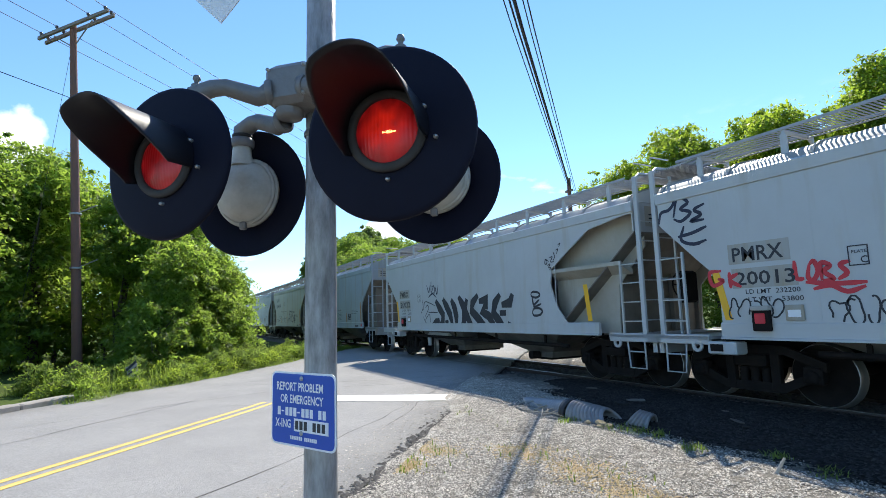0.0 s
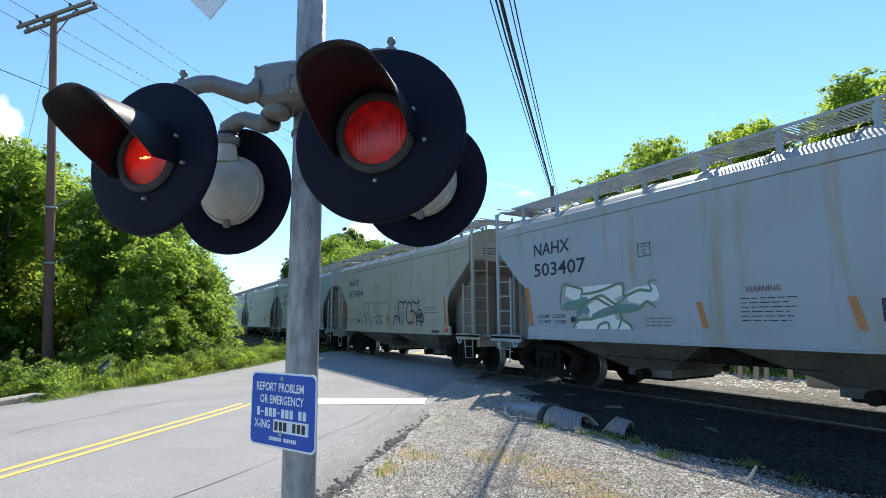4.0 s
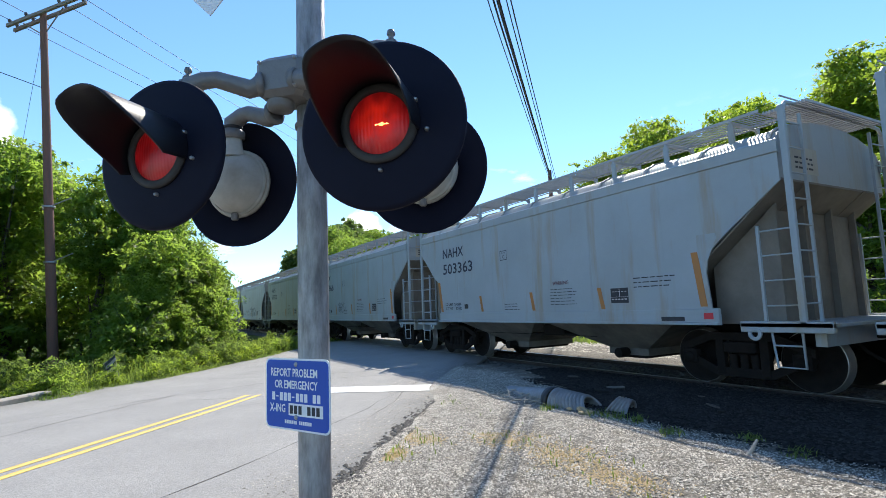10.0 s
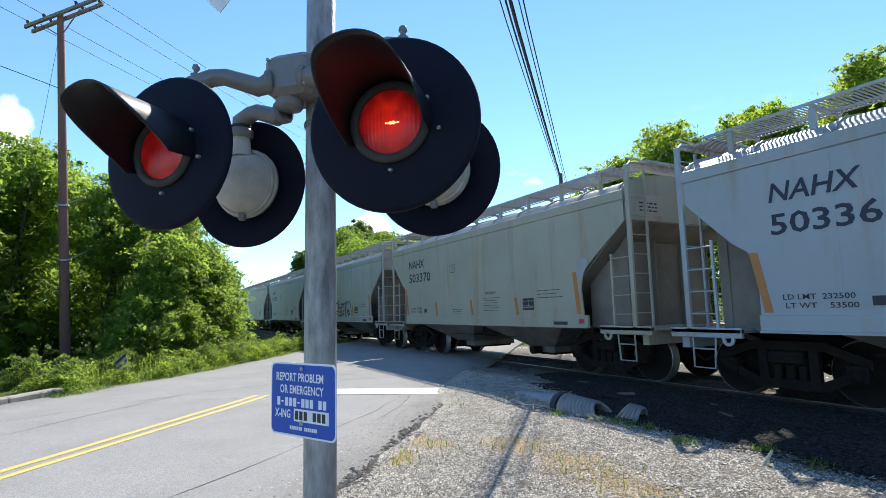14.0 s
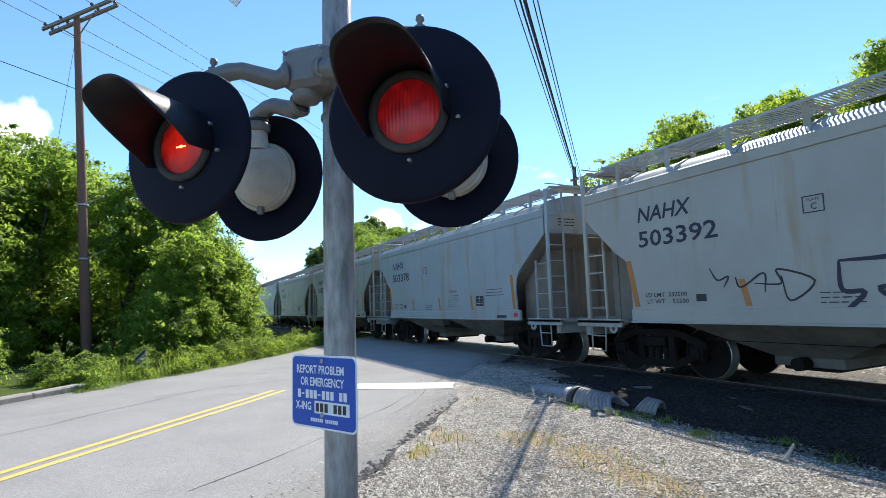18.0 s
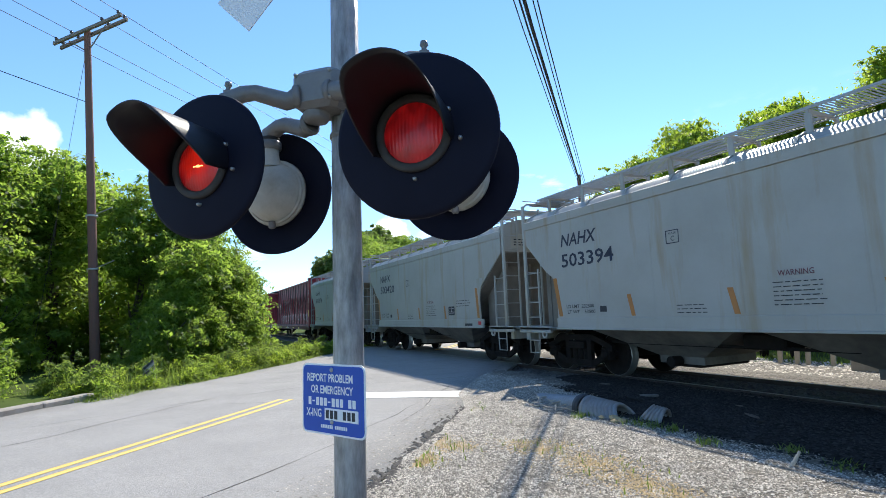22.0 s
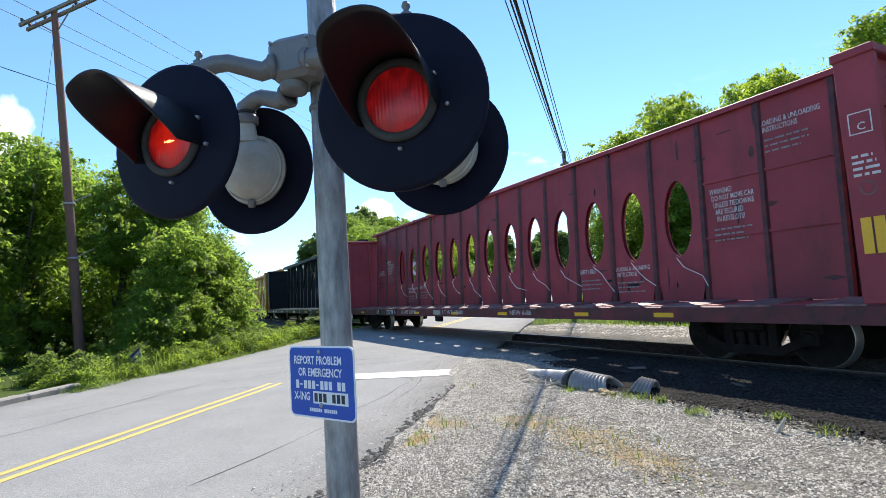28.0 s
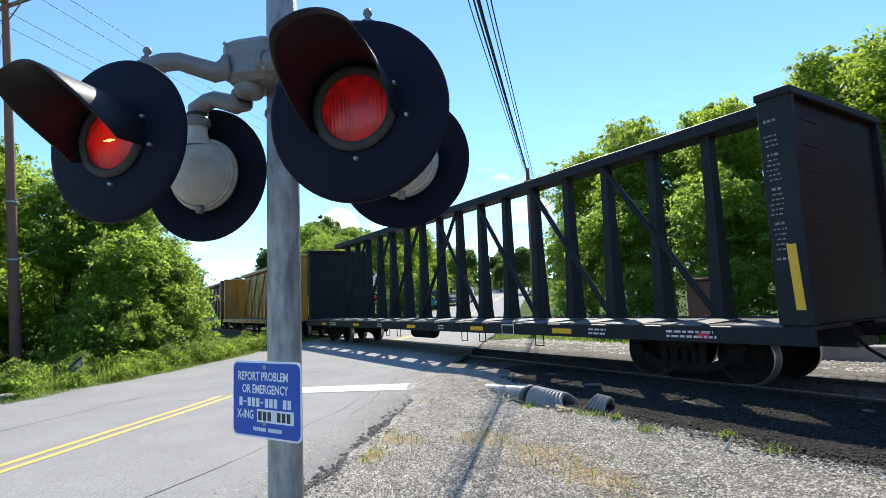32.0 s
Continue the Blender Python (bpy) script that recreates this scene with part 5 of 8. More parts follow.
TAG_414 = (
    ((1.08, 1.29), (0.97, 1.6), (0.91, 2.08), (1.27, 2.07), (1.52, 2.1), (1.6, 1.99), (1.55, 1.59), (1.62, 1.41), (1.91, 1.3)),
    ((1.24, 1.32), (1.29, 1.64), (1.28, 1.96), (1.39, 2.06)),
    ((1.6, 1.99), (1.71, 2.05), (1.84, 2.06), (1.92, 1.95), (1.92, 1.76)),
    ((1.92, 1.97), (2.04, 2.08), (2.17, 2.04), (2.31, 2.0), (2.42, 2.04), (2.48, 2.1), (2.47, 1.82)),
    ((0.48, 1.26), (0.51, 1.46), (0.66, 1.62), (0.86, 1.6), (0.99, 1.46), (1.08, 1.29)),
    ((1.79, 1.69), (1.92, 1.76), (2.1, 1.75), (2.26, 1.62), (2.34, 1.33), (2.17, 1.06)),
    ((2.32, 1.7), (2.4, 1.78), (2.56, 1.8), (2.68, 1.7), (2.83, 1.44), (2.6, 1.39), (2.64, 1.29), (2.84, 1.22), (2.58, 1.07)),
    ((1.71, 1.39), (2.12, 1.4)),
    ((0.48, 1.26), (0.54, 1.15), (0.65, 1.07)),
    ((1.24, 1.29), (1.2, 1.16), (1.09, 1.09)),
    ((1.85, 1.28), (1.8, 1.11), (1.76, 1.05)),
)
TAG_392 = (
    ((-2.77, 1.93), (-2.64, 1.73), (-2.45, 1.78), (-2.54, 1.61)),
    ((-2.34, 1.77), (-2.25, 1.6), (-1.89, 1.8), (-1.89, 1.51)),
    ((-2.04, 1.65), (-1.65, 1.63), (-1.69, 1.84), (-1.2, 1.65), (-1.54, 1.38), (-1.64, 1.74)),
)
PIECE_392 = (
    ((-0.89, 1.89), (-0.49, 1.89), (-0.1, 1.88), (-0.1, 1.53), (-0.47, 1.52), (-0.25, 1.29), (-0.11, 1.01)),
    ((-0.89, 1.89), (-0.88, 1.51), (-0.63, 1.47), (-0.86, 1.22), (-0.93, 1.04)),
    ((-0.07, 1.88), (-0.23, 1.91), (-0.18, 1.98), (0.01, 1.98), (0.01, 1.72), (0.38, 1.7), (0.35, 1.85), (0.6, 1.85), (0.62, 1.65), (0.71, 1.82), (0.83, 1.89), (0.94, 1.87), (0.97, 1.72)),
    ((0.01, 1.48), (0.36, 1.5), (0.51, 1.38), (0.63, 1.38)),
    ((-0.06, 1.31), (0.21, 1.31), (0.5, 1.28)),
    ((0.38, 1.7), (0.41, 1.43), (0.46, 1.28)),
    ((0.99, 1.96), (1.14, 1.97), (1.16, 1.83), (1.34, 1.94), (1.54, 1.94), (1.71, 1.82), (1.83, 1.57), (1.86, 1.25)),
    ((0.99, 1.96), (1.02, 1.64), (1.01, 1.41), (0.96, 1.24), (1.14, 1.3), (1.24, 1.24)),
    ((1.26, 1.48), (1.63, 1.36), (1.32, 1.59), (1.46, 1.28), (1.53, 1.58), (1.26, 1.48)),
    ((0.8, 1.54), (0.68, 1.46), (0.78, 1.3)),
)
LINES_407 = (
    ((-3.32, 1.69), (-3.33, 1.96), (-3.21, 2.2), (-2.95, 2.14), (-2.69, 2.07), (-2.67, 1.97), (-2.17, 2.02), (-1.72, 2.13), (-1.62, 2.06), (-1.62, 1.89), (-1.28, 1.98), (-1.01, 1.96), (-1.06, 2.12), (-0.87, 2.13)),
    ((-3.32, 1.69), (-2.94, 1.68), (-2.5, 1.84), (-2.17, 1.92), (-1.96, 1.81), (-1.79, 1.75), (-1.54, 1.9)),
    ((-2.91, 1.47), (-2.77, 1.6), (-2.59, 1.78), (-2.33, 1.87), (-2.11, 1.78), (-1.83, 1.65)),
    ((-3.03, 1.17), (-2.87, 1.43), (-2.45, 1.47), (-2.05, 1.58), (-1.8, 1.62), (-1.71, 1.46), (-1.87, 1.16)),
    ((-2.39, 1.15), (-2.26, 1.35), (-2.03, 1.39), (-2.02, 1.16)),
    ((-1.71, 1.46), (-1.52, 1.36), (-1.41, 1.18)),
    ((-1.7, 1.58), (-1.31, 1.64), (-1.12, 1.77), (-0.94, 1.66)),
    ((-2.74, 1.97), (-2.67, 1.8), (-2.85, 1.72)),
)
FILL_407 = (
    ((-3.17, 2.05), (-2.74, 1.97), (-2.09, 1.98), (-1.66, 1.99)),
    ((-2.88, 1.28), (-2.37, 1.37), (-1.85, 1.47)),
    ((-1.54, 1.87), (-1.05, 1.91), (-0.89, 1.97)),
    ((-2.23, 1.23), (-1.86, 1.3), (-1.47, 1.25)),
    ((-2.6, 1.63), (-2.04, 1.7), (-1.79, 1.69)),
)
TEAL_407 = (
    ((-3.25, 1.75), (-2.84, 1.78), (-2.54, 1.86)),
    ((-2.44, 1.51), (-1.98, 1.62), (-1.76, 1.65), (-1.3, 1.67)),
    ((-2.86, 1.55), (-2.68, 1.68), (-2.52, 1.59)),
)
BLOCK_22 = (
    ((-2.04, 1.98), (-1.77, 1.72), (-1.54, 1.52), (-1.56, 1.3), (-1.83, 1.07)),
    ((-2.4, 1.11), (-2.02, 1.28), (-1.78, 1.35)),
    ((-1.53, 2.01), (-1.3, 1.78), (-1.05, 1.5), (-0.94, 1.22)),
    ((-1.39, 1.26), (-1.18, 1.28)),
    ((-0.98, 1.97), (-0.78, 1.74), (-0.67, 1.45), (-0.67, 1.21)),
    ((-0.51, 2.04), (-0.29, 1.81), (-0.01, 1.43), (0.29, 1.1)),
    ((-0.01, 1.95), (-0.18, 1.58), (-0.23, 1.23), (-0.43, 1.07)),
)
VINE_22 = (
    ((-2.7, 2.53), (-2.53, 2.27), (-2.42, 2.51)),
    ((-2.34, 2.62), (-2.37, 2.27)),
    ((-2.29, 2.44), (-2.16, 2.47), (-2.33, 2.24), (-2.14, 2.24)),
    ((-2.1, 2.2), (-2.06, 2.43), (-1.94, 2.18), (-1.83, 2.46)),
    ((-2.59, 2.1), (-2.25, 2.21), (-1.97, 2.07)),
)
SKETCH_22 = (
    ((-2.99, 1.67), (-2.84, 1.96), (-2.39, 1.89), (-2.1, 1.81)),
    ((-2.8, 1.76), (-2.67, 1.85), (-2.57, 1.75), (-2.69, 1.61), (-2.86, 1.47)),
    ((-3.0, 1.47), (-2.73, 1.22), (-2.34, 1.18)),
    ((-3.04, 2.02), (-3.0, 1.77), (-3.18, 1.57)),
    ((-2.58, 1.61), (-2.25, 1.6), (-1.91, 1.59)),
    ((-2.89, 1.32), (-2.53, 1.54), (-2.44, 1.27)),
)
TAG_13 = (
    ((-6.3, 3.4), (-6.08, 3.42), (-5.95, 3.33), (-6.06, 3.21), (-6.23, 3.18), (-6.29, 2.99)),
    ((-5.98, 3.06), (-5.87, 3.39), (-5.68, 3.27), (-5.83, 3.18), (-5.64, 3.09), (-5.83, 2.97), (-5.98, 3.03)),
    ((-5.37, 3.19), (-5.57, 3.12), (-5.45, 3.02), (-5.65, 2.94), (-5.4, 2.93)),
    ((-5.92, 2.71), (-5.64, 2.74), (-5.37, 2.81)),
    ((-5.79, 2.88), (-5.86, 2.65), (-5.63, 2.55), (-5.39, 2.59)),
)
RED_13 = (
    ((-4.09, 2.11), (-4.08, 1.87), (-3.98, 1.85)),
    ((-3.9, 2.04), (-3.84, 2.08), (-3.8, 1.94), (-3.87, 1.82), (-3.93, 1.87), (-3.9, 2.04)),
    ((-3.76, 1.81), (-3.76, 2.04), (-3.65, 2.0), (-3.73, 1.93), (-3.62, 1.82), (-3.75, 1.81)),
    ((-3.41, 2.04), (-3.53, 2.0), (-3.46, 1.89), (-3.57, 1.81)),
    ((-3.97, 1.8), (-3.6, 1.76), (-3.25, 1.76)),
    ((-3.88, 1.7), (-3.67, 1.74), (-3.48, 1.65), (-3.27, 1.71)),
    ((-5.19, 2.06), (-5.39, 2.04), (-5.35, 1.84), (-5.17, 1.9), (-5.26, 1.94)),
    ((-5.06, 2.03), (-5.05, 1.78)),
    ((-4.92, 2.0), (-5.06, 1.91), (-4.88, 1.79)),
)
BLOCK_REST = (
    ((0.61, 2.03), (0.31, 1.83), (0.24, 1.6), (0.62, 1.36), (1.08, 1.08)),
    ((0.66, 1.85), (1.08, 1.91), (1.01, 1.7), (0.8, 1.57), (1.15, 1.44), (1.48, 1.11)),
    ((1.73, 2.0), (1.48, 1.78), (1.39, 1.52), (1.66, 1.29), (1.92, 1.07)),
    ((2.3, 1.98), (2.18, 1.76), (1.79, 1.72)),
    ((1.69, 1.51), (1.98, 1.51)),
    ((2.04, 1.23), (2.41, 1.1)),
)
RINGS_22 = (
    ((3.06, 1.95), (3.15, 1.99), (3.35, 1.96), (3.39, 1.89), (3.26, 1.85), (3.1, 1.88), (3.06, 1.95)),
    ((3.11, 1.85), (3.16, 1.69), (3.38, 1.8)),
    ((3.16, 1.69), (3.19, 1.63), (3.45, 1.7)),
    ((3.09, 1.51), (3.17, 1.59), (3.38, 1.59), (3.47, 1.52), (3.37, 1.44), (3.15, 1.43), (3.09, 1.51)),
)
SCRAWL_22 = (
    ((3.66, 2.72), (3.73, 2.67), (3.71, 2.6), (3.65, 2.62), (3.69, 2.71), (3.79, 2.65)),
    ((3.74, 2.56), (3.84, 2.59), (3.78, 2.51), (3.86, 2.51), (3.81, 2.46)),
    ((3.81, 2.73), (3.93, 2.75), (3.86, 2.64), (3.98, 2.63)),
    ((3.97, 2.85), (4.01, 2.74), (3.95, 2.65)),
    ((4.06, 2.88), (4.13, 2.9), (4.08, 2.79)),
    ((4.14, 2.99), (4.22, 3.02), (4.17, 2.94)),
)


NAHX = hopper_car("covered_hopper_car", "pale grey two-bay covered hopper car with roof walkways and corner ladders")
standard = [("503407", -27.08, "car_blue"), ("503414", -39.57, "car_tan2"), ("503396", -52.0, "car_blue"), ("503363", -64.45, "car_blue"), ("503366", -76.69, "car_blue"),
            ("503370", -89.1, "car_tan"), ("503392", -101.44, "car_grey"), ("503378", -114.0, "car_blue"), ("503394", -126.22, "car_grey"), ("503420", -138.5, "car_grey"), ("503374", -150.95, "car_blue")]
TRAIN = []
for i, (number, place, paint) in enumerate(standard):
    car = NAHX if i == 0 else copy_thing(NAHX, Matrix.Identity(4))
    TRAIN.append((car, place))
    colour = M["car_tan" if paint == "car_tan2" else paint]
    if i:
        repaint(car, {"cool_grey_car_paint": colour})
for i, (number, place, paint) in enumerate(standard):
    standard_marks(TRAIN[i][0], number, i)
rnd = random.Random(21)
c407, c414, c366, c392, c420 = TRAIN[0][0], TRAIN[1][0], TRAIN[4][0], TRAIN[6][0], TRAIN[9][0]
flat(c407, spray(FILL_407, 0.3, 0), "silver_ink", "pale green and silver graffiti piece")
flat(c407, spray(TEAL_407, 0.17, -0.002), "teal_ink", "teal graffiti shading")
flat(c407, spray(LINES_407, 0.055, -0.004), "green_ink", "dark green graffiti outline")
flat(c414, spray(LOOPS_414, 0.026, 0), "black_ink", "thin black graffiti loops")
flat(c414, spray(TAG_414, 0.062, 0), "black_ink", "black brushed graffiti tag")
flat(c366, strokes(loopy(rnd, -1.9, 1.42, 0.95, 0.42, 6), 0.02, 0), "black_ink", "small grey graffiti tag")
flat(c392, spray(TAG_392, 0.03, 0), "black_ink", "black graffiti tag")
flat(c392, spray(PIECE_392, 0.062, 0), "navy_ink", "dark navy outlined graffiti letters with a star")

# the two leading white cars with spray paint
PMRX = hopper_car("covered_hopper_car", "white covered hopper car heavily tagged with graffiti", E=6.3, paint="car_white", text="PMRX", sill=1.0, eave=3.5, bottom=5.25)
lead = copy_thing(PMRX, Matrix.Identity(4))
TRAIN += [(PMRX, -13.3), (lead, -0.1)]
for car, number in ((PMRX, "20022"), (lead, "20013")):
    write_on(car, [("PMRX", 0.22, -5.0, 2.18, "black_ink", -0.76), (number, 0.2, -4.97, 1.82, "black_ink", -0.87), ("LD LMT  232200", 0.07, -4.83, 1.68, "black_ink", -0.78), ("LT WT    53800", 0.07, -4.8, 1.56, "black_ink", -0.78),
                   ("CAR EQUIPPED WITH", 0.085, -3.05, 1.12, "navy_ink", 1.0), ("MAXIMUM OPERATING", 0.085, -3.05, 1.02, "navy_ink", 1.0), ("C", 0.09, -3.3, 2.0, "black_ink", 1.0), ("PLATE", 0.04, -3.39, 2.13, "black_ink", -0.17)])
    for x0, x1, z0, z1 in ((-5.05, -4.13, 2.14, 2.45), (-5.02, -4.06, 1.77, 2.07)):
        part("number_panel", Build().box(x0, x1, 0, 0.001, z0, z1), M["car_grey"], car, "greyed stencil patch", at=pose(0, -1.6045, 0))
    b = Build()
    for x0, x1, z0, z1 in ((-3.43, -3.2, 2.215, 2.23), (-3.43, -3.2, 1.97, 1.985), (-3.43, -3.415, 1.985, 2.215), (-3.215, -3.2, 1.985, 2.215)):
        b.box(x0, x1, -0.001, 0, z0, z1)
    part("plate_mark", b, M["black_ink"], car, "outlined square mark", at=pose(0, -1.607, 0))
    lamp_box = part("marker_lamp", Build().box(-4.72, -4.47, -0.09, 0, 1.13, 1.45, bevel=0.012), M["grime"], car, "small dark lamp box", at=pose(0, -1.605, 0))
    part("lamp_glass", Build().box(-4.67, -4.52, -0.1, -0.09, 1.24, 1.39, bevel=0.01), M["red_ink"], lamp_box, "red lamp glass")
    part("lamp_cap", Build().box(-4.73, -4.46, -0.1, 0, 1.43, 1.5, bevel=0.01), M["car_grey"], lamp_box, "pale cap")
    holder = part("card_holder", Build().box(-4.27, -4.02, -0.025, 0, 1.28, 1.5, bevel=0.008), M["car_grey"], car, "pale route card holder", at=pose(0, -1.605, 0))
    part("card", Build().box(-4.23, -4.06, -0.003, 0, 1.33, 1.43), M["sign_white"], holder, "white card", at=pose(0, -0.026, 0))
    tool_box = part("sill_box", Build().box(-5.52, -5.04, -0.15, 0.15, 0.76, 0.96, bevel=0.02), M["car_white"], car, "pale box below the sill", at=pose(0, -1.5, 0))
    part("box_lid", Build().box(-5.46, -5.24, -0.012, 0, 0.81, 0.92, bevel=0.005), M["grime"], tool_box, "dark square label", at=pose(0, -0.152, 0))
    ring = part("brake_wheel", Build().spin([(0.24, -0.02), (0.26, 0), (0.24, 0.02), (0.22, 0), (0.24, -0.02)], 24, m=pose(-6.72, -0.6, 1.95, 0, 90)), M["grime"], car, "dark round brake wheel")
    for a in (0, 60, 120):
        c, q = 0.24 * math.cos(radians(a)), 0.24 * math.sin(radians(a))
        part("spoke", Build().tube([(-6.72, -0.6 - c, 1.95 - q), (-6.72, -0.6 + c, 1.95 + q)], 0.018, 6), M["grime"], ring)
    part("brake_housing", Build().box(-6.7, -6.5, -0.8, -0.4, 1.6, 2.2, bevel=0.04), M["grime"], car, "dark brake gear housing")
    b = Build().tube([(-3.0, -1.35, 0.9), (-2.95, -1.4, 0.72), (-2.95, -1.4, 0.5)], 0.07, 10)
    b.tube([(-3.0, -1.35, 0.9), (-1.6, -1.35, 0.88)], 0.07, 10)
    part("outlet_pipe", b, M["car_grey"], car, "pale discharge pipe below the sill")
    part("side_pipe", Build().tube([(-4.0, -1.42, 0.82), (0.4, -1.42, 0.78), (4.1, -1.42, 0.74)], 0.045, 10), M["grime"], car, "long dark pipe under the sill")
    for x in (-3.4, -1.1, 1.2, 3.3):
        part("hanger", Build().box(x - 0.03, x + 0.03, -1.44, -1.4, 0.76, 1.02), M["grime"], car, "steel pipe hanger")
flat(PMRX, strokes([[(x, z, 1.0 if i not in (0, len(line) - 1) else 0.55) for i, (x, z) in enumerate(line)] for line in BLOCK_22 + BLOCK_REST], 0.27, 0), "black_ink", "large black slanted graffiti letters")
flat(PMRX, spray(SKETCH_22, 0.03, 0), "black_ink", "black graffiti sketch")
flat(PMRX, spray(VINE_22, 0.045, 0), "navy_ink", "small navy graffiti tag")
flat(PMRX, spray(RINGS_22, 0.055, 0), "black_ink", "black ringed graffiti tag")
flat(PMRX, spray(SCRAWL_22, 0.025, 0), "black_ink", "thin black graffiti scrawl")
flat(lead, spray(TAG_13, 0.06, 0), "navy_ink", "black graffiti tag")
flat(lead, spray(RED_13, 0.065, 0), "red_ink", "red graffiti letters")
flat(lead, strokes(loopy(rnd, -5.1, 1.3, 0.8, 0.3, 5), 0.025, -0.003), "black_ink", "thin black graffiti scrawl")
flat(lead, strokes(loopy(rnd, -3.7, 1.25, 0.95, 0.3, 5), 0.025, 0), "black_ink", "thin black graffiti scrawl")
flat(lead, strokes(loopy(rnd, -2.9, 1.2, 2.2, 1.6, 3), 0.05, 0), "navy_ink", "round navy graffiti outlines")


# ---- centre-beam flat cars ----
def beam_base(car, paint, half):
    b = Build()
    b.box(-half, half, -0.35, 0.35, 0.62, 0.98)
    b.box(-half, half, -1.5, 1.5, 0.93, 0.99)
    part("deck", b, M[paint], car, "worn steel deck")
    for s in (-1, 1):
        b = Build().prism([(s * 1.5, 0.72), (s * 1.56, 0.72), (s * 1.56, 0.96), (s * 1.5, 0.98)], -half, half, "x")
        part("side_sill", b, M["sill_red" if paint == "beam_red" else paint], car, "deep grimy side sill, shade-darkened on the red car")
        for k in range(18):
            x = -half + 0.7 + (2 * half - 1.4) * k / 17
            b = Build()
            b.add([(x - 0.42, s * 1.54, 0.99), (x + 0.3, s * 1.54, 0.99), (x + 0.36, s * 0.5, 1.035), (x - 0.36, s * 0.5, 1.035), (x - 0.42, s * 1.54, 0.965), (x + 0.3, s * 1.54, 0.965), (x + 0.36, s * 0.5, 0.995), (x - 0.36, s * 0.5, 0.995)],
                  [(0, 1, 2, 3), (4, 7, 6, 5), (0, 4, 5, 1), (1, 5, 6, 2), (2, 6, 7, 3), (3, 7, 4, 0)])
            part("riser", b, M["deck" if paint == "beam_red" else "deck_dark"], car, "worn load riser")
    for s in (-1, 1):
        truck(car, s * (half - 2.26))
        coupler(car, s * (half - 0.05), s)


def end_wall(car, paint, s, half, height, depth=0.45, plain=False):
    """A full-width bulkhead of posts and sheet."""
    x0, x1 = sorted((s * (half - depth), s * half))
    b = Build()
    b.box(x0 + 0.1, x1 - 0.1, -1.45, 1.45, 1.0, height - 0.08)
    wall = part("bulkhead", b, M[paint], car, "full-width steel bulkhead")
    for y in (-1.52, 1.4) if plain else (-1.52, -0.5, 0.42, 1.4):
        w = 0.12
        b = Build().box(x0, x1, y, y + w, 0.99, height - 0.05, bevel=0.012)
        part("bulkhead_post", b, M[paint], wall)
    b = Build()
    b.box(x0 - 0.02, x1 + 0.02, -1.55, 1.55, height - 0.1, height + 0.02, bevel=0.015)
    for z in () if plain else (1.8, 2.7, 3.5):
        b.box(x0 + 0.06, x1 - 0.06, -1.47, 1.47, z, z + 0.1)
    part("bulkhead_beam", b, M[paint], wall)
    for z in [1.3 + 0.36 * i for i in range(8)]:
        b = Build().tube([(x1 if s > 0 else x0, -1.35, z), (x1 if s > 0 else x0, -0.95, z)], 0.014, 6)
        part("grab_rung", b, M[paint], wall, at=pose(s * 0.04, 0, 0))
    return wall


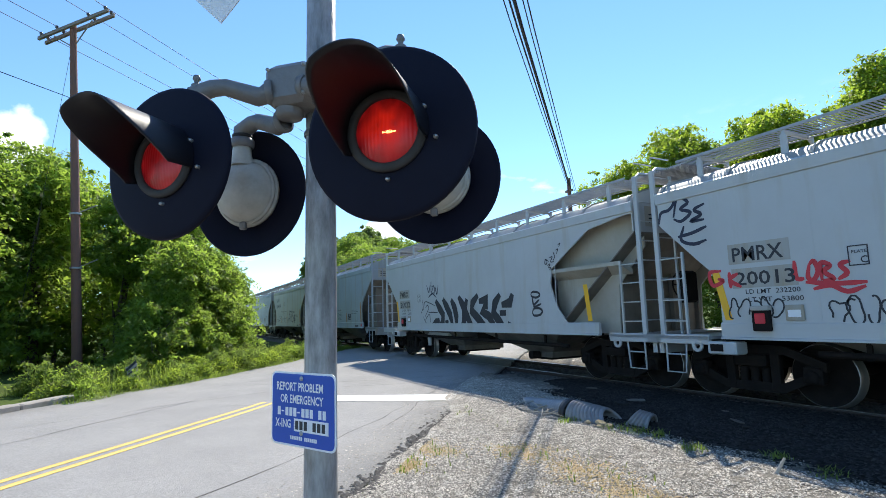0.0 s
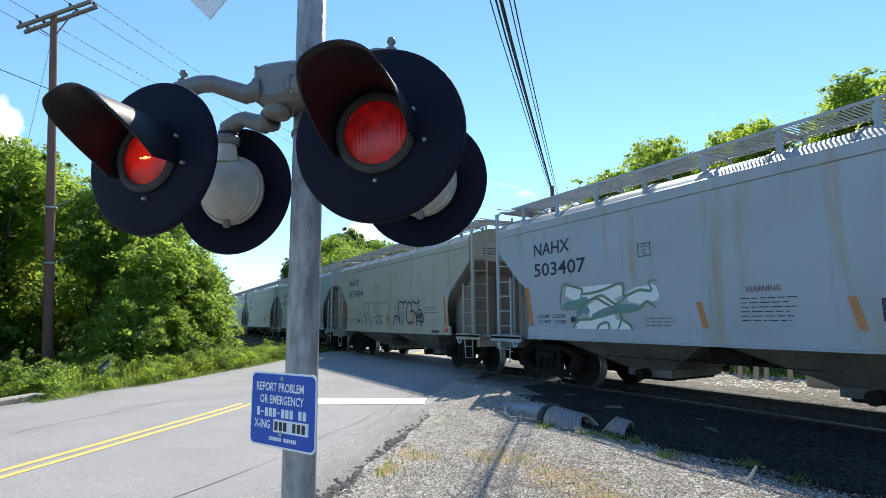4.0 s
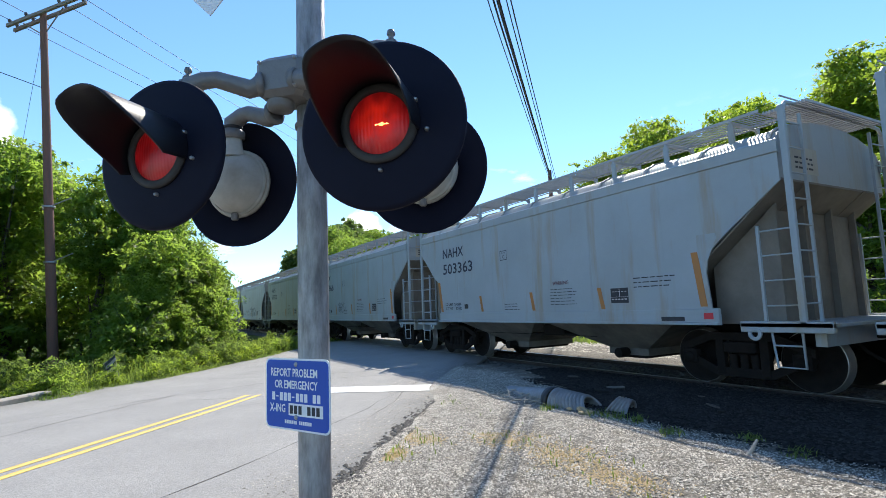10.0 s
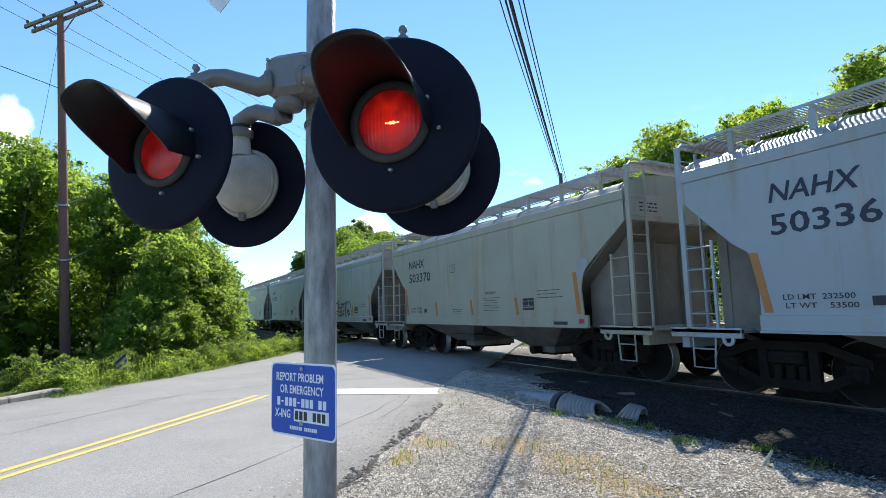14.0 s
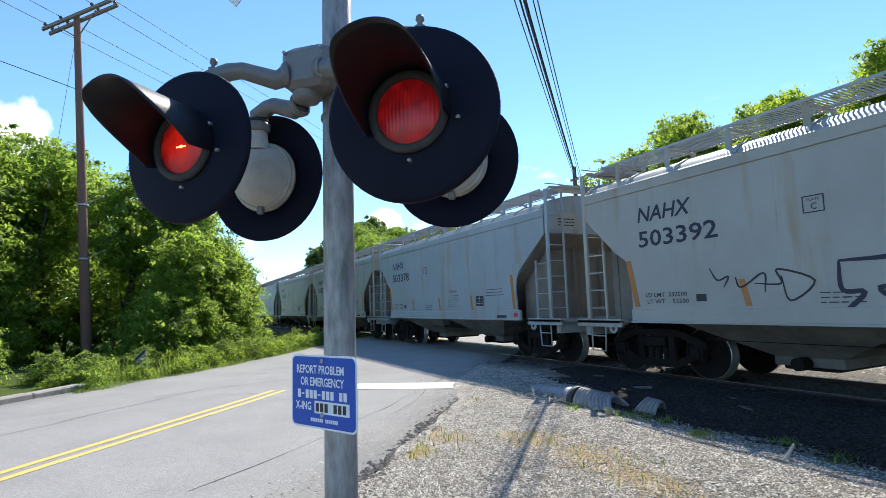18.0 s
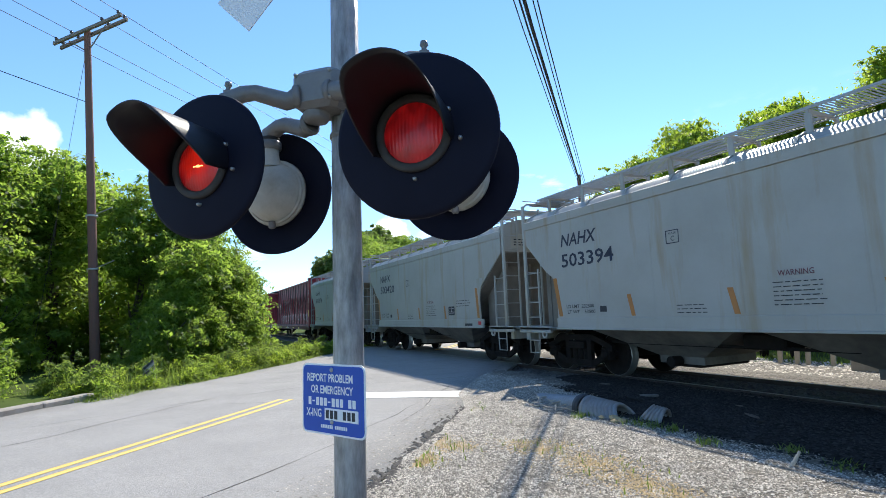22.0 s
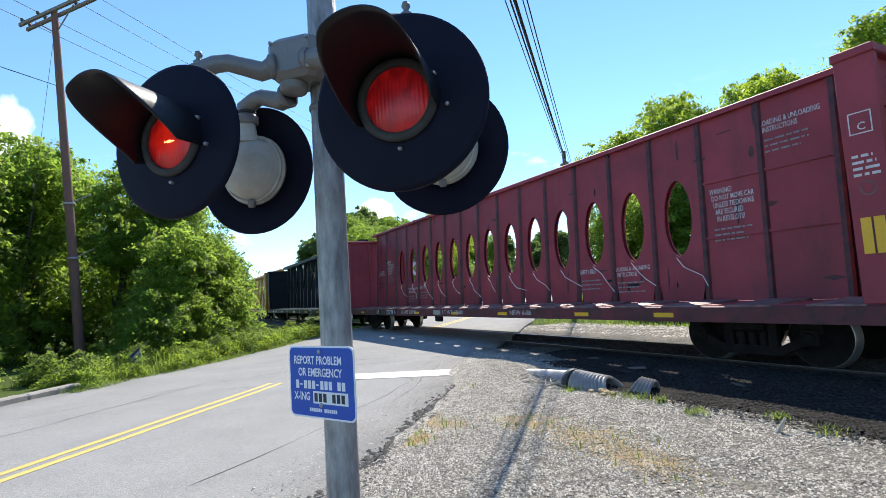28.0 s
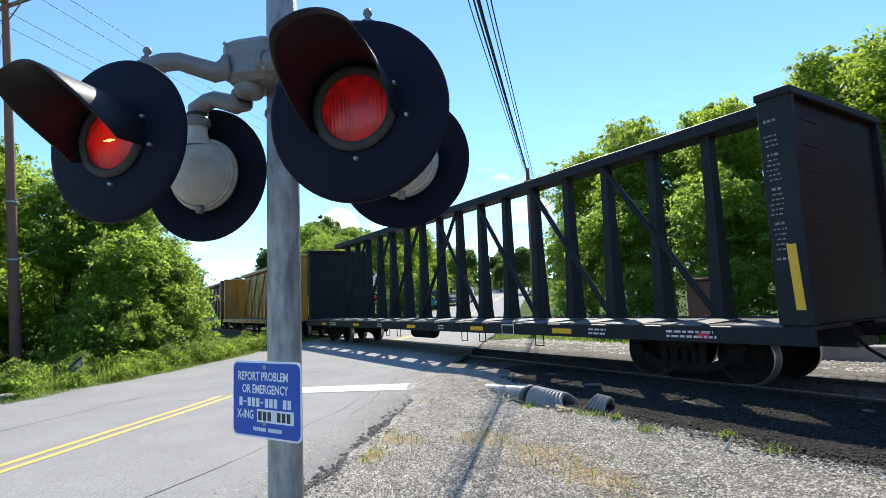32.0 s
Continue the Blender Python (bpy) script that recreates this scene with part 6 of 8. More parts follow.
def window_beam_car():
    """A solid centre partition pierced by tall oval openings."""
    car = thing("centerbeam_flat_car", "oxide-red centre-beam flat car with oval openings, empty", "flat car", "freight train")
    half, top = 11.0, 4.52
    beam_base(car, "beam_red", half)
    for s in (-1, 1):
        end_wall(car, "beam_red", s, half, 4.25)
    bays = 17
    x0, x1 = -9.94, 9.93
    step = (x1 - x0) / bays
    holes = range(2, bays - 2)
    for s in (-1, 1):
        def skin(z, out=0.0):
            lean = 0.36 - 0.16 * (z - 1.0) / 3.5
            return -lean - out if s < 0 else 0.14 - lean + out
        b = Build()
        for k in range(bays):
            xa, xb = x0 + k * step, x0 + (k + 1) * step
            xc = (xa + xb) / 2
            if k not in holes:
                b.add([(xa, skin(1.0), 1.0), (xb, skin(1.0), 1.0), (xb, skin(top), top), (xa, skin(top), top)], [(0, 1, 2, 3)])
                continue
            n = 24
            zc, rx, rz = 2.66, 0.325, 0.77
            inner, outer, back = [], [], []
            for i in range(n):
                a = 2 * math.pi * i / n
                ca, sa = math.cos(a), math.sin(a)
                sq = abs(ca) ** 1.15 * (1 if ca > 0 else -1), abs(sa) ** 0.95 * (1 if sa > 0 else -1)
                px, pz = xc + rx * sq[0], zc + rz * sq[1]
                inner.append((px, skin(pz), pz))
                back.append((px, skin(pz) - s * 0.03, pz))
                t = min((step / 2) / max(abs(ca), 1e-6), ((top - zc) if sa > 0 else (zc - 1.0)) / max(abs(sa) * 1.0, 1e-6))
                ox, oz = ca * t, sa * t
                ox, oz = max(-step / 2, min(step / 2, ox)), max(1.0 - zc, min(top - zc, oz))
                outer.append((xc + ox, skin(zc + oz), zc + oz))
            b.loft([outer, inner, back], caps=False)
            for cx, cz in ((xa, 1.0), (xb, 1.0), (xb, top), (xa, top)):
                near = sorted(range(n), key=lambda i: (outer[i][0] - cx) ** 2 + (outer[i][2] - cz) ** 2)[:2]
                b.add([(cx, skin(cz), cz), outer[near[0]], outer[near[1]]], [(0, 1, 2)])
        me = b.mesh("partition_sheet", M["beam_red"])
        welded = bmesh.new()
        welded.from_mesh(me)
        bmesh.ops.remove_doubles(welded, verts=welded.verts[:], dist=0.002)
        welded.to_mesh(me)
        welded.free()
        sheet = part("partition_sheet", me, None, car, "oxide-red partition sheet with oval openings")
        for k in range(bays + 1):
            x = x0 + k * step
            c = Build()
            w = 0.062
            c.loft([[(x - w, skin(z), z), (x - w * 0.6, skin(z, 0.05), z), (x + w * 0.6, skin(z, 0.05), z), (x + w, skin(z), z)] for z in (1.0, 2.2, 3.4, top - 0.08)])
            part("partition_rib", c, M["rib_dark"], sheet, "pressed rib with dark rub marks")
        for xa, xb in ((x0, x0 + 2 * step), (x1 - 2 * step, x1)):
            for z in (2.15, 3.2):
                c = Build().box(xa, xb, min(skin(z), skin(z, 0.03)), max(skin(z), skin(z, 0.03)), z, z + 0.045)
                part("stiffener", c, M["beam_red"], sheet)
    b = Build().prism([(-0.3, top - 0.09), (-0.3, top), (-0.24, top + 0.03), (0.24, top + 0.03), (0.3, top), (0.3, top - 0.09)], -half + 0.4, half - 0.4, "x")
    part("top_chord", b, M["beam_red"], car, "flanged top chord")
    # scuffs and scrapes where loads have rubbed
    rub = random.Random(77)
    for k in range(46):
        x, z = rub.uniform(x0 + 0.2, x1 - 0.2), rub.choice((rub.uniform(1.15, 1.85), rub.uniform(3.5, 4.3), rub.uniform(1.1, 4.3)))
        if 1.85 < z < 3.45 and x0 + 2 * step < x < x1 - 2 * step:
            z = 1.5
        w, h = (rub.uniform(0.02, 0.05), rub.uniform(0.08, 0.3)) if k % 3 else (rub.uniform(0.1, 0.26), rub.uniform(0.02, 0.05))
        pts = [(w * rub.uniform(0.6, 1.2) * math.cos(a), h * rub.uniform(0.5, 1.2) * math.sin(a)) for a in [0.785 * i for i in range(8)]]
        part("scuff", Build().prism(pts, -0.001, 0, "y"), M["rib_dark" if k % 4 else "beam_black"], car, "dark scuff mark", at=pose(x, -(0.362 - 0.16 * (z - 1.0) / 3.5) - 0.003, z, -2.6))
    flat(car, strokes(loopy(random.Random(9), -9.75, 2.45, 0.7, 0.25, 5), 0.02, 0), "white_ink", "white chalked scrawl", y=-0.3)
    # webbing straps hanging from the winches
    rnd = random.Random(5)
    for k in holes:
        x = x0 + (k + 0.5) * step
        z = 1.87
        pts = [(x - 0.05, -0.36, z), (x + 0.22 + rnd.uniform(-.06, .1), -0.44, z - 0.2), (x + 0.5 + rnd.uniform(-.1, .15), -0.48, z - 0.38), (x + 0.72 + rnd.uniform(-.2, .2), -0.46, z - 0.55 + rnd.uniform(-.1, .1))]
        part("strap", Build().tube(pts, 0.0075, 5), M["strap"], car, "loose white webbing strap")
    for x, z, rows, h in ((x1 - 1.86 * step, 2.98, ["WARNING!", "DO NOT MOVE CAR", "UNLESS TIEDOWNS", "ARE SECURED", "IN KEYSLOTS!"], 0.09), (x1 - 0.97 * step, 3.98, ["LOADING & UNLOADING", "INSTRUCTIONS"], 0.085),
                          (x0 + 1.06 * step, 2.98, ["WARNING!", "DO NOT MOVE CAR", "UNLESS TIEDOWNS", "ARE SECURED", "IN KEYSLOTS!"], 0.09), (x1 - 3.95 * step, 1.7, ["LOADING & UNLOADING", "INSTRUCTIONS"], 0.085), (x1 - 4.95 * step, 1.7, ["SAFETY FIRST"], 0.1),
                          (x0 + 3.1 * step, 1.68, ["LOADING & UNLOADING", "INSTRUCTIONS"], 0.085), (x0 + 4.1 * step, 1.7, ["SAFETY FIRST"], 0.1)):
        for i, text in enumerate(rows):
            zz = z - i * h * 1.45
            part("lettering", lettering(text, h * 1.12, M["white_ink"], 0.62, bold=0.012), None, car, "white stencilled notice", at=pose(x + 0.03 * i, -(0.365 - 0.16 * (zz - 1.0) / 3.5) - 0.012, zz, -2.6))
        b = small_print(rnd, 0, 0, 0.75, 3, 0.1, 0.03)
        zz = z - len(rows) * h * 1.45 - 0.03
        tagged(part("small_print", b, M["faded_ink"], car, "worn white small print as bars", at=pose(x + 0.05, -(0.365 - 0.16 * (zz - 1.0) / 3.5) - 0.012, zz, -2.6)), kind="stuff")
    write_on_sill(car, "NS", "120778", -7.0)
    # marks on the bulkhead edges
    for s in (-1, 1):
        xm = s * (half - 0.225)
        tape = part("reflector", Build().box(-0.13, 0.13, -0.003, 0, 1.62, 2.08), M["yellow_tape"], car, "tall yellow reflective strip", at=pose(xm, -1.524, 0))
        part("tape_gap", Build().box(-0.012, 0.012, -0.002, 0, 1.62, 2.08), M["rib_dark"], tape, "worn split in the strip", at=pose(0, -0.004, 0))
        frame_mark = Build()
        for xa, xb, za, zb in ((-0.13, 0.13, 3.42, 3.435), (-0.13, 0.13, 3.15, 3.165), (-0.13, -0.115, 3.165, 3.42), (0.115, 0.13, 3.165, 3.42)):
            frame_mark.box(xa, xb, -0.001, 0, za, zb)
        part("plate_mark", frame_mark, M["white_ink"], car, "outlined white square mark", at=pose(xm, -1.525, 0))
        part("lettering", lettering("C", 0.1, M["white_ink"]), None, car, "white mark", at=pose(xm - 0.04, -1.526, 3.2))
        tagged(part("small_print", small_print(random.Random(31 + s), -0.14, 2.85, 0.3, 4, 0.08, 0.035), M["white_ink"], car, "white bulkhead stencil as bars", at=pose(xm, -1.525, 0)), kind="stuff")
        part("round_mark", Build().spin([(0.075, 0.0), (0.085, 0.001), (0.095, 0.0)], 20, m=pose(xm, -1.524, 2.45, 90)), M["deck"], car, "pale ring mark")
    smear = random.Random(19)
    for k in range(9):
        pts = [(0.07 * smear.uniform(0.4, 1.3) * math.cos(a), 0.11 * smear.uniform(0.4, 1.3) * math.sin(a)) for a in [0.785 * i for i in range(8)]]
        part("scuff", Build().prism(pts, -0.001 - 0.0004 * k, 0, "y"), M["blue_scuff" if k % 3 else "white_ink"], car, "smeared pale blue paint", at=pose(-half + 0.2 + smear.uniform(-0.12, 0.16), -1.525, 1.35 + smear.uniform(-0.25, 0.25)))
    flat(car, spray((((-9.72, 2.0), (-9.66, 2.22), (-9.6, 2.0)), ((-9.7, 2.09), (-9.6, 2.1)), ((-9.52, 2.2), (-9.53, 2.0), (-9.42, 2.03), (-9.52, 2.1), (-9.43, 2.17), (-9.52, 2.2)), ((-9.22, 2.19), (-9.34, 2.18), (-9.35, 2.02), (-9.2, 2.03)), ((-9.33, 2.1), (-9.22, 2.1))), 0.02, 0), "black_ink", "small black graffiti tag", y=-0.335)
    return car


def write_on_sill(car, a, number, x):
    for text, xx in ((a, x), (number, x + 1.1)):
        part("lettering", lettering(text, 0.17, M["white_ink"], 1.0), None, car, "white car number", at=pose(xx, -1.565, 0.76))
    for text, xx, w in (("LD LMT 228700", -4.4, 1.35), ("LT WT 67500", -1.0, 1.3), ("NEW 6-86", 2.75, 0.9), ("BLT 85", -5.35, 0.4)):
        part("lettering", lettering(text, 0.12, M["white_ink"], span=w, bold=0.0), None, car, "worn white stencil", at=pose(xx, -1.565, 0.8))
    for x0, x1 in ((x - 0.12, x + 0.5), (x + 0.95, x + 2.2)):
        part("number_panel", Build().box(x0, x1, -0.001, 0, 0.73, 0.95), M["beam_black"], car, "black stencil patch", at=pose(0, -1.5615, 0))
    for xx in (-9.0, -3.2, -0.4, 2.2, 5.2, 7.3):
        part("reflector", Build().box(xx, xx + 0.42, -0.002, 0, 0.79, 0.87), M["yellow_tape"], car, "yellow reflective strip", at=pose(0, -1.561, 0))
    part("winch_box", Build().box(-1.6, -1.2, -0.1, 0.02, 0.55, 0.76, bevel=0.02), M["grime"], car, "small box below the sill", at=pose(0, -1.45, 0))
    part("routing_plate", Build().box(-1.65, -1.15, -0.003, 0, 0.78, 0.92), M["car_grey"], car, "pale plate on the sill", at=pose(0, -1.561, 0))


def truss_beam_car(paint, label, half=10.8, boards=False):
    """An open centre truss of posts and diagonals between bulkheads."""
    car = thing("centerbeam_flat_car", label, "flat car", "freight train")
    top = 4.58
    beam_base(car, paint, half)
    for s in (-1, 1):
        end_wall(car, paint, s, half, 4.28, plain=not boards)
    b = Build().prism([(-0.26, top - 0.2), (-0.26, top), (-0.2, top + 0.03), (0.2, top + 0.03), (0.26, top), (0.26, top - 0.2)], -half + 0.4, half - 0.4, "x")
    part("top_chord", b, M[paint], car, "boxed top chord")
    n, x0, step = 16, -9.3, 1.2
    for k in range(n):
        x = x0 + k * step
        c = Build().loft([[(x - w, -y, z), (x + w, -y, z), (x + w, y, z), (x - w, y, z)] for w, y, z in ((0.13, 0.22, 1.0), (0.115, 0.19, 1.25), (0.09, 0.13, 2.8), (0.085, 0.1, top - 0.15))])
        part("truss_post", c, M[paint], car, "tapered upright post")
    for k in range(4):
        for s, first in ((1, -0.9), (-1, 0.3)):
            xa = first + s * 2.4 * k
            c = Build().tube([(xa, -0.12, top - 0.2), (xa + s * 2.4, -0.16, 1.05)], 0.065, 6)
            part("diagonal", c, M[paint], car, "diagonal brace")
    if boards:
        rnd = random.Random(2)
        for k in range(n - 1):
            xa = x0 + k * step
            c = Build().box(xa + 0.05, xa + step - 0.05, -0.1, -0.05, 1.05, top - 0.35)
            part("panel", c, M[paint], car, "yellow painted panel")
    b = Build()
    rnd = random.Random(3)
    for s, x in ((1, half - 0.4), (-1, -half + 0.12)):
        for r in range(30):
            z = 3.85 - r * 0.07
            if r % 7 != 6 and rnd.random() > 0.15:
                u = x + rnd.uniform(0, 0.05)
                while u < x + 0.17:
                    k = rnd.uniform(0.02, 0.06)
                    b.box(u, min(u + k, x + 0.19), -1.5255, -1.5245, z, z + (0.02 if r % 7 else 0.035))
                    u += k + 0.02
    tagged(part("small_print", b, M["faded_ink"], car, "column of faded white small print as bars"), kind="stuff")
    for s in (-1, 1):
        xx = s * (half - 0.16)
        part("reflector", Build().prism([(xx - 0.04, 1.2), (xx + 0.08, 1.2), (xx + 0.04, 2.1), (xx - 0.08, 2.1)], -0.003, 0, "y"), M["yellow_tape"], car, "tall yellow reflective strip", at=pose(0, -1.53, 0))
    rnd = random.Random(12)
    for xx, w, rows in ((6.9, 0.5, 2), (8.6, 0.9, 2), (1.3, 0.35, 2), (-2.8, 0.4, 2), (-7.6, 0.8, 2)):
        tagged(part("small_print", small_print(rnd, xx, 0.86, w, rows, 0.075, 0.035), M["white_ink"], car, "white small print as bars", at=pose(0, -1.562, 0)), kind="stuff")
    part("sill_label", Build().box(9.15, 9.35, -0.002, 0, 0.78, 0.88), M["red_ink"], car, "red label", at=pose(0, -1.561, 0))
    for xx in (-6.2, -2.2, -1.4, 2.4, 3.2, 5.3):
        b = Build().tube([(xx, -1.5, 0.74), (xx, -1.5, 0.5), (xx + 0.26, -1.5, 0.5), (xx + 0.26, -1.5, 0.74)], 0.014, 6)
        part("step_stirrup", b, M["grime"], car, "bent steel stirrup below the sill")
    b = Build().tube([(-1.4, -0.8, 0.62), (-0.2, -0.8, 0.62)], 0.2, 14)
    part("air_reservoir", b, M["grime"], car, "dark air reservoir below the deck")
    for xx in (-8.6, -5.0, -0.6, 2.9, 5.9):
        part("reflector", Build().box(xx, xx + 0.55, -0.002, 0, 0.78, 0.88), M["yellow_tape"], car, "yellow reflective strip", at=pose(0, -1.561, 0))
    part("routing_plate", Build().box(4.2, 4.65, -0.003, 0, 0.7, 0.95), M["white_ink"], car, "white-framed data plate", at=pose(0, -1.561, 0))
    part("routing_plate", Build().box(4.23, 4.62, -0.003, 0, 0.73, 0.92), M["beam_black"], car, "dark data plate", at=pose(0, -1.565, 0))
    return car


TRAIN.append((window_beam_car(), -168.49))
TRAIN.append((truss_beam_car("beam_black", "black centre-beam flat car with an open truss, empty"), -191.54))
TRAIN.append((truss_beam_car("beam_yellow", "yellow centre-beam flat car with panelled truss", boards=True), -214.5))
TRAIN.append((truss_beam_car("beam_brown", "brown centre-beam flat car with panelled truss", boards=True), -237.5))


# ---- trees and verge ----
def leaf_mesh(name, centres, radii, per, size, material, seed, droop=0.3, flat=0.42):
    """Sprays of small pointed leaves: each a tilted, ragged plate of foliage that droops at its rim."""
    rng = np.random.default_rng(seed)
    k = len(centres)
    tip = rng.normal(size=(k, 3)) * 0.28 + (0, 0, 1)
    out = np.array(centres) * (1, 1, 0)
    tip += 0.35 * out / (np.linalg.norm(out, axis=1)[:, None] + 0.5)
    tip /= np.linalg.norm(tip, axis=1)[:, None]
    stretch = rng.uniform(0.75, 1.5, (k, 1))
    centres, radii, tip, stretch = np.repeat(np.array(centres), per, 0), np.repeat(np.array(radii), per), np.repeat(tip, per, 0), np.repeat(stretch, per, 0)
    n = len(centres)
    d = rng.normal(size=(n, 3))
    d /= np.linalg.norm(d, axis=1)[:, None]
    d *= (radii * rng.random(n) ** 0.5)[:, None] * 1.25
    along = (d * tip).sum(1)[:, None]
    d = (d - tip * along) * stretch + tip * along * flat
    p = centres + d
    p[:, 2] -= droop * 0.5 * (d ** 2).sum(1) / (radii + 0.05)
    nrm = tip * 0.9 + rng.normal(size=(n, 3)) * 0.5
    nrm /= np.linalg.norm(nrm, axis=1)[:, None]
    t = np.cross(nrm, rng.normal(size=(n, 3)))
    t /= np.linalg.norm(t, axis=1)[:, None]
    t[:, 2] -= droop
    u = np.cross(nrm, t)
    s = size * (0.5 + 0.9 * rng.random(n))[:, None]
    v = np.stack([p - t * s * 0.5, p + u * s * 0.3 + nrm * s * 0.08, p + t * s * 0.68, p - u * s * 0.3 + nrm * s * 0.08], 1).reshape(-1, 3)
    me = bpy.data.meshes.new(name)
    me.vertices.add(4 * n)
    me.vertices.foreach_set("co", v.ravel())
    me.loops.add(4 * n)
    me.loops.foreach_set("vertex_index", np.arange(4 * n))
    me.polygons.add(n)
    me.polygons.foreach_set("loop_start", np.arange(n) * 4)
    me.polygons.foreach_set("loop_total", np.full(n, 4))
    me.update()
    me.validate()
    me.materials.append(material)
    return me


def crown_clumps(rnd, height, spread, clumps, low=0.25):
    """Clump centres on the shell of several uneven lobes."""
    lobes = []
    for k in range(9):
        a, h = rnd.uniform(0, 6.28), rnd.uniform(low + 0.12, 0.86)
        off = spread * 0.55 * rnd.random() * (1.15 - h * 0.6)
        lobes.append((off * math.cos(a), off * math.sin(a), height * h, spread * rnd.uniform(0.38, 0.6) * (1.1 - 0.45 * h)))
    lobes.append((0, 0, height * 0.84, spread * 0.36))
    cs, rs = [], []
    for k in range(clumps):
        x, y, z, r = rnd.choice(lobes)
        a, c = rnd.uniform(0, 6.28), rnd.uniform(-0.75, 1)
        q = math.sqrt(1 - c * c)
        m = r * (rnd.uniform(0.55, 1.06) if k % 6 else rnd.uniform(1.02, 1.22))
        pz = z + c * m * 0.9
        if pz < height * low * 0.4:
            continue
        cs.append((x + m * q * math.cos(a), y + m * q * math.sin(a), pz))
        rs.append((rnd.uniform(0.10, 0.24) if k % 6 else rnd.uniform(0.05, 0.11)) * spread ** 0.7)
    return cs, rs


def tree_kind(seed, height, spread, clumps, per, size, leaf, low=0.25):
    rnd = random.Random(seed)
    b = Build()
    lean = rnd.uniform(-0.3, 0.3)
    trunk = [(lean * (z / height) ** 2 * 2, 0.15 * math.sin(z), z) for z in [height * 0.66 * i / 7 for i in range(8)]]
    b.tube(trunk, [0.028 * height * (1 - 0.11 * i) for i in range(8)], 9)
    for k in range(9):
        a, h = rnd.uniform(0, 6.28), rnd.uniform(0.22, 0.66)
        base = Vector(trunk[int(h / 0.72 * 7)])
        d = Vector((math.cos(a), math.sin(a), rnd.uniform(0.5, 1.2)))
        ln = spread * rnd.uniform(0.28, 0.48)
        b.tube([base, base + d * ln * 0.5, base + d * ln * 0.8 + Vector((0, 0, 0.25 * ln))], [0.011 * height, 0.007 * height, 0.002 * height], 6)
    cs, rs = crown_clumps(rnd, height, spread, clumps, low)
    return b.mesh("trunk", M["bark"]), leaf_mesh("crown", cs, rs, per, size, leaf, seed)


KINDS = {
    "maple": tree_kind(1, 9.0, 4.2, 560, 46, 0.15, M["leaf_a"], 0.12),
    "ash": tree_kind(2, 10.0, 4.0, 560, 46, 0.15, M["leaf_b"], 0.12),
    "young": tree_kind(3, 6.0, 3.2, 380, 46, 0.13, M["leaf_a"], 0.05),
    "sunny": tree_kind(4, 11.0, 4.6, 760, 48, 0.145, M["leaf_c"], 0.15),
    "bush": tree_kind(5, 2.6, 2.2, 150, 44, 0.11, M["leaf_b"], 0.0),
    "far": tree_kind(6, 12.0, 5.5, 480, 50, 0.34, M["leaf_far"], 0.02),
}
LABELS = {"maple": "broad leafy maple in full summer leaf", "ash": "dense dark green ash tree in leaf", "young": "low leafy young tree at the verge", "sunny": "tall sunlit yellow-green tree",
          "bush": "dense green roadside bush", "far": "distant rounded deciduous tree"}


def tree(kind, x, y, scale=1.0, turn=0.0, tall=1.0, z=None):
    trunk, crown = KINDS[kind]
    g = land_z(x, y) if z is None else z
    t = thing("bush" if kind == "bush" else "tree", LABELS[kind], "bush" if kind == "bush" else "tree", "far trees" if kind == "far" else "trees")
    t.matrix_world = pose(x, y, g - 0.05, 0, 0, turn) @ Matrix.Diagonal((scale, scale, scale * tall, 1))
    part("trunk", trunk, None, t, "grey-brown bark trunk and limbs")
    part("crown", crown, None, t)
    return t


for row in (("maple", -28.6, -5.3, 1.12, 10), ("ash", -25.5, -7.5, 1.0, 80), ("maple", -27.5, -1.8, 0.95, 200), ("young", -23.4, 0.2, 0.85, 20), ("ash", -26.5, 0.7, 0.75, 130),
            ("young", -24.6, 1.9, 0.8, 240), ("young", -29.0, 1.9, 0.8, 60), ("maple", -32.0, 1.6, 0.7, 310), ("young", -22.0, 0.3, 0.55, 300), ("young", -23.6, 1.6, 0.5, 30), ("bush", -21.0, -0.4, 0.95, 20), ("bush", -23.2, 1.5, 1.0, 210), ("bush", -22.0, 0.7, 0.85, 100), ("bush", -25.2, 2.8, 1.0, 330), ("ash", -31.0, -5.5, 1.05, 40), ("maple", -21.0, -9.0, 0.8, 150), ("ash", -35.0, 0.0, 0.9, 15),
            ("young", -34.0, 2.0, 0.85, 100), ("young", -39.0, 2.2, 0.95, 170), ("maple", -45.0, 2.8, 0.85, 260), ("bush", -21.6, -1.2, 0.7, 70), ("bush", -22.6, 0.4, 0.65, 110), ("bush", -24.4, 2.4, 0.7, 190), ("bush", -26.6, 3.0, 0.75, 250),
            ("bush", -18.0, -5.0, 0.75, 40), ("bush", -16.8, -4.6, 0.5, 130), ("bush", -15.6, -5.4, 0.45, 220), ("bush", -17.2, -6.4, 0.7, 300), ("ash", -28.0, -12.0, 1.1, 95), ("bush", -30.0, -4.6, 1.5, 30), ("bush", -28.0, -6.5, 1.6, 80), ("bush", -26.0, -1.2, 1.0, 140), ("bush", -29.5, -2.5, 1.6, 200), ("bush", -24.5, -6.0, 1.4, 260), ("bush", -31.0, 0.5, 1.6, 10), ("bush", -28.5, 1.5, 1.5, 120), ("bush", -26.5, -9.5, 1.6, 300), ("ash", -33.0, -10.0, 1.0, 20), ("maple", -38.0, -5.0, 1.0, 75), ("bush", -36.0, -8.0, 1.8, 200)):
    tree(*row)
